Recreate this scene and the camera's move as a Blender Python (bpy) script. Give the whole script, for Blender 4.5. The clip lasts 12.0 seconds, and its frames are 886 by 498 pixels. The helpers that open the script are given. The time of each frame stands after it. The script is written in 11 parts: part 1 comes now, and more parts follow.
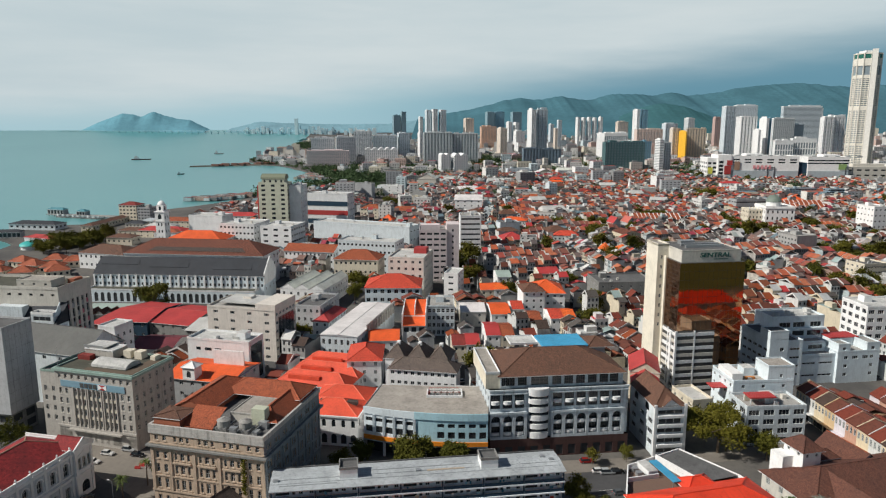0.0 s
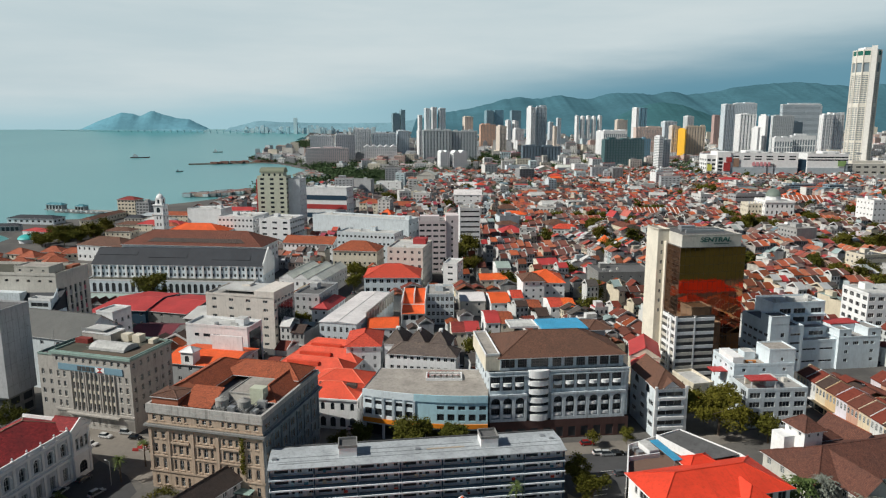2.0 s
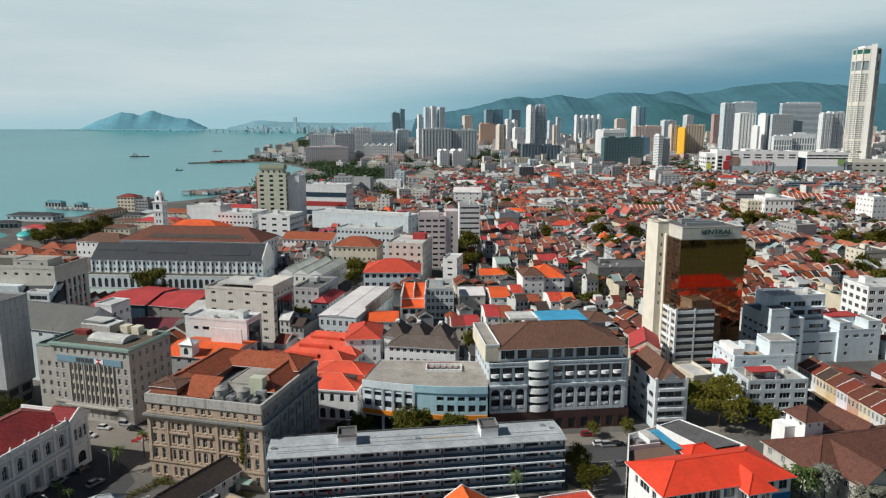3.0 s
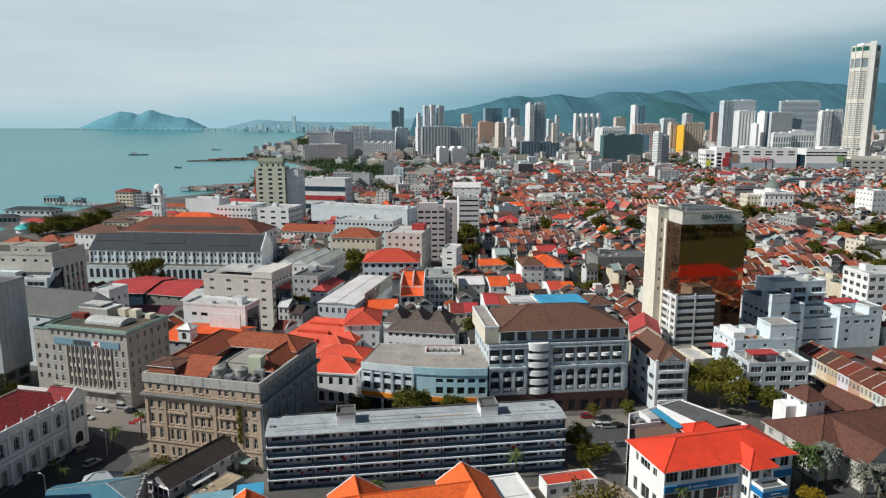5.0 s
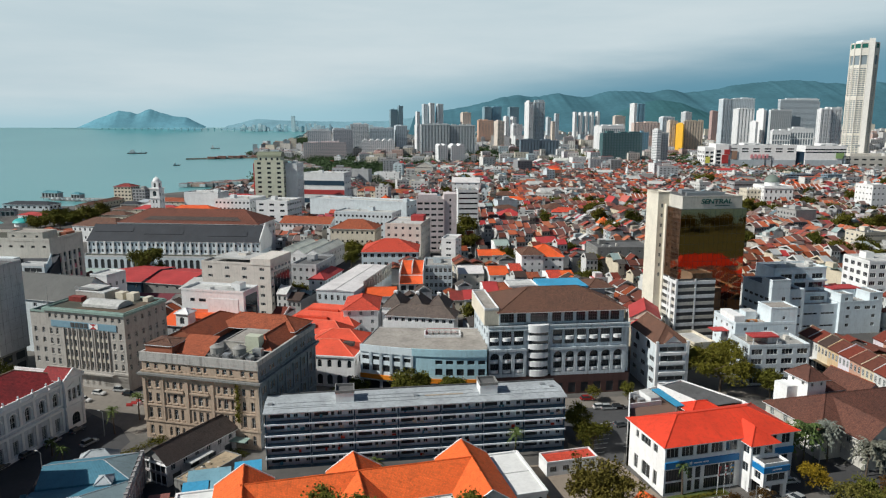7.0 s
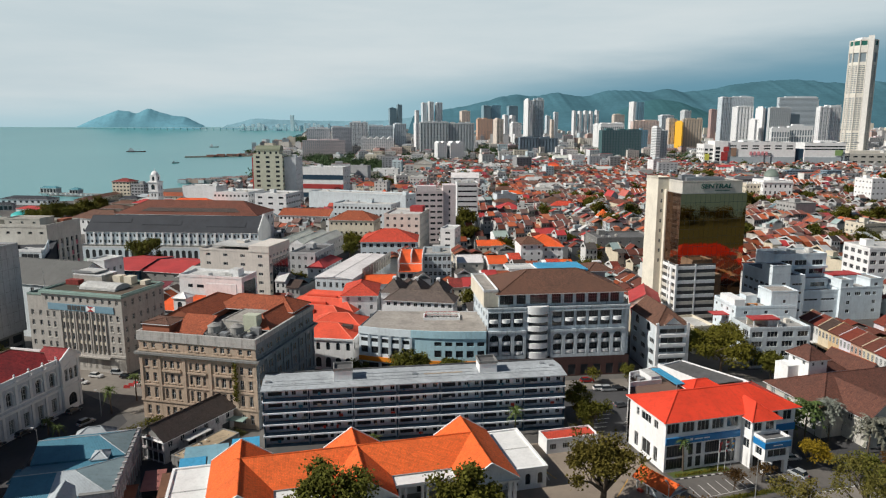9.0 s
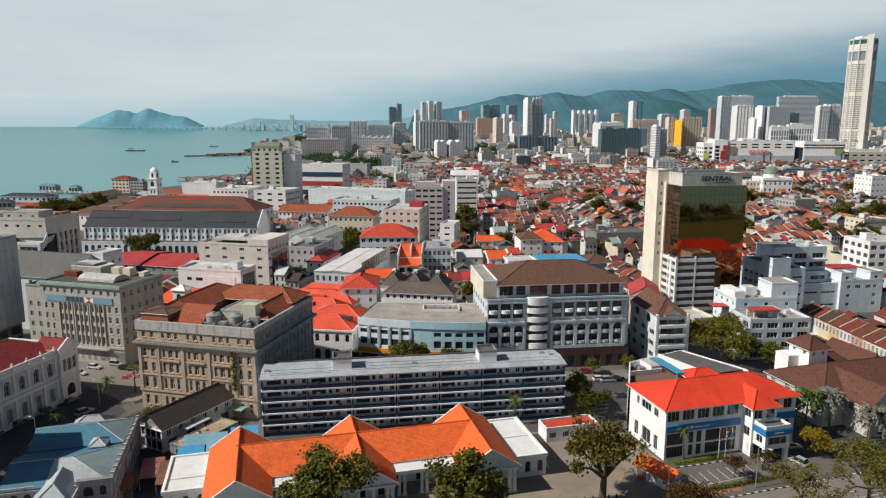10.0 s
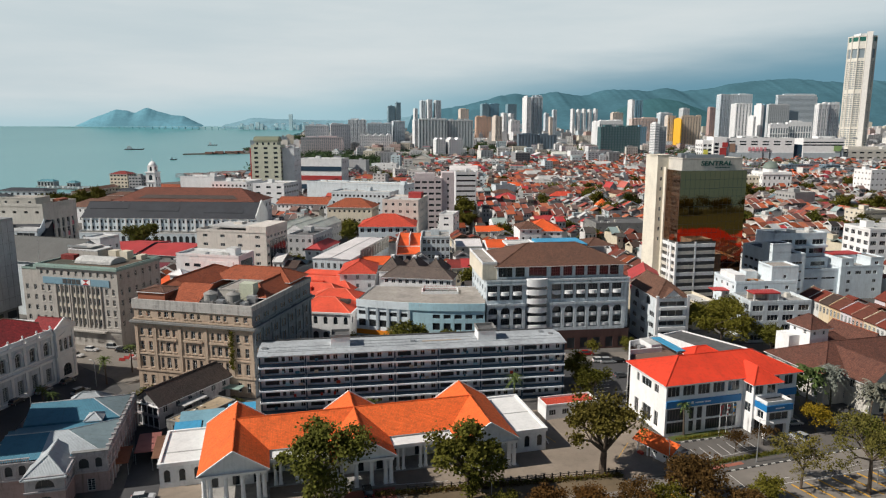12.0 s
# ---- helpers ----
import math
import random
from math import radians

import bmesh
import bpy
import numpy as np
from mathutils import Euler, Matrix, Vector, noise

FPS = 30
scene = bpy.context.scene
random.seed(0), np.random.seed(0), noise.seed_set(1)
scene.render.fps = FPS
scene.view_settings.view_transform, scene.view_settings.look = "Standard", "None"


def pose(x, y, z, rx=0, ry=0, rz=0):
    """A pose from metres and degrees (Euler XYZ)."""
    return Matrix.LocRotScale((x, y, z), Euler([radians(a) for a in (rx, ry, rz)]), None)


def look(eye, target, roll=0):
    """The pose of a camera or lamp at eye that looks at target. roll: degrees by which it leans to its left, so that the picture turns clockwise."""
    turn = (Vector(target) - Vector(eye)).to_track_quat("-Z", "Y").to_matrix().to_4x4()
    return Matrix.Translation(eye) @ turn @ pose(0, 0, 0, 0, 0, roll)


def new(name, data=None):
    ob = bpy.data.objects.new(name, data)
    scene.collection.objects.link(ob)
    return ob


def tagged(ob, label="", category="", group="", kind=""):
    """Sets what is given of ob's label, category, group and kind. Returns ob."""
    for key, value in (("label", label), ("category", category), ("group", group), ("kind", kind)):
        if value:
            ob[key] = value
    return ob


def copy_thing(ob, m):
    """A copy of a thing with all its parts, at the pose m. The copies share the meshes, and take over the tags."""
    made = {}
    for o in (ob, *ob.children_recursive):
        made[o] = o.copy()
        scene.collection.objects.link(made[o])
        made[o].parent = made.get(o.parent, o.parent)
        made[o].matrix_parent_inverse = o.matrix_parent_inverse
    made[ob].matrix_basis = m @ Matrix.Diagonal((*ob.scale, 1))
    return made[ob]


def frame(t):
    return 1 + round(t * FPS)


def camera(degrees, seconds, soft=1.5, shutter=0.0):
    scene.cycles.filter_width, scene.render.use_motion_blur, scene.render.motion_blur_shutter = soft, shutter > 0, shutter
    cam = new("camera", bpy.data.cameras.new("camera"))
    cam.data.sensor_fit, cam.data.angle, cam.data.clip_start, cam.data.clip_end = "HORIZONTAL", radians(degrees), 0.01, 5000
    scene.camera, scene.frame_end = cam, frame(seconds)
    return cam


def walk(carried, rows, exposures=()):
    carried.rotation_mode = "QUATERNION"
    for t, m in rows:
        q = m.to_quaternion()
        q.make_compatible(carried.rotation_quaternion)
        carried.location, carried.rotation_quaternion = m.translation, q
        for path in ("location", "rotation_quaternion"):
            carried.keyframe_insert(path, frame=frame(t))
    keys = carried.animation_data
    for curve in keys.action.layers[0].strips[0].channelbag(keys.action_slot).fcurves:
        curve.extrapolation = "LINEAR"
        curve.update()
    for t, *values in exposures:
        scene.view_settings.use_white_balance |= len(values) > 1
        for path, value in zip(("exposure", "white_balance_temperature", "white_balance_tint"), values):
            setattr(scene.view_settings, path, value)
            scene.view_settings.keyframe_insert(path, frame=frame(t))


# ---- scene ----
# the camera sinks straight down, 36 m in 12 s, over a harbour town
cam = camera(66.14, 12.0, soft=1.2)
EYE, TILT = 105.0, -10.3


def way(t):
    s = t / 12
    e = s * (1 - s)
    return pose(-0.107 * s - 0.77 * e, 0.097 * s - 0.061 * e, EYE - 36.0 * s - 0.257 * e,
                90 + TILT + 0.131 * s - 0.121 * e, 0.036 * s, -0.434 * s)


# the picture turns a little cooler towards the middle of the way, and warmer and brighter after it
walk(cam, [(0.5 * k, way(0.5 * k)) for k in range(25)], [(0, -0.07, 6450, 9.2), (3, -0.06, 6310, 7), (5, -0.05, 6200, 7), (7, -0.05, 6220, 7.3), (9, -0.03, 6440, 10), (12, -0.01, 6540, 11.2)])


# ---- light and sky ----
SUN = Vector((-0.97, -0.25, 0.88)).normalized()
lamp = bpy.data.lights.new("sun", "SUN")
lamp.energy, lamp.angle, lamp.color = 4.9, radians(0.6), (1.0, 0.945, 0.86)
sun = new("sun", lamp)
sun.matrix_world = look((-300, -30, 300), Vector((-300, -30, 300)) - SUN)

world = bpy.data.worlds.new("sky")
scene.world = world
world.use_nodes = True
wn, wl = world.node_tree.nodes, world.node_tree.links
wn.clear()


sky = wn.new("ShaderNodeTexSky")
sky.sky_type, sky.sun_disc = "NISHITA", False
sky.sun_elevation, sky.sun_rotation = math.asin(SUN.z), math.atan2(SUN.x, SUN.y)
sky.air_density, sky.dust_density, sky.ozone_density = 1.2, 1.0, 3.0
coord = wn.new("ShaderNodeTexCoord")
split = wn.new("ShaderNodeSeparateXYZ")
wl.new(coord.outputs["Generated"], split.inputs[0])
squash = wn.new("ShaderNodeMapping")
squash.inputs["Scale"].default_value = (1.3, 1.3, 9.0)
wl.new(coord.outputs["Generated"], squash.inputs[0])
cloud = wn.new("ShaderNodeTexNoise")
cloud.inputs["Scale"].default_value, cloud.inputs["Detail"].default_value, cloud.inputs["Roughness"].default_value = 1.6, 7.0, 0.55
wl.new(squash.outputs[0], cloud.inputs["Vector"])


def wmath(op, a, b=0.0, c=0.0):
    n = wn.new("ShaderNodeMath")
    n.operation = op
    for i, v in enumerate((a, b, c)):
        if isinstance(v, (int, float)):
            n.inputs[i].default_value = v
        else:
            wl.new(v, n.inputs[i])
    return n.outputs[0]


def wmix(fac, a, b):
    n = wn.new("ShaderNodeMix")
    n.data_type = "RGBA"
    wl.new(fac, n.inputs[0])
    for i, v in ((6, a), (7, b)):
        if isinstance(v, tuple):
            n.inputs[i].default_value = (*v, 1)
        else:
            wl.new(v, n.inputs[i])
    return n.outputs[2]


def wramp(value, lo, hi):
    n = wn.new("ShaderNodeMapRange")
    n.interpolation_type = "SMOOTHSTEP"
    wl.new(value, n.inputs[0])
    n.inputs[1].default_value, n.inputs[2].default_value = lo, hi
    return n.outputs[0]


dim = wn.new("ShaderNodeMix")
dim.data_type, dim.blend_type = "RGBA", "MULTIPLY"
dim.inputs[0].default_value = 1.0
dim.inputs[7].default_value = (0.041, 0.041, 0.041, 1)
wl.new(sky.outputs[0], dim.inputs[6])
# a layer of thin cloud over haze ahead, clear sky behind; its lower rim lies over the hills, with clear blue air under it
rim = wmath("ADD", wmath("MULTIPLY", split.outputs["X"], 0.085), 0.055)
rise = wmath("SUBTRACT", wmath("ADD", split.outputs["Z"], wmath("MULTIPLY", cloud.outputs["Fac"], 0.05)), rim)
deck = wramp(rise, -0.01, 0.065)
wisps = wramp(cloud.outputs["Fac"], 0.30, 0.72)
high = wmix(wisps, (0.575, 0.675, 0.71), (0.69, 0.76, 0.775))
low = wmix(wramp(split.outputs["X"], -0.25, 0.35), (0.40, 0.61, 0.68), (0.155, 0.325, 0.42))
veil = wmix(deck, low, high)
ahead = wmath("MAXIMUM", wramp(split.outputs["Y"], -0.25, 0.3), 0.55)
mixed = wmix(wmath("MULTIPLY", wramp(split.outputs["Z"], 0.30, 0.19), ahead), dim.outputs[2], veil)
back = wn.new("ShaderNodeBackground")
wl.new(mixed, back.inputs[0])
back.inputs[1].default_value = 0.95
wout = wn.new("ShaderNodeOutputWorld")
wl.new(back.outputs[0], wout.inputs[0])
scene.view_settings.exposure = 0.0

# ---- materials ----
MATS = {}


class Mat:
    def __init__(self, name, rough=0.8, metal=0.0, spec=0.4):
        self.m = bpy.data.materials.new(name)
        self.m.use_nodes = True
        self.nt = self.m.node_tree
        self.p = self.nt.nodes["Principled BSDF"]
        self.p.inputs["Roughness"].default_value = rough
        self.p.inputs["Metallic"].default_value = metal
        self.p.inputs["Specular IOR Level"].default_value = spec

    def node(self, kind, **kw):
        n = self.nt.nodes.new(kind)
        for k, v in kw.items():
            n.inputs[k.replace("_", " ")].default_value = v
        return n

    def link(self, a, b):
        self.nt.links.new(a, b)

    def coord(self, which="Object", scale=(1, 1, 1)):
        c = self.node("ShaderNodeTexCoord")
        mp = self.node("ShaderNodeMapping")
        mp.inputs["Scale"].default_value = scale
        self.link(c.outputs[which], mp.inputs[0])
        return mp.outputs[0]

    def noise(self, vec, scale, detail=4.0, rough=0.6):
        n = self.node("ShaderNodeTexNoise", Scale=scale, Detail=detail, Roughness=rough)
        self.link(vec, n.inputs["Vector"])
        return n.outputs["Fac"]

    def ramp(self, v, lo, hi, a=0.0, b=1.0):
        n = self.node("ShaderNodeMapRange")
        self.link(v, n.inputs[0])
        for i, x in enumerate((lo, hi, a, b)):
            n.inputs[i + 1].default_value = x
        return n.outputs[0]

    def mix(self, fac, a, b, blend="MIX"):
        n = self.node("ShaderNodeMix")
        n.data_type, n.blend_type = "RGBA", blend
        if isinstance(fac, float):
            n.inputs[0].default_value = fac
        else:
            self.link(fac, n.inputs[0])
        for i, v in ((6, a), (7, b)):
            if isinstance(v, (tuple, list)):
                n.inputs[i].default_value = (*v[:3], 1)
            else:
                self.link(v, n.inputs[i])
        return n.outputs[2]

    def grain(self, col, k=0.3):
        """Fine uneven weathering, about half a metre to two metres across."""
        n1, n2 = self.noise(self.coord(), 1.1, 6.0, 0.75), self.noise(self.coord(scale=(1, 1, 0.5)), 0.5, 4.0, 0.7)
        col = self.mix(self.ramp(n1, 0.5, 0.62, 0.0, k), col, (0.3, 0.3, 0.3), "MULTIPLY")
        return self.mix(self.ramp(n2, 0.5, 0.68, 0.0, k * 0.6), col, (1.45, 1.42, 1.38), "MULTIPLY")

    def bump(self, v, strength=0.3, dist=0.05):
        b = self.node("ShaderNodeBump", Strength=strength, Distance=dist)
        self.link(v, b.inputs["Height"])
        self.link(b.outputs[0], self.p.inputs["Normal"])

    def base(self, c):
        if isinstance(c, tuple):
            self.p.inputs["Base Color"].default_value = (*c, 1)
        else:
            self.link(c, self.p.inputs["Base Color"])
        return self.m


def shade(c, k):
    return tuple(min(1.0, v * k) for v in c)


def plaster(name, c, dirt=0.35, rough=0.85):
    """Painted render: blotches, dark runs of rain, fine grain."""
    if name in MATS:
        return MATS[name]
    a = Mat(name, rough)
    v = a.coord()
    runs = a.noise(a.coord(scale=(1.1, 1.1, 0.09)), 1.3, 5.0)
    blot = a.noise(v, 0.22, 5.0)
    col = a.mix(a.ramp(blot, 0.3, 0.7), shade(c, 0.88), shade(c, 1.06))
    col = a.mix(a.ramp(runs, 0.52, 0.78, 0.0, dirt), col, (c[0] * 0.34, c[1] * 0.34, c[2] * 0.33))
    a.bump(a.noise(v, 9.0), 0.15, 0.03)
    MATS[name] = a.base(a.grain(col, 0.08 + 0.22 * dirt))
    return MATS[name]


def tiles(name, c, age=0.4, pitch=(0.32, 0.36), joint=0.42):
    """Clay tiles in courses, laid in metres up the slope."""
    if name in MATS:
        return MATS[name]
    a = Mat(name, 0.8)
    uv = a.coord("UV")
    b = a.node("ShaderNodeTexBrick", Scale=1.0, Mortar_Size=0.03, Mortar_Smooth=0.4, Brick_Width=pitch[0], Row_Height=pitch[1])
    b.offset = 0.0
    a.link(uv, b.inputs["Vector"])
    b.inputs["Color1"].default_value = (*shade(c, 1.0 + 0.14 * (1.42 - joint)), 1)
    b.inputs["Color2"].default_value = (*shade(c, 0.78 if joint < 0.5 else 0.88), 1)
    b.inputs["Mortar"].default_value = (*shade(c, joint), 1)
    big = a.noise(a.coord("Object"), 0.16, 6.0, 0.65)
    fine = a.noise(a.coord("Object"), 1.4, 4.0)
    col = a.mix(a.ramp(big, 0.42, 0.72, 0.0, age), b.outputs[0], (c[0] * 0.42, c[1] * 0.45 + 0.006, c[2] * 0.5 + 0.006))
    col = a.mix(a.ramp(fine, 0.55, 0.8, 0.0, age * 0.8), col, shade(c, 0.5))
    w = a.node("ShaderNodeTexWave", Scale=1.0 / pitch[0] / 6.2832 * 3.14159)
    w.wave_profile = "SIN"
    a.link(uv, w.inputs["Vector"])
    a.bump(w.outputs["Fac"], 0.5, 0.06)
    MATS[name] = a.base(a.grain(col, 0.15 + 0.7 * age))
    return MATS[name]


def sheet(name, c, rib=0.6, rough=0.62, metal=0.0):
    """Ribbed roofing sheet with faded and rusty patches."""
    if name in MATS:
        return MATS[name]
    a = Mat(name, rough, metal)
    uv = a.coord("UV", (1.0 / rib, 1, 1))
    w = a.node("ShaderNodeTexWave", Scale=0.5)
    a.link(uv, w.inputs["Vector"])
    big = a.noise(a.coord("Object"), 0.12, 5.0)
    run = a.noise(a.coord("UV", (1.2, 0.08, 1)), 1.0, 4.0)
    col = a.mix(a.ramp(big, 0.35, 0.7), shade(c, 1.1), shade(c, 0.8))
    col = a.mix(a.ramp(run, 0.55, 0.8, 0.0, 0.5), col, (c[0] * 0.55 + 0.03, c[1] * 0.5 + 0.015, c[2] * 0.5 + 0.01))
    a.bump(w.outputs["Fac"], 0.35, 0.05)
    MATS[name] = a.base(a.grain(col, 0.22))
    return MATS[name]


def slabtop(name, c):
    """Weathered flat roof: screed with ponding stains."""
    if name in MATS:
        return MATS[name]
    a = Mat(name, 0.9)
    v = a.coord()
    big, mid = a.noise(v, 0.13, 6.0, 0.65), a.noise(v, 0.8, 5.0)
    col = a.mix(a.ramp(big, 0.35, 0.68), shade(c, 1.12), shade(c, 0.7))
    col = a.mix(a.ramp(mid, 0.52, 0.75, 0.0, 0.55), col, shade(c, 0.45))
    a.bump(mid, 0.2, 0.04)
    MATS[name] = a.base(a.grain(col, 0.3))
    return MATS[name]


def plain(name, c, rough=0.5, metal=0.0, spec=0.5):
    if name in MATS:
        return MATS[name]
    a = Mat(name, rough, metal, spec)
    n = a.noise(a.coord(), 2.0, 4.0)
    MATS[name] = a.base(a.mix(a.ramp(n, 0.3, 0.7), shade(c, 0.9), shade(c, 1.08)))
    return MATS[name]


def varied(name, cols, rough=0.85, dirt=0.35):
    """Many walls or roofs in one mesh: each island takes its own colour."""
    if name in MATS:
        return MATS[name]
    a = Mat(name, rough)
    g = a.node("ShaderNodeNewGeometry")
    r = a.node("ShaderNodeValToRGB")
    r.color_ramp.interpolation = "CONSTANT"
    e = r.color_ramp.elements
    for i, c in enumerate(cols):
        q = e[i] if i < 2 else e.new(i / len(cols))
        q.position, q.color = i / len(cols), (*c, 1)
    a.link(g.outputs["Random Per Island"], r.inputs[0])
    big = a.noise(a.coord(), 0.3, 5.0)
    fine = a.noise(a.coord(scale=(1, 1, 0.4)), 1.3, 5.0)
    col = a.mix(a.ramp(big, 0.4, 0.75, 0.0, dirt), r.outputs[0], (0.07, 0.06, 0.055))
    col = a.mix(a.ramp(fine, 0.55, 0.8, 0.0, dirt), col, (0.08, 0.06, 0.05))
    a.bump(fine, 0.2, 0.05)
    MATS[name] = a.base(a.grain(col, 0.35))
    return MATS[name]


WHITE = plaster("white_render", (0.78, 0.79, 0.79), 0.3)
CLEAN = plaster("fresh_white_paint", (0.84, 0.84, 0.83), 0.12)
COOL = plaster("cool_white_render", (0.62, 0.68, 0.71), 0.6)
CREAM = plaster("cream_render", (0.68, 0.62, 0.50), 0.3)
BANKW = plaster("grey_stone_render", (0.43, 0.405, 0.37), 0.6)
BONE = plaster("bone_render", (0.60, 0.57, 0.51), 0.4)
STONE = plaster("sandstone", (0.47, 0.365, 0.275), 0.75)
ICEW = plaster("bluish_white_paint", (0.70, 0.78, 0.82), 0.25)
GREYW = plaster("grey_render", (0.38, 0.39, 0.40), 0.45)
PALEB = plaster("pale_blue_render", (0.45, 0.68, 0.76), 0.3)
PINKW = plaster("pinkish_render", (0.68, 0.60, 0.60), 0.3)
MAROON = plaster("maroon_cladding", (0.085, 0.045, 0.04), 0.3)
SOOT = plaster("sooty_concrete", (0.24, 0.24, 0.23), 0.7)
GLASS = plain("window_glass", (0.022, 0.028, 0.034), 0.12, 0.0, 0.6)
# near-black fill that stands in for the shade inside openings
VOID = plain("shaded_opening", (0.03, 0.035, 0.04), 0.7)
FRAME = plain("window_frame_paint", (0.55, 0.56, 0.55), 0.5)
DARKF = plain("dark_window_frame", (0.07, 0.07, 0.07), 0.5)
SHUT = plain("louvred_shutter", (0.10, 0.12, 0.12), 0.7)
a = Mat("bronze_mirror_glass", 0.03, 1.0)
a.bump(a.noise(a.coord(), 0.55, 3.0), 0.06, 0.12)
BRONZE = a.base((0.33, 0.19, 0.115))
ORANGE = tiles("orange_clay_tiles", (0.86, 0.15, 0.027), 0.24, joint=0.68)
REDT = tiles("red_clay_tiles", (0.67, 0.08, 0.042), 0.25)
MARKT = sheet("vermilion_ribbed_sheet", (0.68, 0.085, 0.04), 0.35)
SALMON = plain("salmon_ridge_capping", (0.72, 0.17, 0.10), 0.7)
SCARLET = sheet("scarlet_roofing", (0.70, 0.055, 0.022), 0.4)
CUSTR = tiles("dull_brown_red_tiles", (0.20, 0.068, 0.042), 0.45)
RUST = tiles("old_red_tiles", (0.40, 0.10, 0.042), 0.45)
MAHOG = tiles("dark_red_tiles", (0.30, 0.045, 0.036), 0.5)
BROWN = tiles("brown_tiles", (0.175, 0.085, 0.055), 0.5)
HALLB = tiles("red_brown_tiles", (0.155, 0.062, 0.042), 0.5)
UMBER = tiles("dark_brown_tiles", (0.095, 0.07, 0.06), 0.5)
SLATE = sheet("dark_grey_roofing", (0.036, 0.041, 0.05), 0.5, 0.8)
ZINC = sheet("pale_grey_sheet", (0.50, 0.50, 0.48), 0.5)
BLUES = sheet("faded_blue_sheet", (0.065, 0.20, 0.275), 0.5)
AZURE = sheet("bright_blue_sheet", (0.06, 0.33, 0.55), 0.4)
CRIMSON = sheet("crimson_sheet", (0.44, 0.05, 0.048), 0.5)
SCREED = slabtop("flat_roof_screed", (0.35, 0.34, 0.32))
WARMR = slabtop("pale_warm_roof", (0.36, 0.33, 0.295))
DARKR = slabtop("dark_flat_roof", (0.13, 0.13, 0.13))
LIGHTR = slabtop("light_flat_roof", (0.54, 0.54, 0.52))
WHITER = plaster("whitewashed_flat_roof", (0.74, 0.74, 0.72), 0.2)
UMBERR = slabtop("mossy_flat_roof", (0.085, 0.085, 0.065))
BLUEP = plain("blue_paint", (0.015, 0.19, 0.46), 0.5)
ORANGEP = plain("orange_fascia_paint", (0.80, 0.26, 0.02), 0.5)
TEALP = plaster("weathered_copper_trim", (0.26, 0.36, 0.32), 0.5)
STEEL = plain("galvanised_steel", (0.45, 0.46, 0.47), 0.4, 0.6)


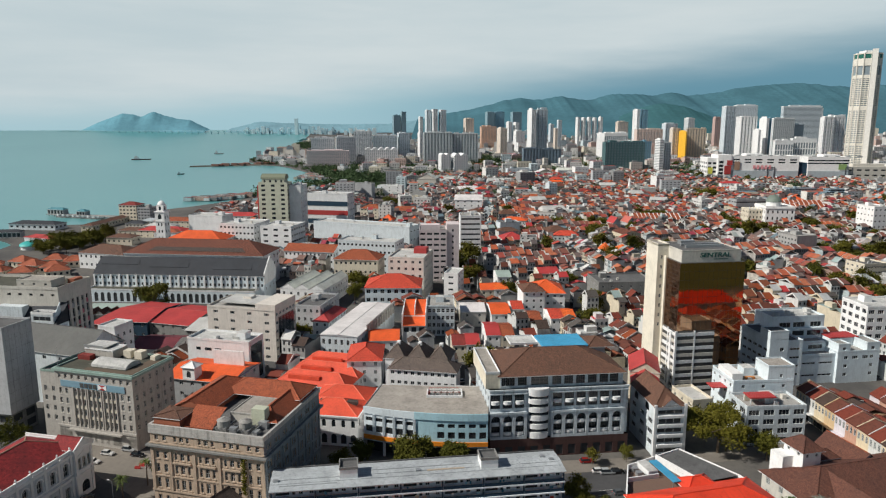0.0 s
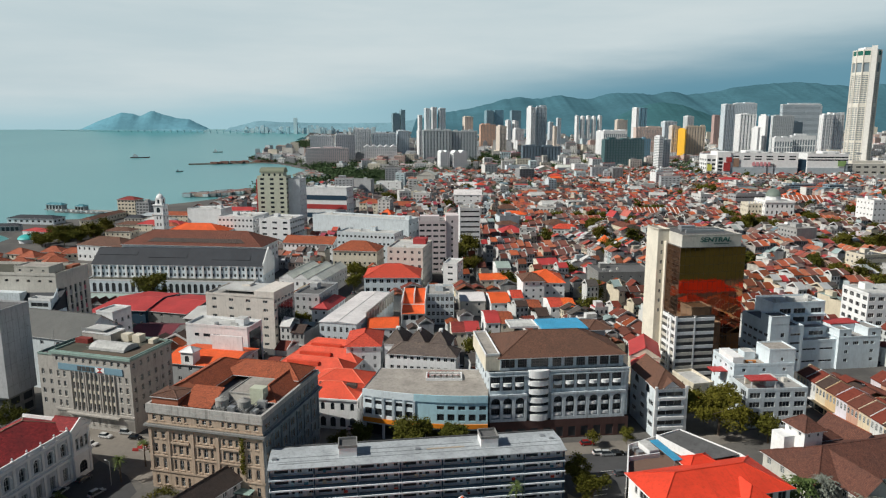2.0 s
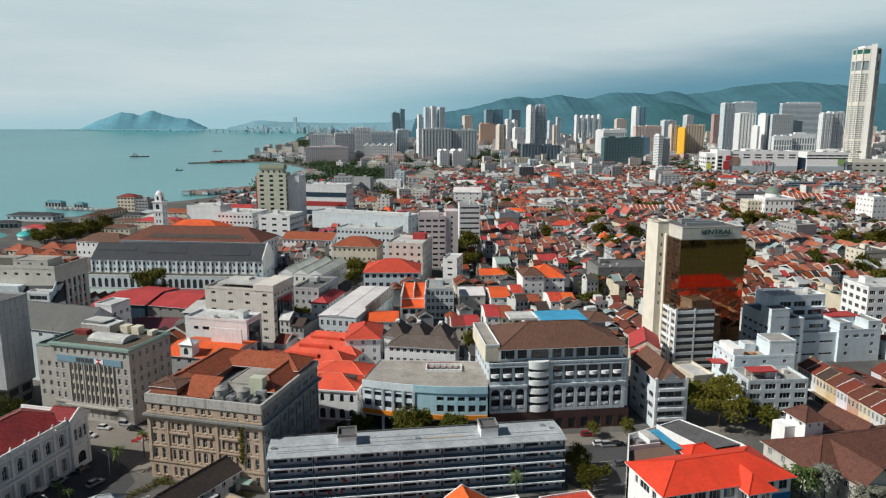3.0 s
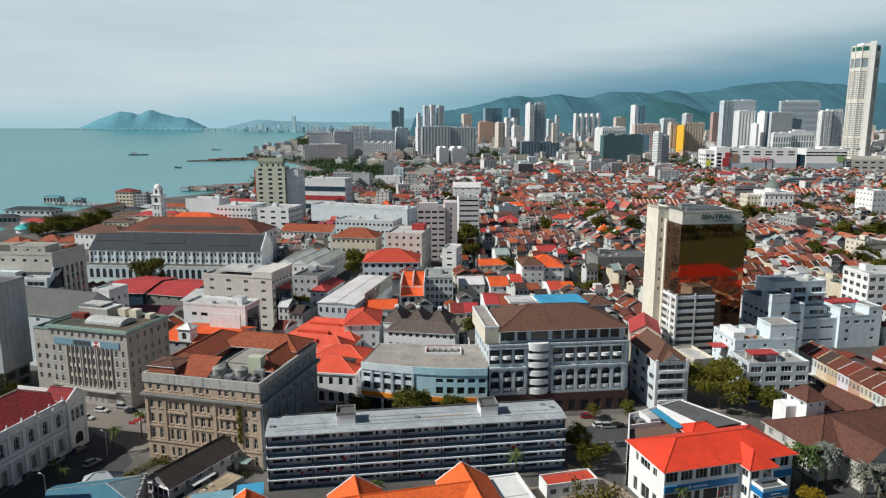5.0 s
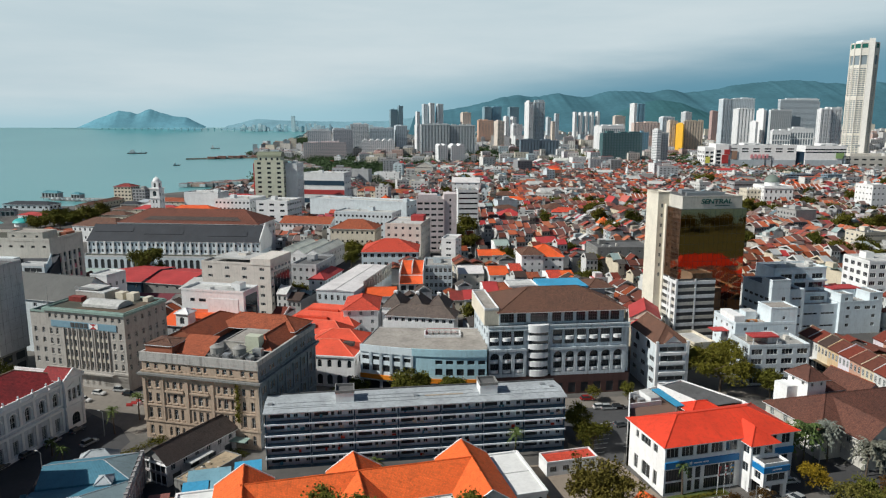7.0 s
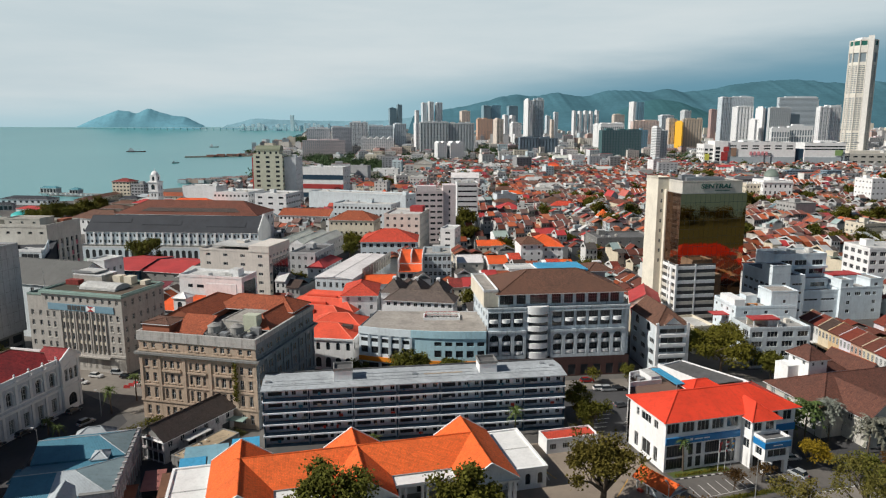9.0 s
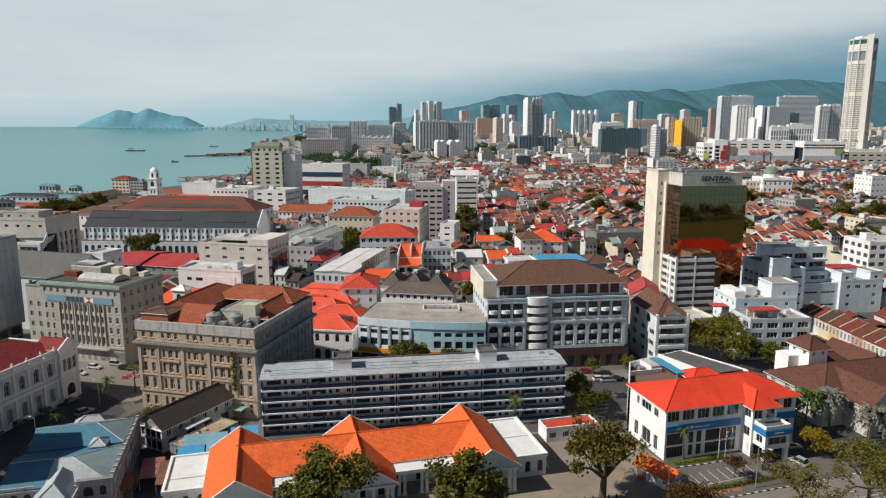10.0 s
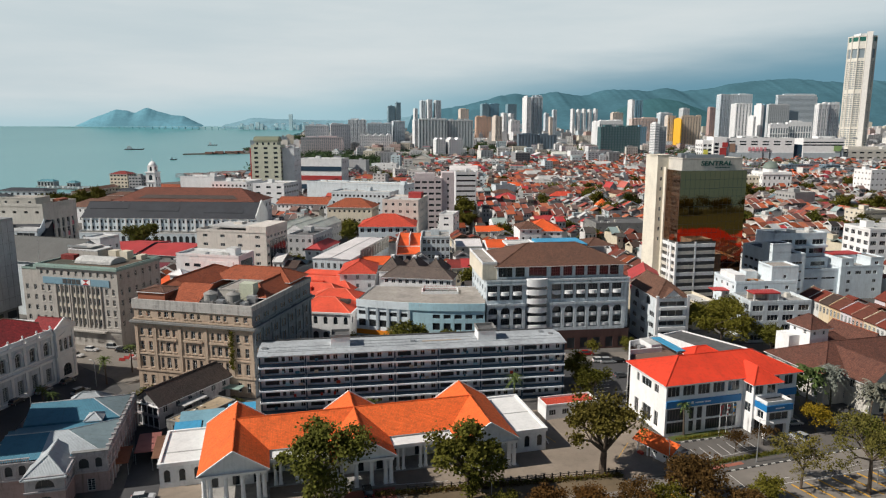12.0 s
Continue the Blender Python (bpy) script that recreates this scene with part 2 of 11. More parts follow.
# ---- mesh helpers ----
class G:
    """Collects faces and makes one mesh of them."""

    def __init__(self):
        self.v, self.f, self.mi, self.uv = [], [], [], []

    def face(self, pts, mat=0, uv=None):
        n = len(self.v)
        self.v.extend(tuple(p) for p in pts)
        self.f.append(tuple(range(n, n + len(pts))))
        self.mi.append(mat)
        self.uv.extend(uv or [(p[0], p[1]) for p in pts])

    def box(self, x0, y0, z0, x1, y1, z1, mat=0, bottom=False, top=None):
        """An upright box as one island."""
        n = len(self.v)
        p = [(x0, y0, z0), (x1, y0, z0), (x1, y1, z0), (x0, y1, z0), (x0, y0, z1), (x1, y0, z1), (x1, y1, z1), (x0, y1, z1)]
        self.v.extend(p)
        fs = [(0, 1, 5, 4), (1, 2, 6, 5), (2, 3, 7, 6), (3, 0, 4, 7), (4, 5, 6, 7)]
        if bottom:
            fs.append((3, 2, 1, 0))
        for f in fs:
            self.f.append(tuple(n + i for i in f))
            self.mi.append(top if top is not None and f == (4, 5, 6, 7) else mat)
            for i in f:
                self.uv.append((p[i][0] + p[i][1], p[i][2]))

    def rod(self, a, b, r0, r1=None, n=6, mat=0):
        """A tapered round bar from a to b."""
        a, b = Vector(a), Vector(b)
        r1 = r0 if r1 is None else r1
        w = (b - a).normalized()
        s = w.orthogonal().normalized()
        q = w.cross(s)
        k = len(self.v)
        for i in range(n):
            c, d = math.cos(2 * math.pi * i / n), math.sin(2 * math.pi * i / n)
            self.v.append(tuple(a + (s * c + q * d) * r0))
            self.v.append(tuple(b + (s * c + q * d) * r1))
        for i in range(n):
            j = (i + 1) % n
            self.f.append((k + 2 * i, k + 2 * j, k + 2 * j + 1, k + 2 * i + 1))
            self.mi.append(mat)
            self.uv.extend([(i, 0), (i + 1, 0), (i + 1, 1), (i, 1)])
        self.f.append(tuple(k + 2 * i + 1 for i in range(n)))
        self.mi.append(mat)
        self.uv.extend([(0, 0)] * n)

    def slope(self, pts, mat=0):
        """A roof plane; its first edge is the eave. Lays tiles in metres up the slope."""
        p = [Vector(q) for q in pts]
        u = (p[1] - p[0]).normalized()
        nrm = (p[1] - p[0]).cross(p[2] - p[0]).normalized()
        w = nrm.cross(u)
        self.face(pts, mat, [((q - p[0]).dot(u), (q - p[0]).dot(w)) for q in p])

    def wall(self, o, u, n, length, z0, z1, holes=(), depth=0.22, mat=0, inner=0):
        """A wall from o along u, outward n, with recessed openings (u0, u1, v0, v1, arch)."""
        o, u, n = Vector((o[0], o[1], 0)), Vector((u[0], u[1], 0)), Vector((n[0], n[1], 0))

        def at(s, z, d=0.0):
            q = o + u * s - n * d
            return (q.x, q.y, z)

        def quad(s0, s1, a, b):
            if s1 - s0 > 1e-4 and b - a > 1e-4:
                self.face([at(s0, a), at(s1, a), at(s1, b), at(s0, b)], mat, [(s0, a), (s1, a), (s1, b), (s0, b)])

        cuts = sorted({0.0, length} | {round(c, 4) for h in holes for c in h[:2]})

        def strip(s0, s1, a, b):
            """A stretch of wall, cut where openings begin and end, so that the whole wall is one piece."""
            line = [s0] + [c for c in cuts if s0 + 1e-3 < c < s1 - 1e-3] + [s1]
            for p, q in zip(line, line[1:]):
                quad(p, q, a, b)

        rows = {}
        for h in holes:
            rows.setdefault((h[2], h[3]), []).append(h)
        z = z0
        for (v0, v1), hs in sorted(rows.items()):
            strip(0, length, z, v0)
            s = 0.0
            for h in sorted(hs):
                strip(s, h[0], v0, v1)
                s = h[1]
                e0, e1 = h[0], h[1]
                if len(h) > 4 and h[4]:
                    r = (e1 - e0) / 2
                    m = (e0 + e1) / 2
                    k = 8
                    arc = [(m - r * math.cos(math.pi * i / k), v1 - r + r * math.sin(math.pi * i / k) * 0.98) for i in range(k + 1)]
                    for (a, b), (c, d) in zip(arc, arc[1:]):
                        self.face([at(a, b), at(c, d), at(c, v1), at(a, v1)], mat)
                        self.face([at(a, b), at(a, b, depth), at(c, d, depth), at(c, d)], inner)
                    top = v1 - r
                else:
                    top = v1
                    self.face([at(e0, v1), at(e0, v1, depth), at(e1, v1, depth), at(e1, v1)], inner)
                self.face([at(e0, v0), at(e1, v0), at(e1, v0, depth), at(e0, v0, depth)], inner)
                self.face([at(e0, v0), at(e0, v0, depth), at(e0, top, depth), at(e0, top)], inner)
                self.face([at(e1, v0), at(e1, top), at(e1, top, depth), at(e1, v0, depth)], inner)
            strip(s, length, v0, v1)
            z = v1
        strip(0, length, z, z1)

    def weld(self):
        """Joins corners that lie on one another."""
        seen, to = {}, []
        v = []
        for p in self.v:
            q = (round(p[0], 3), round(p[1], 3), round(p[2], 3))
            if q not in seen:
                seen[q] = len(v)
                v.append(q)
            to.append(seen[q])
        self.v = v
        self.f = [tuple(to[i] for i in f) for f in self.f]

    def ob(self, name, mats, parent=None, label="", smooth=False):
        me = bpy.data.meshes.new(name)
        me.from_pydata(self.v, [], self.f)
        for m in (mats if isinstance(mats, (list, tuple)) else [mats]):
            me.materials.append(m)
        me.polygons.foreach_set("material_index", self.mi)
        lay = me.uv_layers.new(name="UVMap")
        lay.data.foreach_set("uv", [c for q in self.uv for c in q])
        if smooth:
            me.polygons.foreach_set("use_smooth", [True] * len(self.f))
        me.update()
        o = new(name, me)
        if parent is not None:
            o.parent = parent
        if label:
            o["label"] = label
        return o


WINDOWS = {}


def window_mesh(style, w, h, arch):
    """A window in one skin: frame and bars stand proud of the panes."""
    key = (style, round(w, 2), round(h, 2), arch)
    if key in WINDOWS:
        return WINDOWS[key]
    g = G()
    t = min(0.09, w * 0.08)
    k = 8
    if arch:
        def rim(i):
            o = w / 2 - i
            return [(-o, i), (o, i)] + [(o * math.cos(math.pi * j / k), h - w / 2 + o * math.sin(math.pi * j / k)) for j in range(k + 1)]
        inner = rim(t * 1.2)
        g.face([(a, 0.0, b) for a, b in inner], 0)
        if style != "void":
            outer = rim(0.0)
            n = len(outer)
            for i in range(n):
                j = (i + 1) % n
                g.face([(*outer[i][:1], -0.07, outer[i][1]), (outer[j][0], -0.07, outer[j][1]), (inner[j][0], -0.07, inner[j][1]), (inner[i][0], -0.07, inner[i][1])], 1)
                g.face([(inner[i][0], -0.07, inner[i][1]), (inner[j][0], -0.07, inner[j][1]), (inner[j][0], 0.0, inner[j][1]), (inner[i][0], 0.0, inner[i][1])], 1)
            if style in ("grid", "cross", "shutter"):
                spring = h - w / 2
                for x_ in ((0,) if style != "grid" else (-w / 6, w / 6)):
                    g.box(x_ - t * 0.5, -0.05, t, x_ + t * 0.5, -0.005, h - t * 1.3 - (0 if x_ == 0 else w * 0.06), 1)
                for z_ in (spring, spring * 0.5):
                    g.box(-w / 2 + t, -0.045, z_ - t * 0.5, w / 2 - t, -0.006, z_ + t * 0.5, 1)
        else:
            outer = rim(0.0)
            g.v, g.f, g.mi, g.uv = [], [], [], []
            g.face([(a, 0.0, b) for a, b in outer], 0)
    elif style == "void":
        g.face([(-w / 2, 0, 0), (w / 2, 0, 0), (w / 2, 0, h), (-w / 2, 0, h)], 0)
    else:
        cols, rows = {"plain": (2, 1), "grid": (4, 3), "cross": (2, 2), "wide": (3, 1), "shutter": (2, 1), "strip": (6, 1)}.get(style, (2, 1))
        xs, zs = [-w / 2], [0.0]
        for i in range(cols):
            xs += [-w / 2 + w * i / cols + (t if i == 0 else t / 2), -w / 2 + w * (i + 1) / cols - (t if i == cols - 1 else t / 2)]
        for i in range(rows):
            zs += [h * i / rows + (t if i == 0 else t / 2), h * (i + 1) / rows - (t if i == rows - 1 else t / 2)]
        if style == "shutter":
            zs = [0.0]
            n = max(4, int(h / 0.45))
            for i in range(n):
                zs += [t + (h - 2 * t) * i / n + 0.03, t + (h - 2 * t) * (i + 1) / n - 0.03]
        xs.append(w / 2), zs.append(h)
        for i in range(len(xs) - 1):
            for j in range(len(zs) - 1):
                x0, x1, z0, z1 = xs[i], xs[i + 1], zs[j], zs[j + 1]
                if i % 2 and j % 2:
                    g.face([(x0, 0.0, z0), (x1, 0.0, z0), (x1, 0.0, z1), (x0, 0.0, z1)], 2 if style == "shutter" else 0)
                    for p, q in (((x0, z0), (x1, z0)), ((x1, z0), (x1, z1)), ((x1, z1), (x0, z1)), ((x0, z1), (x0, z0))):
                        g.face([(p[0], -0.06, p[1]), (q[0], -0.06, q[1]), (q[0], 0.0, q[1]), (p[0], 0.0, p[1])], 1)
                else:
                    g.face([(x0, -0.06, z0), (x1, -0.06, z0), (x1, -0.06, z1), (x0, -0.06, z1)], 1)
    g.weld()
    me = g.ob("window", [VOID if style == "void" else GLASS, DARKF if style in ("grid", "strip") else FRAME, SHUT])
    WINDOWS[key] = me.data
    bpy.data.objects.remove(me)
    return WINDOWS[key]


def bays(length, n, w, m=None):
    """n openings of width w, evenly along a wall with margin m at its ends."""
    if n < 1:
        return []
    step = length / n if m is None else ((length - 2 * m - w) / (n - 1) if n > 1 else 0)
    first = step / 2 - w / 2 if m is None else m
    return [(first + i * step, first + i * step + w) for i in range(n)]


def grid(length, n, w, zs, h, m=None, arch=False, style="plain"):
    """Openings on several storeys: zs are the sill heights."""
    return [(a, b, z, z + h, arch, style) for z in zs for a, b in bays(length, n, w, m)]


class Thing:
    """A building: an empty at its base, with walls, roofs and windows under it. x runs along its front, y to its back."""

    def __init__(self, name, label, category, x, y, yaw, group="", z=0.0, fine=False):
        self.fine, self.far = fine, y > 440
        self.root = new(name)
        self.root.empty_display_size = 1
        self.root.matrix_world = pose(x, y, z, 0, 0, yaw)
        tagged(self.root, label, category, group)

    def windows(self, o, u, n, holes, depth):
        a = math.degrees(math.atan2(u[1], u[0]))
        for h in holes:
            style = h[5] if len(h) > 5 else "plain"
            if style == "none":
                continue
            s = (h[0] + h[1]) / 2
            w = new("window" if style != "void" else "opening", window_mesh(style, h[1] - h[0], h[3] - h[2], bool(h[4])))
            w.parent = self.root
            w.matrix_basis = pose(o[0] + u[0] * s - n[0] * depth, o[1] + u[1] * s - n[1] * depth, h[2], 0, 0, a)
            if self.fine and not h[4] and style != "void":
                key = ("pane", round(h[1] - h[0], 2), round(h[3] - h[2], 2))
                if key not in WINDOWS:
                    g = G()
                    g.box(-key[1] / 2 + 0.09, -0.022, 0.09, key[1] / 2 - 0.09, -0.008, key[2] - 0.09, 0, True)
                    me = g.ob("pane", GLASS)
                    WINDOWS[key] = me.data
                    bpy.data.objects.remove(me)
                new("pane", WINDOWS[key]).parent = w

    def block(self, x0, y0, x1, y1, z0, z1, mat, front=(), right=(), left=(), back=(), depth=0.22, name="wall", label="", top=False, inner=None):
        g = G()
        sides = (((x0, y0), (1, 0), (0, -1), x1 - x0, front), ((x1, y0), (0, 1), (1, 0), y1 - y0, right),
                 ((x1, y1), (-1, 0), (0, 1), x1 - x0, back), ((x0, y1), (0, -1), (-1, 0), y1 - y0, left))
        for o, u, n, length, holes in sides:
            g.wall(o, u, n, length, z0, z1, holes, depth, 0, 1)
            if not self.far:
                self.windows(o, u, n, holes, depth)
                continue
            for h in holes:
                g.face([(o[0] + u[0] * s - n[0] * depth, o[1] + u[1] * s - n[1] * depth, z) for s, z in ((h[0], h[2]), (h[1], h[2]), (h[1], h[3]), (h[0], h[3]))], 2)
        if top:
            g.face([(x0, y0, z1), (x1, y0, z1), (x1, y1, z1), (x0, y1, z1)])
        g.weld()
        return g.ob(name, [mat, inner or mat, GLASS], self.root, label)

    def flat(self, x0, y0, x1, y1, z, mat=None, par=None, rise=0.9, thick=0.25, over=0.0):
        """A flat roof behind a parapet."""
        g = G()
        g.face([(x0, y0, z), (x1, y0, z), (x1, y1, z), (x0, y1, z)], 0)
        g.ob("roof", mat or SCREED, self.root)
        if rise:
            g = G()
            a, b, c, d = x0 - over, y0 - over, x1 + over, y1 + over
            zb = z - 0.35
            g.box(a, b, zb, c, b + thick + over, z + rise, 0, True)
            g.box(a, d - thick - over, zb, c, d, z + rise, 0, True)
            g.box(a, b + thick + over, zb, a + thick + over, d - thick - over, z + rise, 0, True)
            g.box(c - thick - over, b + thick + over, zb, c, d - thick - over, z + rise, 0, True)
            g.ob("parapet", par or WHITE, self.root)

    def pitched(self, x0, y0, x1, y1, z, rise, mat, over=0.6, axis="x", hip=(True, True), wall=None, cap=None, name="roof", thick=0.18):
        """A pitched roof whose ridge runs along axis; each end is hipped or a gable."""
        def P(s, t, h):
            return (s, t, h) if axis == "x" else (t, s, h)

        if axis == "x":
            a0, a1, b0, b1 = x0, x1, y0, y1
        else:
            a0, a1, b0, b1 = y0, y1, x0, x1
        half = (b1 - b0) / 2
        drop = rise * over / half
        ze = z - drop
        mid = (b0 + b1) / 2
        A0, A1, B0, B1 = a0 - over, a1 + over, b0 - over, b1 + over
        run = min(half, (a1 - a0) / 2 - 0.01)
        r0 = a0 + run if hip[0] else A0
        r1 = a1 - run if hip[1] else A1
        R0, R1 = P(r0, mid, z + rise), P(r1, mid, z + rise)
        c = [P(A0, B0, ze), P(A1, B0, ze), P(A1, B1, ze), P(A0, B1, ze)]
        g = G()
        flip = axis == "y"

        def sl(pts):
            if flip:
                pts = [pts[1], pts[0], *reversed(pts[2:])]
            g.slope(pts, 0)

        sl([c[0], c[1], R1, R0])
        sl([c[2], c[3], R0, R1])
        if hip[1]:
            sl([c[1], c[2], R1])
        if hip[0]:
            sl([c[3], c[0], R0])
        low = [(p[0], p[1], p[2] - thick) for p in c]
        for i in range(4):
            j = (i + 1) % 4
            g.face([low[i], low[j], c[j], c[i]] if not flip else [c[i], c[j], low[j], low[i]], 1)
        g.face(low if flip else list(reversed(low)), 1)
        g.ob(name, [mat, WHITE], self.root)
        if wall is not None:
            for end, s in ((0, a0), (1, a1)):
                if not hip[end]:
                    g = G()
                    g.face([P(s, b0, z - 0.01), P(s, b1, z - 0.01), P(s, mid, z + rise - 0.1)], 0)
                    g.ob("gable", wall, self.root)
        g = G()
        for p, q in [(R0, R1)] + ([(c[0], R0), (c[3], R0)] if hip[0] else []) + ([(c[1], R1), (c[2], R1)] if hip[1] else []):
            g.rod((p[0], p[1], p[2] + 0.02), (q[0], q[1], q[2] + 0.02), 0.16, n=5)
        if cap is not False:
            g.ob("ridge_cap", cap or mat, self.root)

    def boxes(self, name, mat, *specs, label="", top=None):
        """Plain solid pieces, each a part of its own."""
        for s in specs:
            g = G()
            g.box(*s, 0, True, 1 if top else None)
            g.ob(name, [mat, top] if top else mat, self.root, label)


KEEP = []


def claim(x, y, yaw, w, d, m=2.0):
    """Notes ground that is taken, so that the rows of small houses stay off it."""
    a = radians(yaw)
    KEEP.append((x, y, math.cos(a), math.sin(a), -m, w + m, -m, d + m))


def taken(x, y):
    for ox, oy, c, s, a, b, e, f in KEEP:
        u, v = (x - ox) * c + (y - oy) * s, -(x - ox) * s + (y - oy) * c
        if a < u < b and e < v < f:
            return True
    return False


def bowl(x, y):
    """Height of the far ground and water: the last kilometres are drawn in towards the horizon."""
    r = math.hypot(x, y)
    return 76.0 * max(0.0, (r - 1500) / 3400) ** 2


def land(x, y):
    """Height of the ground: it rises gently inland towards the hills."""
    p, q = min(1.0, max(0.0, (y - 1350) / 700)), min(1.0, max(0.0, (x + 260) / 200))
    return bowl(x, y) + 16.0 * p * p * (3 - 2 * p) * q * q * (3 - 2 * q)


# ---- ground, water, far hills ----
def shore(y):
    """Where the land ends on its seaward side."""
    ys = (-900, 400, 540, 600, 640, 690, 716, 726, 769, 864, 940, 1000, 1080, 1139, 1200, 1250, 1295, 1320, 1344, 1420, 1503, 1580, 1650, 1740, 1800, 1850, 2060, 2300, 2700, 2962, 3961, 4880)
    xs = (-380, -390, -378, -385, -425, -440, -430, -385, -372, -349, -300, -285, -270, -250, -215, -195, -170, -200, -230, -255, -285, -318, -350, -395, -430, -505, -590, -600, -560, -640, -777, -900)
    return float(np.interp(y, ys, xs)) + 5 * noise.noise((y * 0.03, 0, 3)) + 3 * noise.noise((y * 0.11, 4, 3))


a = Mat("town_ground", 0.92)
v = a.coord()
n1, n2 = a.noise(v, 0.02, 6.0, 0.7), a.noise(v, 0.5, 5.0)
col = a.mix(a.ramp(n1, 0.4, 0.65), (0.075, 0.072, 0.07), (0.15, 0.14, 0.125))
col = a.mix(a.ramp(n2, 0.5, 0.75, 0.0, 0.5), col, (0.05, 0.05, 0.048))
a.bump(n2, 0.2, 0.05)
EARTH = a.base(col)

a = Mat("sea_water", 0.28, 0.0, 0.5)
v = a.coord()
n1, n2 = a.noise(a.coord(scale=(1, 0.35, 1)), 0.0022, 6.0, 0.6), a.noise(v, 0.12, 6.0, 0.7)
col = a.mix(a.ramp(n1, 0.35, 0.7), (0.075, 0.28, 0.30), (0.115, 0.335, 0.345))
a.bump(n2, 0.35, 0.6)
WATER = a.base(col)

g = G()
ys = [-900, -400, 0, 100, 200, 300, 400, 500, 540, 570, 600, 620, 640, 665, 690, 704, 716, 726, 740, 760, 800, 825, 850, 870, 890, 920, 960, 1000, 1040, 1080, 1110, 1143]
ys += list(range(1160, 1600, 16)) + list(range(1600, 2000, 40)) + list(range(2000, 4900, 100)) + [4880]
rows = []
for y in ys:
    x0 = shore(y)
    x1 = 4700 if y < 1000 else max(300, math.sqrt(max(1, 4890 ** 2 - y * y)))
    x0 = max(x0, -math.sqrt(max(1, 4890 ** 2 - y * y)))
    rows.append([(x0 + (x1 - x0) * (i / 40) ** 1.4, y) for i in range(41)])
for r0, r1 in zip(rows, rows[1:]):
    for i in range(40):
        g.face([(p[0], p[1], land(*p)) for p in (r0[i], r0[i + 1], r1[i + 1], r1[i])])
    p, q = r0[0], r1[0]
    g.face([(p[0], p[1], land(*p) - 3), (p[0], p[1], land(*p)), (q[0], q[1], land(*q)), (q[0], q[1], land(*q) - 3)])
tagged(g.ob("ground", EARTH), "asphalt and dusty town ground running to the shore", "ground", kind="structure")

g = G()
rings = [0, 300, 600, 900, 1200] + [1500 + 100 * k for k in range(35)]
for r0, r1 in zip(rings, rings[1:]):
    for k in range(72):
        t0, t1 = 2 * math.pi * k / 72, 2 * math.pi * (k + 1) / 72
        g.face([(r * math.sin(t), r * math.cos(t), bowl(0, r) - 2.0) for r, t in ((r0, t0), (r0, t1), (r1, t1), (r1, t0))])
tagged(g.ob("water", WATER, smooth=True), "calm grey-green strait with faint swell", "sea", kind="structure")


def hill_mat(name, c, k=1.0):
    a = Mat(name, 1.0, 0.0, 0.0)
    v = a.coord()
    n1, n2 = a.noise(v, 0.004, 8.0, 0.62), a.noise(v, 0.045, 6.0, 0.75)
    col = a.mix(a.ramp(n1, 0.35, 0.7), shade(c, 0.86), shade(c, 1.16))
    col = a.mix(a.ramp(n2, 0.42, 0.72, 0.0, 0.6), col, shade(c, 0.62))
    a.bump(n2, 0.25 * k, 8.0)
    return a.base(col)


def hills(name, label, mat, dist, px, height, depth, rough, foot, fold=1.0, soft=0.006):
    """A wooded range: its crest runs through the heights given, its flank is folded into broad spurs."""
    g = G()
    n, m = 240, 16
    x0, x1 = px[0], px[-1]
    for i in range(n + 1):
        x = x0 + (x1 - x0) * i / n
        h = sum(float(np.interp(x + q * (x1 - x0) * soft, px, height)) for q in range(-4, 5)) / 9
        crest = h + rough * (0.5 * noise.noise((x * 0.012, 5.0, dist)) + 0.3 * noise.noise((x * 0.04, 9.0, dist)))
        for j in range(m + 1):
            f = j / m
            spur = noise.noise((x * 0.0045, f * 2.4, dist * 0.01)) + 0.45 * noise.noise((x * 0.012, f * 5.5, 2.0))
            z = foot + max(0.0, crest - foot) * f ** 0.9 + spur * 0.10 * (crest - foot) * math.sin(math.pi * f) * fold
            g.v.append((x, dist - depth * (1 - f) + 60 * spur * fold * math.sin(math.pi * f), z))
    for i in range(n):
        for j in range(m):
            k = i * (m + 1) + j
            g.f.append((k, k + m + 1, k + m + 2, k + 1)), g.mi.append(0), g.uv.extend([(0, 0)] * 4)
    o = g.ob(name, mat, smooth=True)
    tagged(o, label, "hills", kind="structure")


# distance haze is mixed into the base colours of all these ranges
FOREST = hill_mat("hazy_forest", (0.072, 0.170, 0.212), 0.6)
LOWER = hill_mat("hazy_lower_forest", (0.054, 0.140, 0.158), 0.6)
FAINT = hill_mat("hazy_far_forest", (0.21, 0.37, 0.44), 0.2)
BLUEISH = hill_mat("hazy_island_forest", (0.15, 0.335, 0.415), 0.0)
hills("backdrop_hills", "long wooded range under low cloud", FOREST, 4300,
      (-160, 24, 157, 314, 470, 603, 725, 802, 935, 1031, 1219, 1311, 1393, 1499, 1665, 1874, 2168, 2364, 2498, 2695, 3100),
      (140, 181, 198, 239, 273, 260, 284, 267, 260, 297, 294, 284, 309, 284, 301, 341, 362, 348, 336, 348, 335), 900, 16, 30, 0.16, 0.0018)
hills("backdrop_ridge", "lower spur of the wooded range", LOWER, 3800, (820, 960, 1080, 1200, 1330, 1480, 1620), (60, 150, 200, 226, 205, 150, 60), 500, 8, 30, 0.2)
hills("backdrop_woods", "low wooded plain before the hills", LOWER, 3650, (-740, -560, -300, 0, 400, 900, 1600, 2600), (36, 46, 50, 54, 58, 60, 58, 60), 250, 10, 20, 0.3)
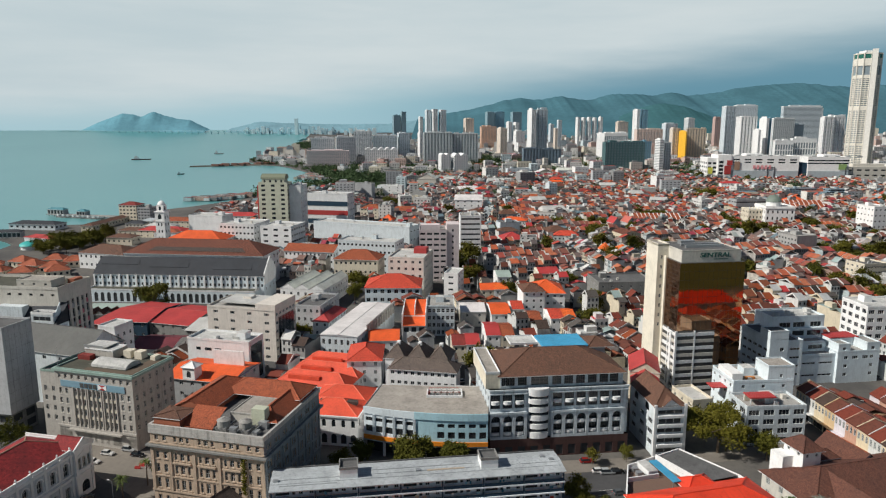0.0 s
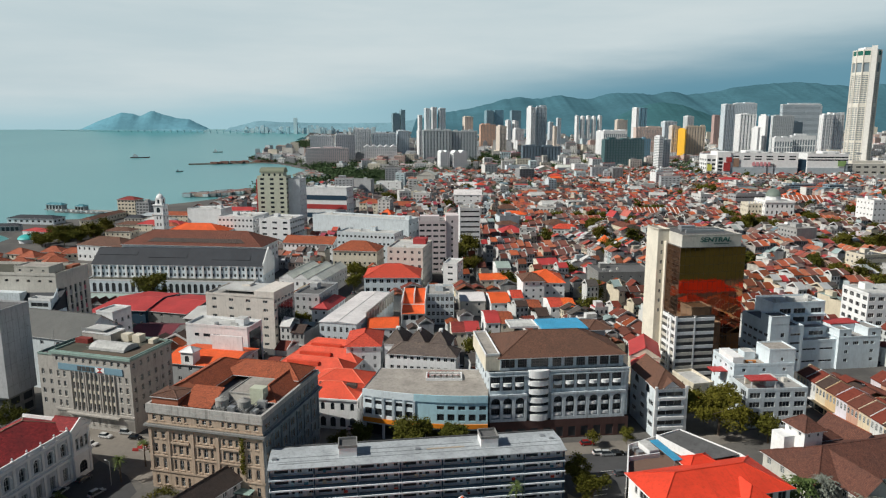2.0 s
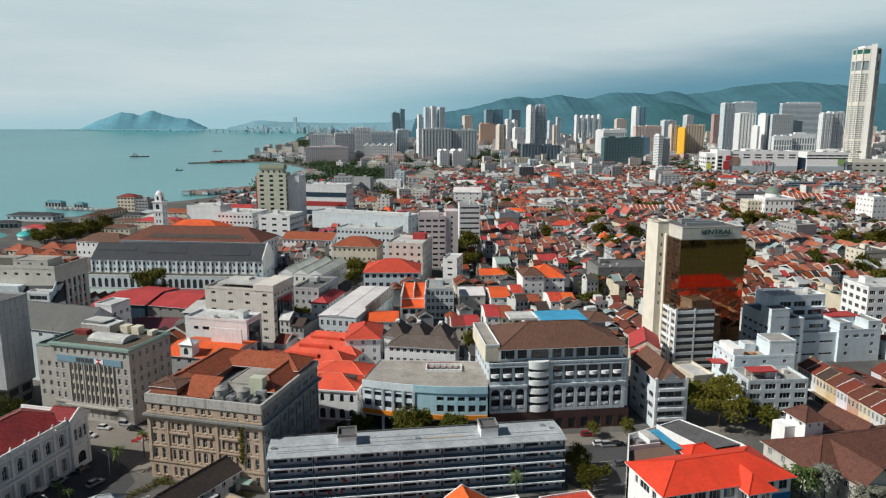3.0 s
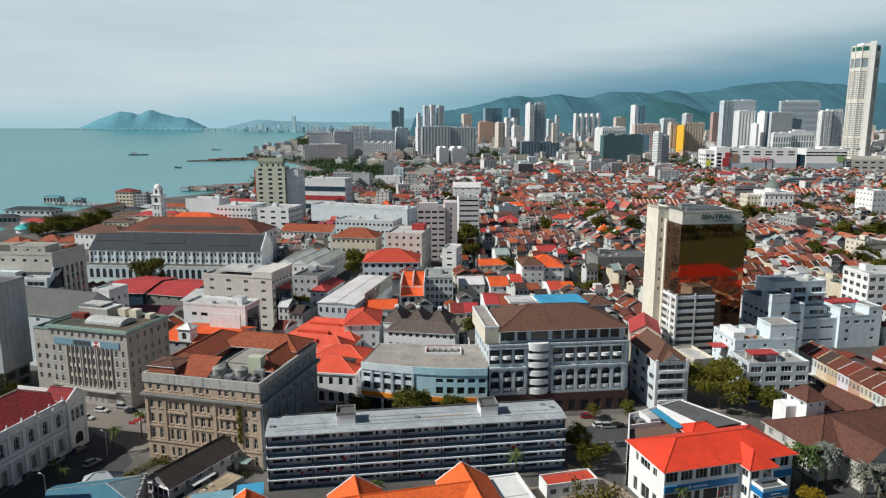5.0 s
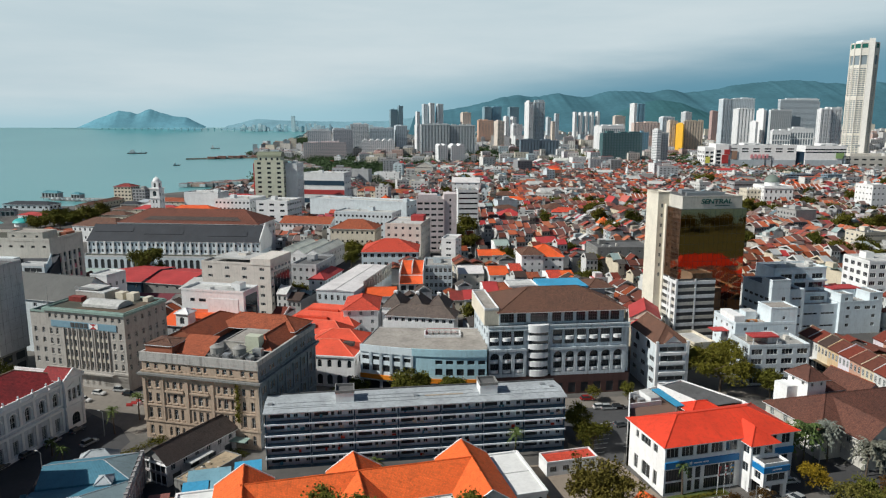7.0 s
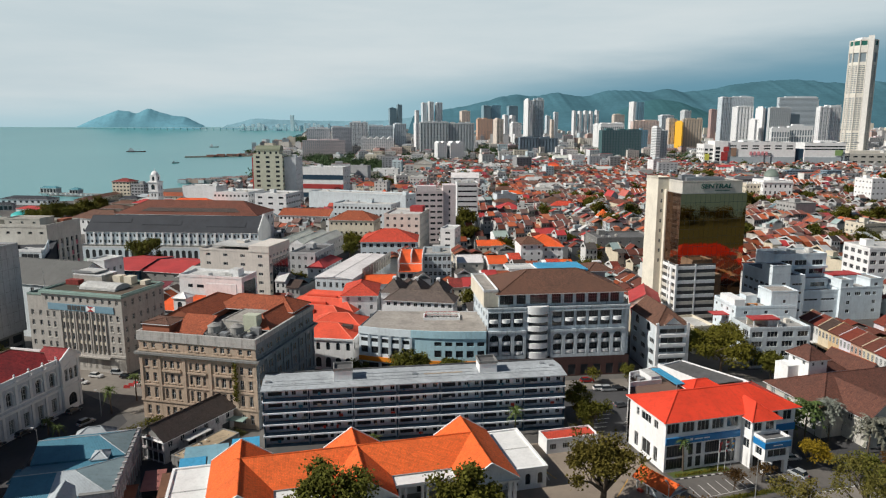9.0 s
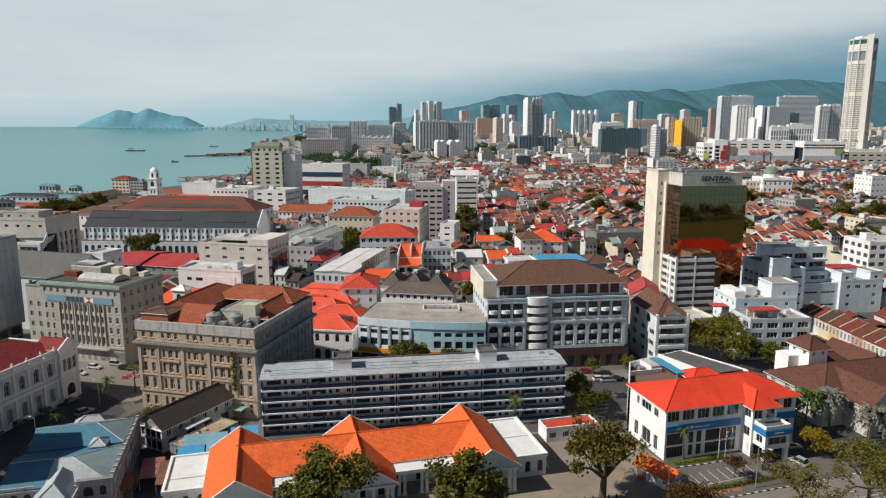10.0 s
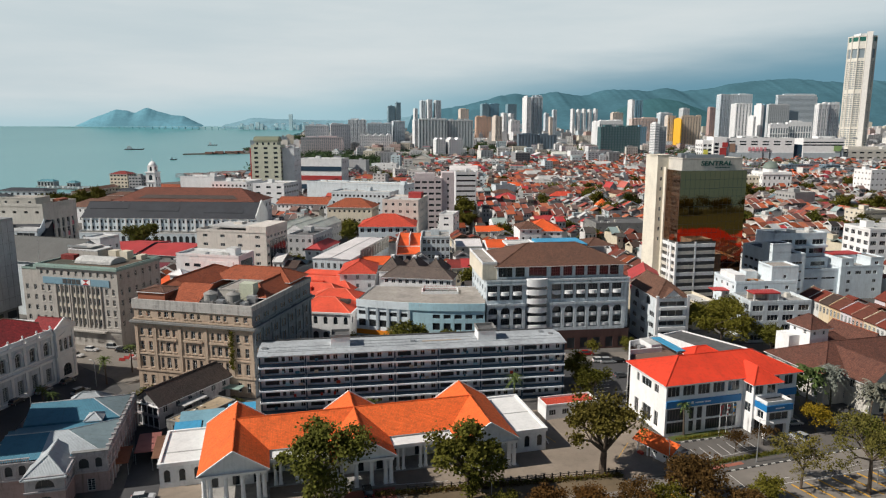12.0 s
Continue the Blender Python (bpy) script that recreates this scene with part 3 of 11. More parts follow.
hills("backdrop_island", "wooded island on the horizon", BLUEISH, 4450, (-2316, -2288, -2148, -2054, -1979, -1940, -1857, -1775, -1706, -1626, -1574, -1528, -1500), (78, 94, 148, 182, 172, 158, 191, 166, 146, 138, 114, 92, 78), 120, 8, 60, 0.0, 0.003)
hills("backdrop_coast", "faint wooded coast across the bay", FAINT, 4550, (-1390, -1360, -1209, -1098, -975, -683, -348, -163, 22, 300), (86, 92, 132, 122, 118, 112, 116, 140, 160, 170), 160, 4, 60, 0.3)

# towers of the next town along the bay, very small, haze in their paint
g = G()
rng = random.Random(41)
for k in range(64):
    x = rng.uniform(-1240, -420) if k > 8 else rng.uniform(-760, -640)
    w, h = rng.uniform(9, 22), rng.uniform(12, 40) * (1.25 if rng.random() < 0.2 else 1)
    if k == 1:
        x, w, h = -898, 20, 92
    y = rng.uniform(4180, 4300)
    z = bowl(x, y) - 6
    g.box(x, y, z, x + w, y + 20, z + 8 + h, rng.choice((0, 0, 1)))
g.ob("far_bay_towers", [plaster("far_hazed_concrete", (0.62, 0.76, 0.80), 0.1), plaster("far_hazed_blue", (0.42, 0.62, 0.69), 0.1)])
tagged(bpy.data.objects["far_bay_towers"], "tiny pale towers of a town across the bay", "towers", kind="stuff")

# the bridge's colour is paled and blued for the distance haze
g = G()
g.box(-3300, 4190, 70.0, -1080, 4204, 72.4, 0, True)
for k in range(56):
    g.box(-3290 + 40 * k, 4192, 52, -3287 + 40 * k, 4202, 70)
tagged(g.ob("far_bridge", plaster("hazed_bridge_concrete", (0.56, 0.78, 0.82), 0.1)), "long low road bridge along the horizon", "bridge", kind="structure")

# the causeway of stones that runs out into the bay, with huts and moored barges
g = G()
for k in range(40):
    f = k / 39
    x, y = -652 + 180 * f, 1764 + 96 * f
    w = 5 + 16 * f + 6 * noise.noise((k * 0.4, 2, 2))
    g.v += [(x, y - w, -2.4), (x, y - w * 0.5, 2.0 + noise.noise((k, 1, 1))), (x, y + w * 0.6, 2.4), (x, y + w, -2.4)]
for k in range(39):
    for j in range(3):
        a_ = 4 * k + j
        g.f.append((a_, a_ + 4, a_ + 5, a_ + 1)), g.mi.append(0), g.uv.extend([(0, 0)] * 4)
tagged(g.ob("causeway", plain("rubble_and_scrub", (0.13, 0.12, 0.095), 0.95)), "low spit of rubble in the bay", "causeway", kind="structure")
g = G()
rng = random.Random(12)
for k in range(34):
    f = 0.25 + 0.75 * rng.random()
    x, y = -652 + 180 * f, 1764 + 96 * f + rng.uniform(-6, 8)
    g.box(x, y, 0, x + rng.uniform(6, 20), y + 8, rng.uniform(4, 7), 0, False, rng.choice((1, 1, 2)))
tagged(g.ob("causeway_huts", [plain("rusty_hut_wall", (0.26, 0.13, 0.10), 0.9), plain("rusty_hut_roof", (0.36, 0.14, 0.10), 0.8), plain("grey_hut_roof", (0.30, 0.31, 0.30), 0.8)]), "row of rusty huts and barges along the spit", "huts", kind="stuff")


# ---- vegetation ----
def leaf_mat(name, c, lo=0.6, hi=1.5):
    a = Mat(name, 0.75, 0.0, 0.1)
    g_ = a.node("ShaderNodeNewGeometry")
    r = a.ramp(g_.outputs["Random Per Island"], 0.0, 1.0)
    o = a.node("ShaderNodeObjectInfo")
    col = a.mix(r, shade(c, lo), shade(c, hi))
    col = a.mix(a.ramp(o.outputs["Random"], 0.0, 1.0, 0.0, 0.35), col, (c[0] * 1.7, c[1] * 1.15, c[2] * 0.7))
    a.p.inputs["Subsurface Weight"].default_value = 0.0
    return a.base(col)


LEAF = leaf_mat("broad_leaves", (0.078, 0.082, 0.014))
LIGHT = leaf_mat("young_leaves", (0.095, 0.10, 0.016))
OLIVE = leaf_mat("olive_leaves", (0.105, 0.098, 0.024))
DRY = leaf_mat("russet_leaves", (0.078, 0.045, 0.014), 0.75, 1.25)
YELLOW = leaf_mat("yellow_green_leaves", (0.19, 0.145, 0.014))
PALM = leaf_mat("palm_leaves", (0.075, 0.11, 0.035))
SILVER = leaf_mat("silvery_palm_leaves", (0.13, 0.148, 0.13))
BARK = plain("bark", (0.10, 0.075, 0.055), 0.95)


def leaf(g, p, size, rng, mat=0):
    """One small clump: two bent leaves."""
    d = Vector((rng.gauss(0, 1), rng.gauss(0, 1), rng.gauss(0, 0.7))).normalized()
    s = d.orthogonal().normalized()
    n_ = Vector((rng.gauss(0, 0.5), rng.gauss(0, 0.5), 1)).normalized()
    s = (s * 0.6 + n_.cross(d) * 0.8).normalized() * size * 0.42
    d = d * size
    k = len(g.v)
    g.v += [tuple(p), tuple(p + d * 0.5 + s), tuple(p + d + Vector((0, 0, -0.15 * size))), tuple(p + d * 0.5 - s)]
    g.f.append((k, k + 1, k + 2, k + 3)), g.mi.append(mat), g.uv.extend([(0, 0)] * 4)


def tree(label, x, y, h, r, mat=LEAF, seed=1, trunk=0.35, leaves=2200, size=0.55, z=0.0, group="street trees", flat=0.75, stem=0.35, skirt=0):
    rng = random.Random(seed)
    root = new("tree")
    root.matrix_world = pose(x, y, z, 0, 0, seed * 47 % 360)
    tagged(root, label, "tree", group)
    g = G()
    top = Vector((rng.uniform(-0.4, 0.4), rng.uniform(-0.4, 0.4), h * stem))
    g.rod((0, 0, -0.1), top, trunk, trunk * 0.75, 8)
    tips = []
    n = 7
    for i in range(n):
        an = 2 * math.pi * (i + rng.random() * 0.6) / n
        reach = r * rng.uniform(0.4, 0.9)
        q = top + Vector((math.cos(an) * reach, math.sin(an) * reach, h * rng.uniform(0.02, 0.52)))
        mid = top.lerp(q, 0.5) + Vector((0, 0, h * 0.05))
        g.rod(top, mid, trunk * 0.5, trunk * 0.34, 6)
        g.rod(mid, q, trunk * 0.34, trunk * 0.1, 5)
        tips.append(q)
        for _ in range(2):
            q2 = mid + Vector((rng.uniform(-1, 1) * r * 0.45, rng.uniform(-1, 1) * r * 0.45, h * rng.uniform(0.08, 0.3)))
            g.rod(mid, q2, trunk * 0.22, trunk * 0.06, 5)
            tips.append(q2)
    tips.append(Vector((0, 0, h * 0.85)))
    for i in range(skirt):
        an = i * 2.4
        tips.append(Vector((math.cos(an) * r * rng.uniform(0.12, 0.42), math.sin(an) * r * rng.uniform(0.12, 0.42), h * rng.uniform(0.16, 0.42))))
    g.ob("trunk", BARK, root)
    g = G()
    balls = [(q, r * rng.uniform(0.15, 0.4)) for q in tips]
    leaves, size = int(leaves * 1.9), size * 0.78
    twigs = []
    for c, b in balls:
        for _ in range(max(6, leaves // len(balls) // 13)):
            d = Vector((rng.gauss(0, 1), rng.gauss(0, 1), rng.gauss(0.15, flat))).normalized() * b * (0.55 + 0.5 * rng.random())
            twigs.append((c + d, d.normalized()))
    for i in range(leaves):
        c, d = twigs[i % len(twigs)]
        q = c + Vector((rng.gauss(0, 1), rng.gauss(0, 1), rng.gauss(-0.3, 0.8))) * size * 0.95 - d * rng.random() * size * 1.2
        leaf(g, q, size * rng.uniform(0.6, 1.35), rng)
    g.ob("crown", mat, root)
    return root


def palm(label, x, y, h, r, mat=PALM, seed=1, fan=False):
    rng = random.Random(seed)
    root = new("palm_tree")
    root.matrix_world = pose(x, y, 0, 0, 0, seed * 61 % 360)
    tagged(root, label, "palm", "palms")
    g = G()
    lean = Vector((rng.uniform(-0.4, 0.4), rng.uniform(-0.4, 0.4), h))
    g.rod((0, 0, -0.1), lean * 0.5 + Vector((0.1, 0, 0)), 0.24, 0.19, 8)
    g.rod(lean * 0.5 + Vector((0.1, 0, 0)), lean, 0.19, 0.15, 8)
    g.ob("trunk", BARK, root)
    g = G()
    for i in range(46 if fan else 22):
        an = i * 2.4 + rng.random() * 0.4
        el = rng.uniform(-0.5, 1.25)
        out = Vector((math.cos(an), math.sin(an), 0))
        L = r * rng.uniform(0.8, 1.1)
        prev = lean.copy()
        side = Vector((-out.y, out.x, 0))
        for k in range(6):
            f = (k + 1) / 6
            q = lean + out * L * f * math.cos(el * (1 - f * 0.4)) + Vector((0, 0, L * (math.sin(el) * f - 0.75 * f * f)))
            w = (0.55 if not fan else 0.62) * math.sin(math.pi * min(0.97, f * 0.9 + 0.1)) * L * 0.3
            for sgn in (-1, 1):
                tip = prev.lerp(q, 0.8) + side * sgn * w + Vector((0, 0, -w * 0.5))
                kk = len(g.v)
                g.v += [tuple(prev), tuple(q), tuple(tip)]
                g.f.append((kk, kk + 1, kk + 2)), g.mi.append(0), g.uv.extend([(0, 0)] * 3)
            prev = q
    g.ob("fronds", mat, root)
    return root


# ---- the buildings nearest to the camera ----
def assembly_hall():
    t = Thing("assembly_hall", "long white colonial hall with bright orange tiled roof and columned porticoes", "hall", -43.8, 115.4, 14.0, fine=True)
    claim(-43.8, 115.4, 14.0, 60, 29)
    for x0, x1, y0 in ((0, 12, 0), (24.2, 36.0, -0.8), (49.8, 61.8, 0)):
        w = x1 - x0
        doors = [(s, e, 0.3, 4.2, True, "plain") for s, e in bays(w, 3, 1.5)]
        side = grid(17, 4, 1.3, (0.9,), 2.6, arch=True)
        t.block(x0, y0 + 6, x1, 23 + y0, 0, 6.5, WHITE, doors, side, side)
        t.pitched(x0, y0, x1, 23, 6.5, 3.9, ORANGE, 0.5, "y", (False, False), WHITE)
        for s, e in ((x0 - 0.5, (x0 + x1) / 2), (x1 + 0.5, (x0 + x1) / 2)):
            for yy in (y0 - 0.55, 23.5):
                g = G()
                g.rod((s, yy, 6.2), (e, yy, 10.5), 0.2, n=4)
                g.ob("barge_board", CLEAN, t.root)
        t.boxes("entablature", CLEAN, (x0, y0 + 0.1, 5.4, x1, y0 + 0.9, 6.45), (x0, y0 + 0.9, 5.4, x0 + 0.8, y0 + 6, 6.45), (x1 - 0.8, y0 + 0.9, 5.4, x1, y0 + 6, 6.45))
        t.boxes("portico_step", SCREED, (x0 - 0.3, y0 - 0.3, 0, x1 + 0.3, y0 + 6, 0.3))
        for k in range(6):
            cx = x0 + 0.6 + (w - 1.2) * (0, 0.1, 0.36, 0.64, 0.9, 1)[k]
            g = G()
            g.rod((cx, y0 + 0.5, 0.55), (cx, y0 + 0.5, 5.15), 0.44, 0.37, 12)
            g.box(cx - 0.45, y0 + 0.05, 0.3, cx + 0.45, y0 + 0.95, 0.56)
            g.box(cx - 0.45, y0 + 0.05, 5.14, cx + 0.45, y0 + 0.95, 5.4)
            g.ob("column", CLEAN, t.root)
    for x0, x1 in ((12, 24.2), (36.0, 49.8)):
        doors = [(s, e, 0.3, 3.9, True, "plain") for s, e in bays(x1 - x0, 3, 1.4)]
        t.block(x0, 9.5, x1, 21, 0, 6.5, WHITE, doors)
        t.boxes("canopy", CLEAN, (x0 - 0.2, 3.9, 5.3, x1 + 0.2, 8.2, 5.75), top=WHITER)
        t.boxes("canopy_edge", CLEAN, (x0 - 0.2, 3.75, 5.2, x1 + 0.2, 3.9, 5.95))
        t.boxes("veranda_floor", SCREED, (x0, 4.0, 0, x1, 9.5, 0.3))
        for f in (0.12, 0.2, 0.46, 0.54, 0.8, 0.88):
            g = G()
            cx = x0 + (x1 - x0) * f
            g.rod((cx, 4.5, 0.3), (cx, 4.5, 5.3), 0.34, 0.3, 10)
            g.box(cx - 0.42, 4.08, 0.3, cx + 0.42, 4.92, 0.6)
            g.box(cx - 0.42, 4.08, 5.05, cx + 0.42, 4.92, 5.3)
            g.ob("column", CLEAN, t.root)
    t.pitched(6, 8, 55.8, 21, 6.5, 3.9, ORANGE, 0.5, "x", (False, False), None)
    for x0, x1, y0, y1 in ((-8.3, 0, 9, 24), (61.8, 70.4, 5.5, 24.5)):
        w = grid(x1 - x0, 3, 1.3, (1.0,), 2.7, arch=True)
        t.block(x0, y0, x1, y1, 0, 4.7, WHITE, w, grid(y1 - y0, 4, 1.3, (1.0,), 2.7, arch=True), grid(y1 - y0, 4, 1.3, (1.0,), 2.7, arch=True))
        t.flat(x0, y0, x1, y1, 4.75, WHITER, CLEAN, 0.4, 0.3, 0.25)
    t.boxes("roof_seam", LIGHTR, (-8.0, 14.0, 4.76, -0.2, 14.3, 4.84), (62.2, 15.0, 4.76, 70.0, 15.3, 4.84))
    for y_ in (8.0, 11.0):
        g = G()
        g.rod((72.2, y_, 0), (70.5, y_, 3.0), 0.16, n=4)
        g.ob("raking_strut", CLEAN, t.root)


def gallery_flats():
    t = Thing("apartment_block", "long grey-white five-storey gallery flats with dark blue balcony parapets", "apartment block", -43.2, 156.5, 8.0)
    claim(-43.2, 156.5, 8, 76, 12)
    W, D, fh, R = 76.2, 11.0, 2.95, 1.35
    rows = []
    for f in range(5):
        z = f * fh
        for b in range(7):
            o = 0.5 + b * 10.8
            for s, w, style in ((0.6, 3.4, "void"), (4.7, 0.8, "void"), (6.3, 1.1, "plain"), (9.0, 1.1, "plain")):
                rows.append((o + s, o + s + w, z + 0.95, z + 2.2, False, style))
    side = grid(D - R, 2, 1.0, [f * fh + 1.0 for f in range(5)], 1.1)
    t.block(0, R, W, D, 0, 14.7, FLATW, rows, side, side)
    for f in range(1, 6):
        t.boxes("gallery_slab" if f < 5 else "eaves_slab", FLATW, (-0.2, -0.3 if f == 5 else -0.26, f * fh - 0.26, W + 0.2, R, f * fh + 0.1))
    for f in range(5):
        for b in range(7):
            o = 0.15 + b * 10.85
            lo = f * fh + (0.1 if f else 0)
            t.boxes("gallery_parapet", NAVY, (o + 0.25, 0.04, lo, o + 10.6, 0.16, lo + 0.92), label="dark blue parapet panel")
            t.boxes("parapet_rail", STEEL, (o + 0.25, 0.05, lo + 0.92, o + 10.6, 0.15, lo + 0.97))
            rg = random.Random(f * 17 + b)
            for q in range(3):
                if rg.random() < 0.6:
                    x_, c_ = o + rg.uniform(0.8, 9.4), rg.choice((CLEAN, PALEB, REDT, CREAM, BLUES))
                    t.boxes("washing", c_, (x_, 0.42, lo + 0.75, x_ + rg.uniform(0.4, 1.1), 0.46, lo + rg.uniform(1.3, 1.7)))
    for b in range(8):
        x = min(W - 0.3, b * 10.85)
        t.boxes("column", NAVY, (x, -0.06, 0, x + 0.3, 0.45, 14.5))
        t.boxes("cross_wall", WHITE, (x, 0.45, 0, x + 0.2, R, 14.5))
    g = G()
    g.slope([(-0.4, -0.5, 14.86), (W + 0.4, -0.5, 14.86), (W + 0.4, D / 2, 15.5), (-0.4, D / 2, 15.5)])
    g.slope([(W + 0.4, D + 0.5, 14.86), (-0.4, D + 0.5, 14.86), (-0.4, D / 2, 15.5), (W + 0.4, D / 2, 15.5)])
    g.box(-0.4, -0.5, 14.6, W + 0.4, D + 0.5, 14.85, 0, True)
    g.ob("roof", BLUEGREY, t.root)
    for x in (17.2, 54.3):
        t.block(x, 3.2, x + 4.6, 8.0, 15.0, 17.7, CLEAN, name="stair_head")
        t.boxes("stair_head_rim", SOOT, (x - 0.15, 3.05, 17.7, x + 4.75, 3.3, 18.4), (x - 0.15, 7.9, 17.7, x + 4.75, 8.15, 18.4), (x - 0.15, 3.3, 17.7, x + 0.1, 7.9, 18.4), (x + 4.5, 3.3, 17.7, x + 4.75, 7.9, 18.4))
        g = G()
        g.face([(x, 3.2, 17.72), (x + 4.6, 3.2, 17.72), (x + 4.6, 8, 17.72), (x, 8, 17.72)])
        g.ob("stair_head_roof", DARKR, t.root)
    for x, y in ((0.4, 3.5), (37, 4.0), (73.5, 5.0), (71.5, 7.0)):
        t.boxes("roof_vent", STEEL, (x, y, 15.1, x + 1.2, y + 0.9, 15.8))
    t.boxes("roof_edge", DARKR, (-0.4, D + 0.3, 14.8, W + 0.4, D + 0.55, 15.25))
    t.boxes("roof_patch", plain("buff_roof_patch", (0.42, 0.34, 0.25), 0.9), (40, 4.0, 15.36, 50, 4.9, 15.42))
    t.boxes("roof_seam", plain("grey_roof_seam", (0.22, 0.24, 0.25), 0.8), (0, 2.5, 15.22, W, 2.58, 15.26), (0, 4.2, 15.42, W, 4.28, 15.46))
    t.boxes("roof_pipe", STEEL, (2, 1.6, 15.05, 16.5, 1.75, 15.2), (24, 6.2, 15.4, 53, 6.35, 15.55))


COOLW = plaster("aged_white_stucco", (0.62, 0.65, 0.68), 0.5)
NAVY = plaster("dark_blue_paint", (0.018, 0.05, 0.085), 0.3)
FLATW = plaster("cool_white_paint", (0.80, 0.84, 0.88), 0.2)
BLUEGREY = slabtop("blue_grey_roof", (0.40, 0.43, 0.45))


def red_roofed_office():
    t = Thing("office_building", "white three-storey office with scarlet hipped roof and blue signboard", "office", 50.9, 143.7, 14.4, fine=True)
    claim(50.9, 143.7, 14.4, 36, 36)
    W, D = 34.8, 15.5
    front = [(s, e, 9.2, 11.6, False, "wide") for s, e in bays(19.5, 5, 3.1)]
    front += [(s + 27, e + 27, 9.2, 11.6, False, "plain") for s, e in bays(7.5, 2, 2.4)]
    front += [*[(s_, e_, z_, z_ + h_, False, "strip") for z_, h_ in ((0.5, 2.6), (3.5, 2.8)) for s_, e_ in ((0.5, 4.9), (6.2, 7.4), (8.2, 9.6), (10.6, 14.4), (14.7, 18.7), (27.5, 33.5))]]
    left = [(11.0, 12.6, 1.0, 4.6, False, "plain"), (6.0, 9.6, 1.0, 4.6, False, "plain"), (2.5, 4.2, 1.0, 4.6, False, "plain"),
            (3.0, 4.2, 9.0, 11.0, False, "plain"), (5.2, 9.4, 9.0, 11.0, False, "wide"), (10.6, 12.4, 9.0, 11.0, False, "plain")]
    t.block(0, 0, W, D, 0, 12.7, CLEAN, front, (), left)
    t.boxes("signboard", BLUEP, (0.1, -0.3, 6.7, 19.6, 0.0, 8.3), (26.6, -0.3, 6.7, W, 0.0, 8.3), label="blue signboard with plain white bars")
    for x_, w_ in ((6.3, 0.7), (7.4, 2.2), (9.9, 1.5)):
        t.boxes("sign_bar", CLEAN, (x_, -0.34, 7.25 if w_ < 1 else 7.35, x_ + w_, -0.3, 7.85 if w_ < 1 else 7.65))
    t.boxes("sign_bar", CLEAN, (22.9, -7.44, 7.15, 25.3, -7.4, 7.4))
    t.pitched(0, 0, W, D, 12.7, 3.2, SCARLET, 0.9, "x", (True, True))
    # the entrance bay
    bay = [(0.4, 2.6, 9.1, 11.2, False, "plain"), (3.6, 5.9, 9.1, 11.2, False, "plain")]
    t.block(20.2, -3.4, 26.6, 0.0, 0, 12.3, CLEAN, [(0.8, 5.6, 0.4, 4.2, False, "strip")] + bay, (), [(0.7, 2.7, 9.1, 11.2, False, "plain"), (0.7, 2.7, 4.6, 6.8, False, "plain")])
    t.pitched(20.0, -3.6, 26.8, 3.4, 12.3, 2.4, SCARLET, 0.7, "y", (True, False), None)
    t.block(20.8, -7.2, 27.4, -3.4, 3.4, 8.2, CLEAN, [(0.8, 5.8, 4.4, 6.2, False, "wide")], (), [(0.8, 2.8, 4.4, 6.2, False, "plain")], name="entrance_bay")
    t.flat(20.8, -7.2, 27.4, -3.4, 8.2, DARKR, CLEAN, 0.7, 0.2)
    t.boxes("signboard", BLUEP, (20.6, -7.4, 6.6, 27.6, -7.2, 8.0), (20.6, -7.2, 6.6, 20.8, -3.5, 8.0))
    t.boxes("pillar", CLEAN, (20.9, -7.1, 0, 21.7, -6.2, 3.4), (26.4, -7.1, 0, 27.3, -6.2, 3.4))
    # the older wing behind, with an open roof court
    plan = [Vector(p) for p in ((-0.5, 15.7), (7.8, 29.9), (27.3, 35.1), (34.4, 17.4), (34.4, 15.7))]
    g, cap_ = G(), G()
    for p, q in zip(plan, plan[1:]):
        u = (q - p).normalized()
        n = Vector((-u.y, u.x))
        L = (q - p).length
        hs = grid(L, 5, 1.5, (8.0,), 1.5) if L > 15 else []
        g.wall(q, -u, n, L, 0, 12.6, hs, 0.22)
        t.windows(q, -u, n, hs, 0.22)
        i0, i1 = p - n * 0.3, q - n * 0.3
        cap_.face([(p.x, p.y, 12.6), (q.x, q.y, 12.6), (i1.x, i1.y, 12.6), (i0.x, i0.y, 12.6)])
        cap_.face([(i0.x, i0.y, 12.6), (i1.x, i1.y, 12.6), (i1.x, i1.y, 11.0), (i0.x, i0.y, 11.0)])
    g.ob("wing_wall", CLEAN, t.root), cap_.ob("wing_parapet", CLEAN, t.root)
    g = G()
    g.face([(p.x, p.y, 11.1) for p in plan])
    g.ob("wing_roof", plain("brown_court_paving", (0.16, 0.10, 0.075), 0.9), t.root)
    g = G()
    g.face([(21.5, 17, 12.3), (34.0, 17.6, 12.3), (27.2, 34.6, 12.3), (17.6, 32.0, 12.3)])
    g.ob("upper_roof", DARKR, t.root)
    g = G()
    g.wall((21.5, 17), (-0.25, 0.968), (-0.968, -0.25), 15.4, 11.1, 13.4)
    g.face([(21.5, 17, 13.4), (17.65, 31.9, 13.4), (17.95, 32.0, 13.4), (21.8, 17.1, 13.4)])
    g.face([(21.8, 17.1, 12.3), (21.8, 17.1, 13.4), (17.95, 32.0, 13.4), (17.95, 32.0, 12.3)])
    g.ob("roof_wall", CLEAN, t.root)
    t.boxes("rooftop_room", WHITE, (11.2, 24.5, 11, 14.0, 30.5, 12.9), top=LIGHTR)
    t.boxes("court_floor", plain("brown_court_paving", (0.16, 0.10, 0.075), 0.9), (4.4, 17.0, 11.1, 13.8, 23.5, 11.18))
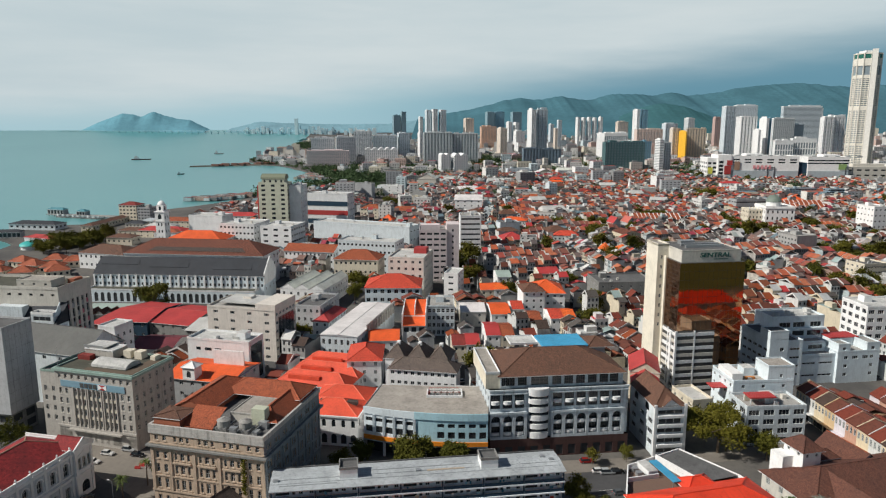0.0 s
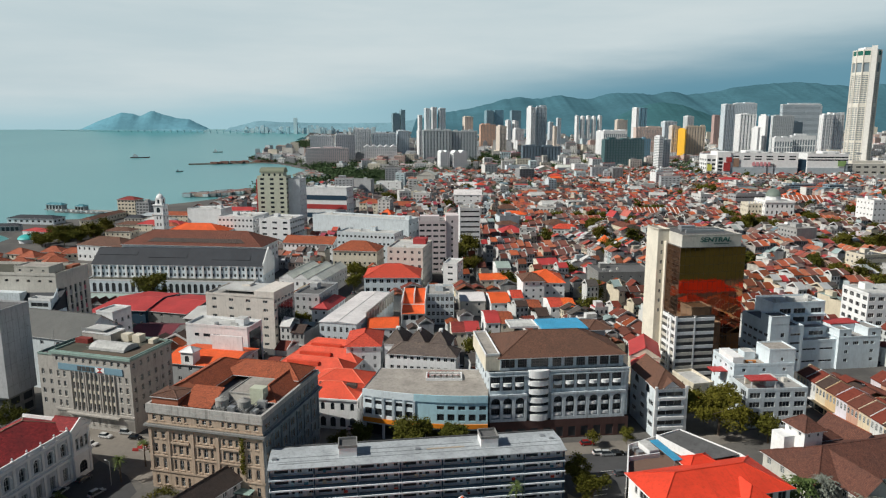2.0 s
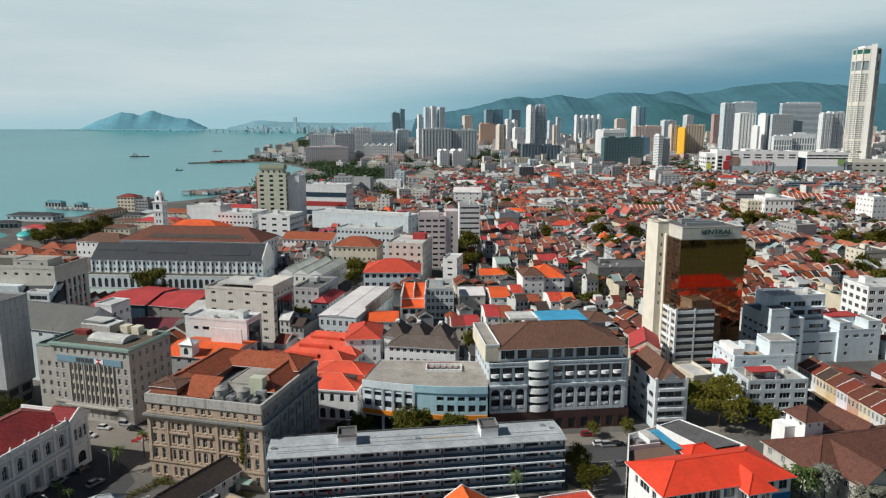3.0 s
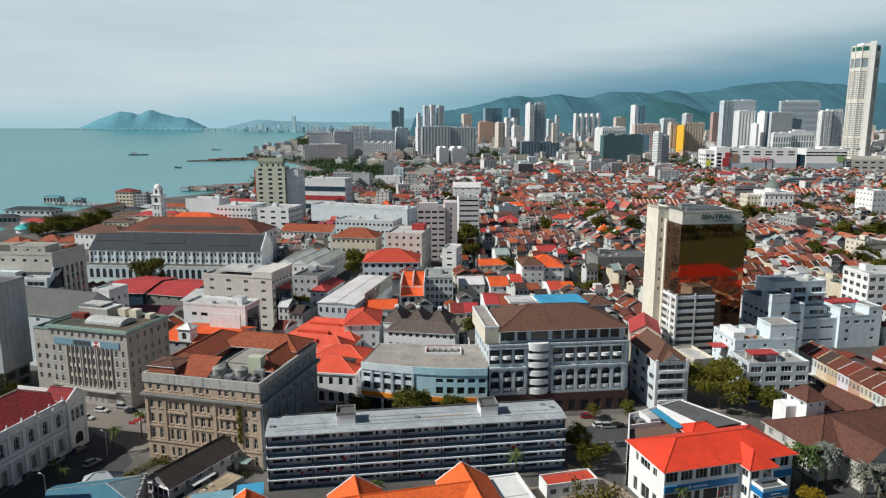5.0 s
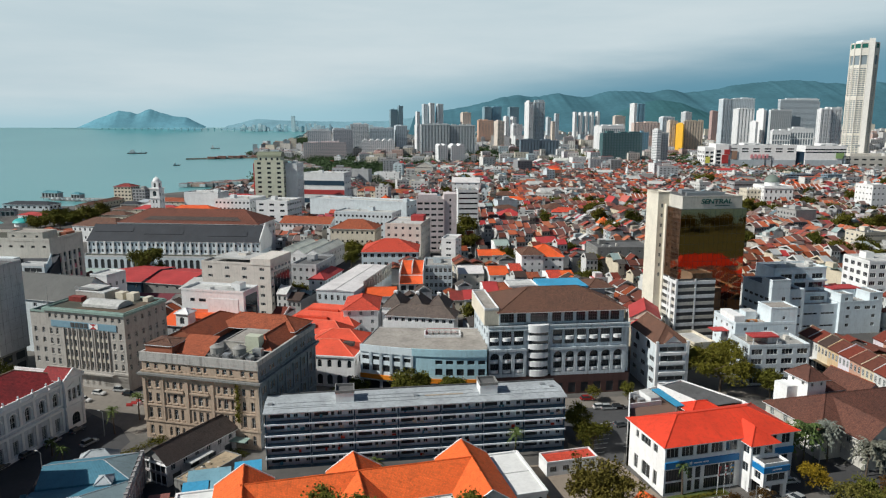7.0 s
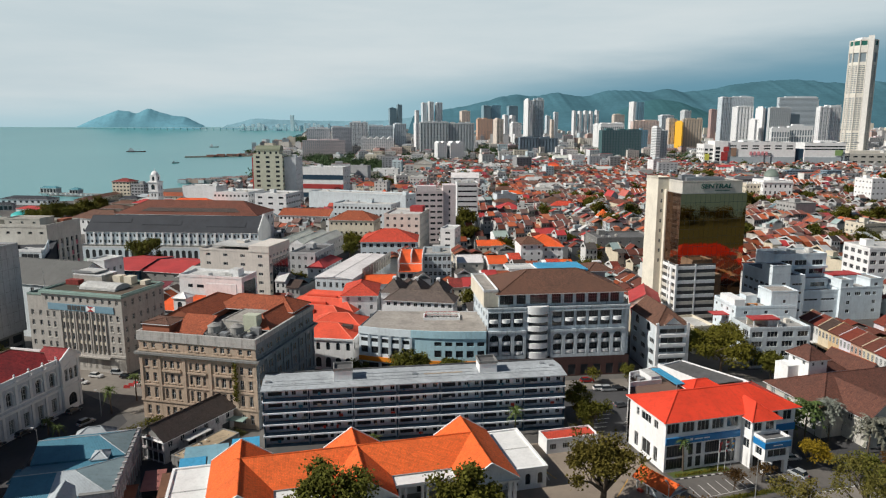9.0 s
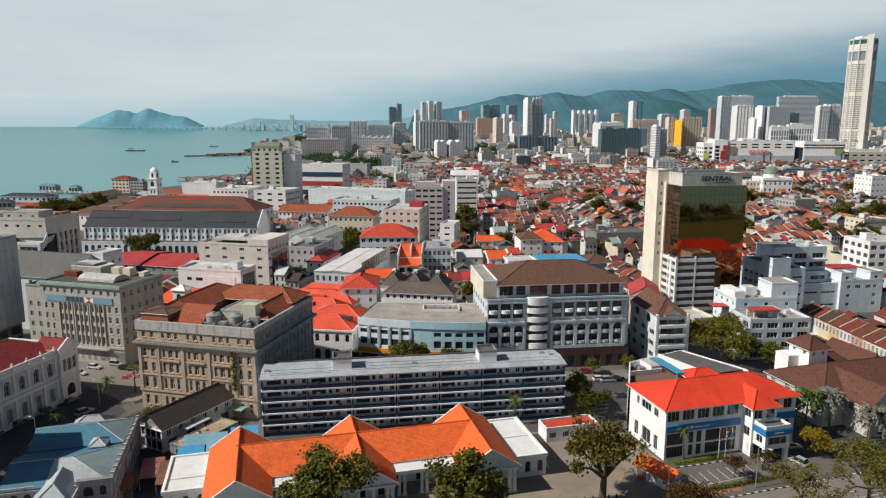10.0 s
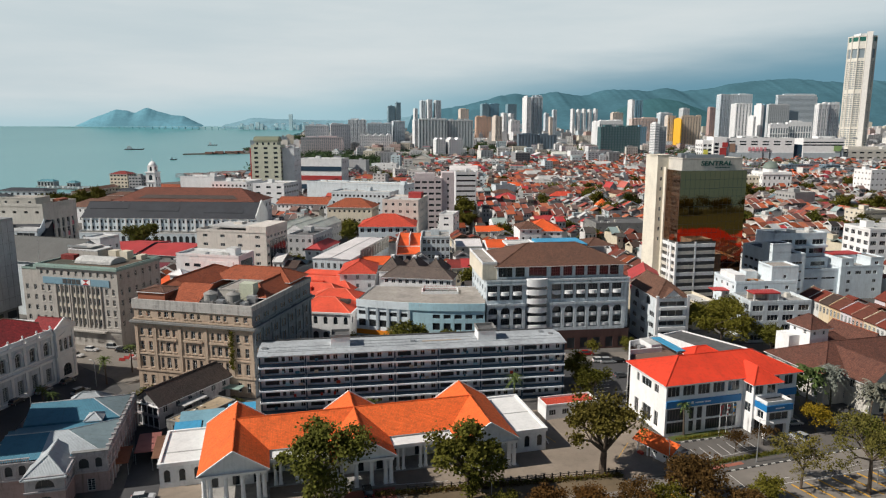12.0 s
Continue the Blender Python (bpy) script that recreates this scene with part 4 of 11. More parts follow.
    t.boxes("court_wall", CLEAN, (4.6, 23.6, 11.1, 13.8, 23.9, 12.4))
    t.boxes("roof_unit", STEEL, (8.5, 25.5, 11.1, 10.2, 27, 12.3), (8.6, 28.0, 11.1, 10.2, 29.2, 12.2))
    t.boxes("blue_canopy", AZURE, (14.2, 17.5, 13.0, 16.6, 29.5, 13.2))
    t.boxes("canopy_post", STEEL, (14.3, 17.7, 11.1, 14.5, 17.9, 13.0), (16.3, 29.2, 11.1, 16.5, 29.4, 13.0), (14.3, 29.0, 11.1, 14.5, 29.2, 13.0), (16.3, 17.7, 11.1, 16.5, 17.9, 13.0))
    t.pitched(16, 13.5, 25, 20, 12.8, 1.6, SCARLET, 0.4, "x", (True, True))
    claim(20, 132, 14.4, 10, 12)


def stone_offices():
    t = Thing("stone_office_building", "soot-stained sandstone office block with red tiled roofs and rooftop tanks", "office building", -80.6, 175.0, -14.0)
    claim(-80.6, 175.0, -14, 35, 35)
    W, D = 34.4, 35.0
    bays_ = ((1.0, 5.2, 2), (6.6, 12.6, 3), (14.2, 20.2, 3), (21.8, 27.8, 3), (29.2, 33.4, 2))
    front, sills = [], []
    for a_, b_, n_ in bays_:
        m = (a_ + b_) / 2
        cs = (m - 1.25, m + 1.25) if n_ == 2 else (m - 1.95, m, m + 1.95)
        for k, c_ in enumerate(cs):
            wide = 0.62 if n_ == 3 and k == 1 else 0.42 if n_ == 3 else 0.55
            for z0_, z1_ in ((1.2, 3.8), (6.0, 8.9), (10.6, 13.1), (14.7, 16.7), (20.0, 21.4)):
                front.append((c_ - wide, c_ + wide, z0_, z1_, False, "cross"))
                sills.append((c_ - wide - 0.2, -0.18, z0_ - 0.28, c_ + wide + 0.2, 0, z0_ - 0.03))
    side = []
    for k in range(7):
        y = 1.6 + k * (D - 2.2) / 7
        for o in (0.0, 1.5):
            side += [(y + o, y + o + 1.0, z0_, z1_, False, "plain") for z0_, z1_ in ((1.4, 3.8), (6.0, 8.6), (10.6, 13.0), (14.6, 16.6), (20.0, 21.3))]
    t.block(0, 0, W, D, 0, 23.4, STONE, front, side, side, depth=0.35)
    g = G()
    # side skin: sooty stone, its colour darkened further for the unlit side
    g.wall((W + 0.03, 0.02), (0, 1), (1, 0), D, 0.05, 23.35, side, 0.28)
    g.ob("side_facing", SOOTSHADE, t.root, "weathered stone facing, darkened for its shaded side")
    t.boxes("sill", STONE, *sills)
    for z, o, h, m in ((18.3, 1.0, 0.55, SOOT), (17.8, 0.55, 0.5, STONE), (19.0, 0.3, 0.4, STONE), (9.5, 0.25, 0.4, STONE), (5.0, 0.3, 0.5, STONE)):
        t.boxes("cornice", m, (-o, -o, z, W + o, 0, z + h), (-o, 0, z, 0, D + o, z + h))
        t.boxes("side_cornice", SOOTSHADE, (W, 0, z, W + o, D + o, z + h))
    t.boxes("parapet_band", SOOTY, (-0.35, -0.35, 22.0, W + 0.35, 0, 23.45), label="whitewashed streaked parapet band")
    for x in (0.05, 5.55, 13.0, 20.6, 28.1, 33.65):
        t.boxes("pilaster", STONE, (x - 0.05, -0.3, 5.5, x + 0.85, 0.0, 17.8))
    for k in range(8):
        y = 0.4 + k * (D - 1.4) / 7
        t.boxes("pilaster", SOOTSHADE, (W, y, 5.5, W + 0.28, y + 0.8, 18.2))
    for a_, b_, n_ in bays_[1:4]:
        t.boxes("balcony", STONE, (a_ + 0.2, -0.55, 13.75, b_ - 0.2, -0.1, 14.2))
    # flat dark arch painted for the shade of the entrance
    g = G()
    k_ = 8
    arc = [(17.2 - 1.5 * math.cos(math.pi * q / k_), 3.4 + 1.5 * math.sin(math.pi * q / k_)) for q in range(k_ + 1)]
    g.face([(15.7, -0.03, 0.1), (18.7, -0.03, 0.1)] + [(p, -0.03, q) for p, q in reversed(arc)])
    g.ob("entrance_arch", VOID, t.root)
    g = G()
    rng_ = random.Random(4)
    for k in range(420):
        p = Vector((28.6 + rng_.gauss(0, 0.28) - 0.5 * (k % 7 == 0), -0.35 - abs(rng_.gauss(0, 0.15)), rng_.uniform(7.5, 18.6)))
        leaf(g, p, 0.5, rng_)
    g.ob("creeper", LIGHT, t.root, "green and yellow creeper on a downpipe")
    t.flat(0, 0, W, D, 23.5, DARKR, SOOTY, 1.0, 0.4, 0.3)
    t.block(0.8, 10, 12, D - 1, 23.5, 25.6, RUSTW, name="attic_wall")
    t.pitched(0.6, 9, 12.4, D - 0.6, 25.6, 2.9, RUST, 0.3, "y", (False, True), RUSTW)
    t.pitched(8.0, D - 12, W - 0.6, D - 0.6, 25.6, 2.9, RUST, 0.3, "x", (True, True))
    t.pitched(W - 9.5, 9, W - 0.6, D - 2, 24.6, 2.6, RUST, 0.3, "y", (True, True))
    t.block(0.9, 0.9, 9, 8.2, 23.5, 26.4, RUSTW, name="attic_wall")
    t.pitched(0.7, 0.7, 9.2, 8.4, 26.4, 0.5, BROWN, 0.2, "x", (True, True))
    g = G()
    g.slope([(9.2, 1.4, 24.2), (18.5, 1.4, 24.2), (18.5, 9, 27.4), (9.2, 9, 27.4)])
    g.box(9.2, 1.5, 23.5, 18.5, 1.7, 24.2, 0)
    g.ob("roof", RUST, t.root)
    t.block(19.5, 9, 29, 21, 23.5, 26.0, BONE, name="plant_room")
    t.flat(19.5, 9, 29, 21, 26.0, WARMR, SOOTY, 0.25)
    for x, y in ((20.5, 4.0), (26.8, 4.6)):
        g = G()
        g.rod((x, y, 24.4), (x, y, 26.2), 1.75, 1.75, 16)
        g.rod((x, y, 26.2), (x, y, 26.7), 1.85, 0.9, 16)
        g.rod((x, y, 26.7), (x, y, 26.95), 0.6, 0.5, 10)
        tagged(g.ob("water_tank", SCREED, t.root), "grey round rooftop tank")
    t.boxes("tank_stand", SOOT, (18.8, 2.2, 23.5, 22.2, 5.8, 24.4), (25.0, 2.8, 23.5, 28.6, 6.4, 24.4))
    t.boxes("roof_cabin", plain("pale_yellow_panels", (0.52, 0.54, 0.42), 0.5), (26.5, 8.2, 23.5, 30.5, 11.0, 28.2))
    t.boxes("roof_pipe", STEEL, *[(19 + 1.4 * k, 1.4, 24.6, 19.15 + 1.4 * k, 7.6, 24.75) for k in range(9)])
    t.boxes("plant_box", STEEL, (23.2, 2.0, 23.5, 25.2, 3.4, 25.0), (29.5, 6.5, 23.5, 32, 8, 25.4), (30, 2, 23.5, 31.5, 4, 24.6))
    t.boxes("entrance_canopy", TEALP, (24, -3.2, 3.2, 31.5, -0.3, 3.4))


SIGNB = plain("pale_blue_sign_paint", (0.19, 0.32, 0.40), 0.5)
SOOTSHADE = plaster("shaded_weathered_stone", (0.225, 0.245, 0.26), 0.95)
SOOTY = plaster("stained_parapet", (0.45, 0.435, 0.41), 1.0)
RUSTW = plaster("brick_red_render", (0.33, 0.11, 0.06), 0.4)


def bank_offices():
    t = Thing("bank_building", "grey six-storey bank with green copper trim and blue signboard", "bank", -129.5, 215.5, -16.0)
    claim(-129.5, 215.5, -16, 32, 21)
    W, D = 31.0, 20.0
    zs = (6.9, 10.3, 13.7, 17.1)
    cols = (1.5, 4.0, 7.9, 9.5, 11.1, 13.9, 15.5, 17.1, 19.9, 21.5, 23.1, 26.1, 28.7)
    front = [(s, s + 1.05, z, z + 2.0, False, "cross") for z in zs for s in cols]
    front += [(s, s + 1.05, 22.6, 24.0, False, "plain") for s in (1.5, 4.0, 6.6, 9.4, 12.2, 15.0, 17.8, 20.6, 23.4, 26.1, 28.7)]
    front += [(s + 5, e + 5, 1.0, 4.4, False, "wide") for s, e in bays(17, 7, 1.5)] + [(25.0, 27.6, 0.2, 4.4, False, "void")]
    sd = grid(D, 6, 1.05, zs + (22.0,), 1.8, style="cross")
    t.block(0, 0, W, D, 0, 25.5, BANKW, front, sd, sd, depth=0.3)
    t.boxes("sill", BONE, *[(s - 0.15, -0.16, z - 0.25, s + 1.2, 0, z - 0.05) for z in zs for s in (1.5, 4.0, 26.1, 28.7)])
    t.boxes("spandrel", CREAM, *[(s - 0.1, -0.08, z + 2.1, s + 4.35, -0.005, z + 3.2) for z in zs[:3] for s in (7.9, 13.9, 19.9)])
    t.boxes("cornice", TEALP, (-0.5, -0.6, 25.0, W + 0.5, 0, 25.8), (W, 0, 25.0, W + 0.6, D, 25.8), (-0.6, 0, 25.0, 0, D, 25.8))
    t.boxes("string_course", BANKW, (-0.3, -0.4, 5.4, W + 0.3, 0, 6.1), (5, -1.4, 4.9, 26, -0.4, 5.4))
    t.boxes("signboard", SIGNB, (2.5, -0.25, 19.75, 28.0, -0.02, 21.9), label="pale blue signboard")
    for k in range(4):
        x = 10.4 + k * 1.75
        t.boxes("sign_bar", DARKF, (x, -0.36, 20.1, x + 1.35, -0.25, 21.6))
    t.boxes("sign_emblem", CLEAN, (17.6, -0.33, 20.0, 21.0, -0.25, 21.7))
    for pts in (((18.0, 20.0), (20.6, 20.0), (19.3, 20.85)), ((18.0, 21.7), (19.3, 20.85), (20.6, 21.7))):
        g = G()
        g.face([(p[0], -0.35, p[1]) for p in pts])
        g.face([(p[0], -0.332, p[1]) for p in reversed(pts)])
        g.ob("sign_emblem", CRIMSON, t.root)
    for x in (7.3, 9.12, 10.72, 12.5, 13.3, 15.12, 16.72, 18.5, 19.3, 21.12, 22.72, 24.5):
        t.boxes("pier", BANKW, (x - 0.16, -0.4, 6.1, x + 0.2, 0, 19.7))
    t.flat(0, 0, W, D, 25.6, UMBERR, TEALP, 0.5, 0.4)
    t.block(-6.5, 0.6, 0, D, 0, 24.0, BANKW, grid(6.5, 2, 1.2, zs, 1.8), (), (), name="side_wing")
    t.flat(-6.5, 0.6, 0, D, 24.0, DARKR, TEALP, 0.5, 0.3)
    g = G()
    for k in range(8):
        a0, a1 = math.pi * k / 8, math.pi * (k + 1) / 8
        p0, p1 = (8.0 - 3.6 * math.cos(a0), 25.8 + 1.9 * math.sin(a0)), (8.0 - 3.6 * math.cos(a1), 25.8 + 1.9 * math.sin(a1))
        g.slope([(11, p0[0], p0[1]), (25, p0[0], p0[1]), (25, p1[0], p1[1]), (11, p1[0], p1[1])])
    for x, s in ((11, 1), (25, -1)):
        pts = [(x, 8.0 - 3.6 * math.cos(math.pi * k / 8), 25.8 + 1.9 * math.sin(math.pi * k / 8)) for k in range(9)]
        g.face(pts if s < 0 else pts[::-1])
    g.ob("vault_roof", LIGHTR, t.root)
    t.block(1, 12.5, 13, 19.5, 25.6, 28.4, BANKW, name="penthouse")
    t.flat(1, 12.5, 13, 19.5, 28.4, LIGHTR, WHITE, 0.3)
    t.boxes("gravel_bed", plain("brown_roof_gravel", (0.115, 0.085, 0.06), 0.95), (10.5, 0.8, 25.62, 30.2, 3.6, 25.75), (25.6, 3.6, 25.62, 30.2, 19.0, 25.75))
    t.boxes("roof_slab", LIGHTR, (0.5, 14, 28.9, 9, 20.2, 29.2))
    t.boxes("roof_rail", STEEL, (1, 12.4, 29.2, 9, 12.46, 30.0), (10.4, 4.2, 26.6, 26, 4.26, 26.7))
    g = G()
    g.rod((1.0, 0.8, 25.5), (1.0, 0.8, 33.0), 0.09, 0.04, 6)
    g.ob("aerial_mast", STEEL, t.root)
    t.boxes("plant_box", CREAM, (15, 15, 25.6, 18, 18, 28.2), (19.5, 15, 25.6, 22.5, 18, 28.2), (26, 15, 25.6, 28, 18, 27.2))
    t.boxes("plant_box", MAHOG, (0.8, 9.5, 25.6, 6, 12, 27.2))


WINE, LIMED = tiles("crimson_clay_tiles", (0.31, 0.026, 0.028), 0.75, (0.5, 0.42)), plain("limed_ridge_mortar", (0.42, 0.30, 0.20), 0.9)


def merchant_house():
    """The long stuccoed house with a dark red roof along the seaward street."""
    t = Thing("merchant_house", "ornate white stucco house with arched windows and dark red tiled roof", "building", -116.0, 128.0, 77.0)
    claim(-116, 128, 77, 62, 25)
    L, E = 57.8, 51.0
    w = grid(E, 11, 1.7, (8.5,), 3.7, arch=True, style="cross") + grid(E, 11, 1.7, (1.2,), 3.8, style="shutter")
    t.block(0, 0, L, 22, 0, 14.2, COOLW, w, grid(22, 4, 1.6, (8.6,), 3.4, arch=True, style="shutter"), (), depth=0.4)
    t.boxes("cornice", CLEAN, (-0.4, -0.6, 13.5, E, 0, 14.3), (-0.3, -0.4, 6.6, E, 0, 7.3), (L, 0, 13.6, L + 0.5, 22, 14.3), (-0.2, -0.25, 0, E, 0, 0.9))
    t.boxes("sill_band", CLEAN, (0, -0.22, 8.0, E, 0, 8.35))
    for k in range(12):
        x = k * (E - 0.8) / 11
        t.boxes("pilaster", CLEAN, (x, -0.3, 0.9, x + 0.8, 0, 6.6), (x, -0.3, 8.35, x + 0.8, 0, 13.5))
        t.boxes("parapet_post", CLEAN, (x, -0.45, 14.3, x + 0.7, 0.2, 15.6))
        g = G()
        for r0, r1, z0, z1 in ((0.12, 0.12, 15.6, 15.75), (0.12, 0.3, 15.75, 16.05), (0.3, 0.2, 16.05, 16.25), (0.24, 0.04, 16.25, 16.5)):
            g.rod((x + 0.35, -0.12, z0), (x + 0.35, -0.12, z1), r0, r1, 8)
        g.ob("urn", CLEAN, t.root)
    for k in range(11):
        x = (k + 0.5) * E / 11
        g = G()
        for j in range(8):
            a0, a1 = math.pi * j / 8, math.pi * (j + 1) / 8
            ring = [[(x - r_ * math.cos(q_), y_, 11.3 + r_ * math.sin(q_)) for r_, y_ in ((1.12, -0.02), (1.12, -0.22), (1.42, -0.22), (1.42, -0.02))] for q_ in (a0, a1)]
            for i_ in range(3):
                g.face([ring[0][i_], ring[1][i_], ring[1][i_ + 1], ring[0][i_ + 1]])
        g.weld()
        g.ob("window_hood", CLEAN, t.root)
        t.boxes("baluster_panel", CLEAN, (x - 1.9, -0.25, 14.35, x + 1.9, -0.05, 15.2))
    t.boxes("parapet", CLEAN, (0.6, -0.2, 15.2, E, 0.1, 15.45))
    t.pitched(0.2, 0.6, L - 0.3, 21.4, 14.2, 4.6, WINE, 0.1, "x", (True, True), cap=LIMED)
    # the projecting end bay under its pediment
    eb = [(1.3, 2.4, 8.6, 12.0, False, "cross"), (2.9, 4.3, 8.6, 12.0, True, "cross"), (4.8, 5.9, 8.6, 12.0, False, "cross"), (2.0, 5.0, 1.4, 4.8, True, "grid")]
    t.block(E, -0.9, L + 0.2, 1.0, 0, 15.0, CLEAN, eb, (), (), name="end_bay_wall")
    t.boxes("cornice", CLEAN, (E - 0.3, -1.4, 14.4, L + 0.5, -0.9, 15.2), (E - 0.2, -1.15, 6.6, L + 0.4, -0.9, 7.3))
    t.boxes("window_surround", CLEAN, (E + 0.95, -1.1, 8.2, E + 6.25, -0.9, 8.6), (E + 0.95, -1.1, 12.35, E + 6.25, -0.9, 12.75), (E + 0.95, -1.05, 8.6, E + 1.2, -0.9, 12.35), (E + 2.5, -1.05, 8.6, E + 2.8, -0.9, 12.35), (E + 4.4, -1.05, 8.6, E + 4.7, -0.9, 12.35), (E + 6.0, -1.05, 8.6, E + 6.25, -0.9, 12.35))
    g = G()
    g.face([(E + 1.2, -1.12, 12.75), (E + 6.0, -1.12, 12.75), (E + 3.6, -1.12, 13.9)])
    g.face([(E + 1.2, -0.92, 12.75), (E + 1.2, -1.12, 12.75), (E + 3.6, -1.12, 13.9), (E + 3.6, -0.92, 13.9)])
    g.face([(E + 6.0, -1.12, 12.75), (E + 6.0, -0.92, 12.75), (E + 3.6, -0.92, 13.9), (E + 3.6, -1.12, 13.9)])
    g.ob("window_pediment", CLEAN, t.root)
    t.boxes("end_cornice", CLEAN, (L + 0.2, -0.9, 14.4, L + 0.6, 22, 15.0), (L, 1.0, 6.6, L + 0.3, 22, 7.2))
    for x in (E + 0.1, E + 5.9):
        t.boxes("pilaster", CLEAN, (x, -1.15, 0.6, x + 0.8, -0.9, 14.4))
    t.pitched(E - 0.2, -1.2, L + 0.4, 7.0, 15.2, 2.3, WINE, 0.1, "y", (False, False), CLEAN)
    for p, q in ((E - 0.4, E + 3.5), (L + 0.6, E + 3.5)):
        g = G()
        g.rod((p, -1.3, 15.2), (q, -1.3, 17.7), 0.26, n=4)
        g.ob("raking_cornice", CLEAN, t.root)


def blue_roofed_house():
    t = Thing("corner_house", "old mildewed arcaded house with patched blue and zinc sheet roofs", "building", -83.5, 117.0, 14.0, fine=True)
    claim(-83.5, 117.0, 14, 24, 30)
    W, D, e = 20.5, 29.5, 7.6
    front = [(s_, s_ + 1.3, 4.9, 6.9, True, "void") for s_ in (0.6, 2.9, 5.2)] + [(15.4, 17.2, 4.9, 6.9, True, "void"), (18.3, 19.5, 4.9, 6.9, True, "void")]
    side = grid(D, 12, 1.2, (4.9,), 2.2, style="shutter")
    t.block(0, 0, W, D, 4.2, e, AGEDW, front, side, (), name="upper_wall")
    t.block(0, 0, W, D, 0, 4.2, PINKISH, [(16.6, 18.0, 0.2, 2.7, False, "shutter")], grid(D, 12, 1.2, (0.9,), 2.3, style="shutter"), (), name="lower_wall", label="stained pinkish lower wall")
    t.boxes("string_course", AGEDW, (-0.2, -0.25, 4.0, W + 0.2, 0, 4.3), (W, 0, 4.0, W + 0.25, D, 4.3))
    t.boxes("cornice", AGEDW, (-0.3, -0.4, e - 0.35, W + 0.4, 0, e), (W, 0, e - 0.35, W + 0.4, D, e))
    t.boxes("parapet", AGEDW, (14.5, -0.35, e, W + 0.3, 0.45, e + 0.65), (W - 0.5, 0.45, e, W + 0.2, D, e + 0.35), (5.5, D - 0.5, e, W - 0.5, D, e + 0.4))
    t.boxes("coping", SOOT, (14.4, -0.45, e + 0.65, W + 0.4, 0.55, e + 0.8), (W - 0.4, 0.55, e + 0.35, W + 0.1, D, e + 0.48))
    for k in range(12):
        y_ = (k + 0.95) * D / 12
        t.boxes("pilaster", AGEDW, (W, y_ - 0.2, 4.3, W + 0.2, y_ + 0.2, e - 0.35), (W, y_ - 0.2, 0, W + 0.2, y_ + 0.2, 4.0))
        t.boxes("parapet_post", AGEDW, (W - 0.55, y_ - 0.25, e + 0.35, W + 0.25, y_ + 0.25, e + 0.75))
    for k in range(17):
        x_ = 0.2 + 0.42 * k
        t.boxes("baluster", AGEDW, (x_, -0.15, e, x_ + 0.16, 0.05, e + 0.6))
    t.boxes("balustrade_rail", AGEDW, (-0.2, -0.22, e + 0.6, 7.3, 0.12, e + 0.78))
    for x_ in (0.2, 2.4, 4.7, 7.2, 14.9, 17.8, 20.0):
        t.boxes("pilaster", AGEDW, (x_ - 0.2, -0.16, 4.3, x_ + 0.2, 0, e - 0.35))

    def hipped(x0, y0, x1, y1, z, rise, mats, name="roof"):
        """A low roof with its gable to one side and a hip to the other, each slope of its own sheet."""
        ym, xr = (y0 + y1) / 2, x1 - (y1 - y0) / 2
        for q, m in zip((((x0, y0, z), (x1, y0, z), (xr, ym, z + rise), (x0, ym, z + rise)), ((x1, y0, z), (x1, y1, z), (xr, ym, z + rise)), ((x1, y1, z), (x0, y1, z), (x0, ym, z + rise), (xr, ym, z + rise))), mats):
            g = G()
            g.slope(list(q))
            g.ob(name, m, t.root)
        g = G()
        g.face([(x0, y1, z), (x0, y0, z), (x0, ym, z + rise)])
        g.ob("gable", AGEDW, t.root)
        g = G()
        for p, q in (((x0, ym, z + rise), (xr, ym, z + rise)), ((xr, ym, z + rise), (x1, y0, z)), ((xr, ym, z + rise), (x1, y1, z))):
            g.rod(p, q, 0.12, n=5)
        g.ob("ridge_cap", PATCH, t.root)

    hipped(0.6, 0.5, 19.8, 16.6, e - 0.05, 1.9, (BLUES, BLUEG, BLUES))
    hipped(1.2, 16.4, 19.8, 29.2, e + 0.4, 2.3, (BLUES, BLUEG, BLUES))
    t.boxes("step_wall", BLUES, (1.2, 16.4, e - 0.05, 19.8, 16.55, e + 0.38))
    g = G()
    g.slope([(8.6, 0.9, e + 0.08), (19.2, 0.9, e + 0.08), (11.9, 8.4, e + 1.88), (8.6, 8.4, e + 1.88)])
    g.ob("zinc_patch", PATCH, t.root, "pale ribbed zinc patch")
    t.pitched(13.2, 14.4, 16.6, 18.6, e + 0.9, 1.0, PATCH, 0.1, "x", (True, True), name="skylight_roof")
    t.boxes("skylight_wall", AGEDW, (13.3, 14.5, e - 0.1, 16.5, 18.5, e + 0.9))
    # the projecting bay
    t.block(7.9, -5.9, 14.5, 0, 4.2, 7.2, AGEDW, [(1.7, 4.9, 4.8, 6.6, True, "grid")], [(1.6, 2.9, 4.9, 6.7, True, "cross")], [(1.6, 2.9, 4.9, 6.7, True, "cross")], name="bay_upper_wall")
    t.block(7.9, -5.9, 14.5, 0, 0, 4.2, PINKISH, [(1.8, 4.8, 0.2, 3.2, True, "void")], name="bay_lower_wall")
    t.boxes("string_course", AGEDW, (7.7, -6.1, 4.0, 14.7, -5.9, 4.3), (14.5, -5.9, 4.0, 14.7, 0, 4.3))
    t.boxes("cornice", AGEDW, (7.6, -6.2, 6.9, 14.8, -5.9, 7.2), (14.5, -5.9, 6.9, 14.8, 0, 7.2))
    t.pitched(7.9, -5.9, 14.5, 3.5, 7.2, 2.5, PATCH, 0.5, "y", (True, False))
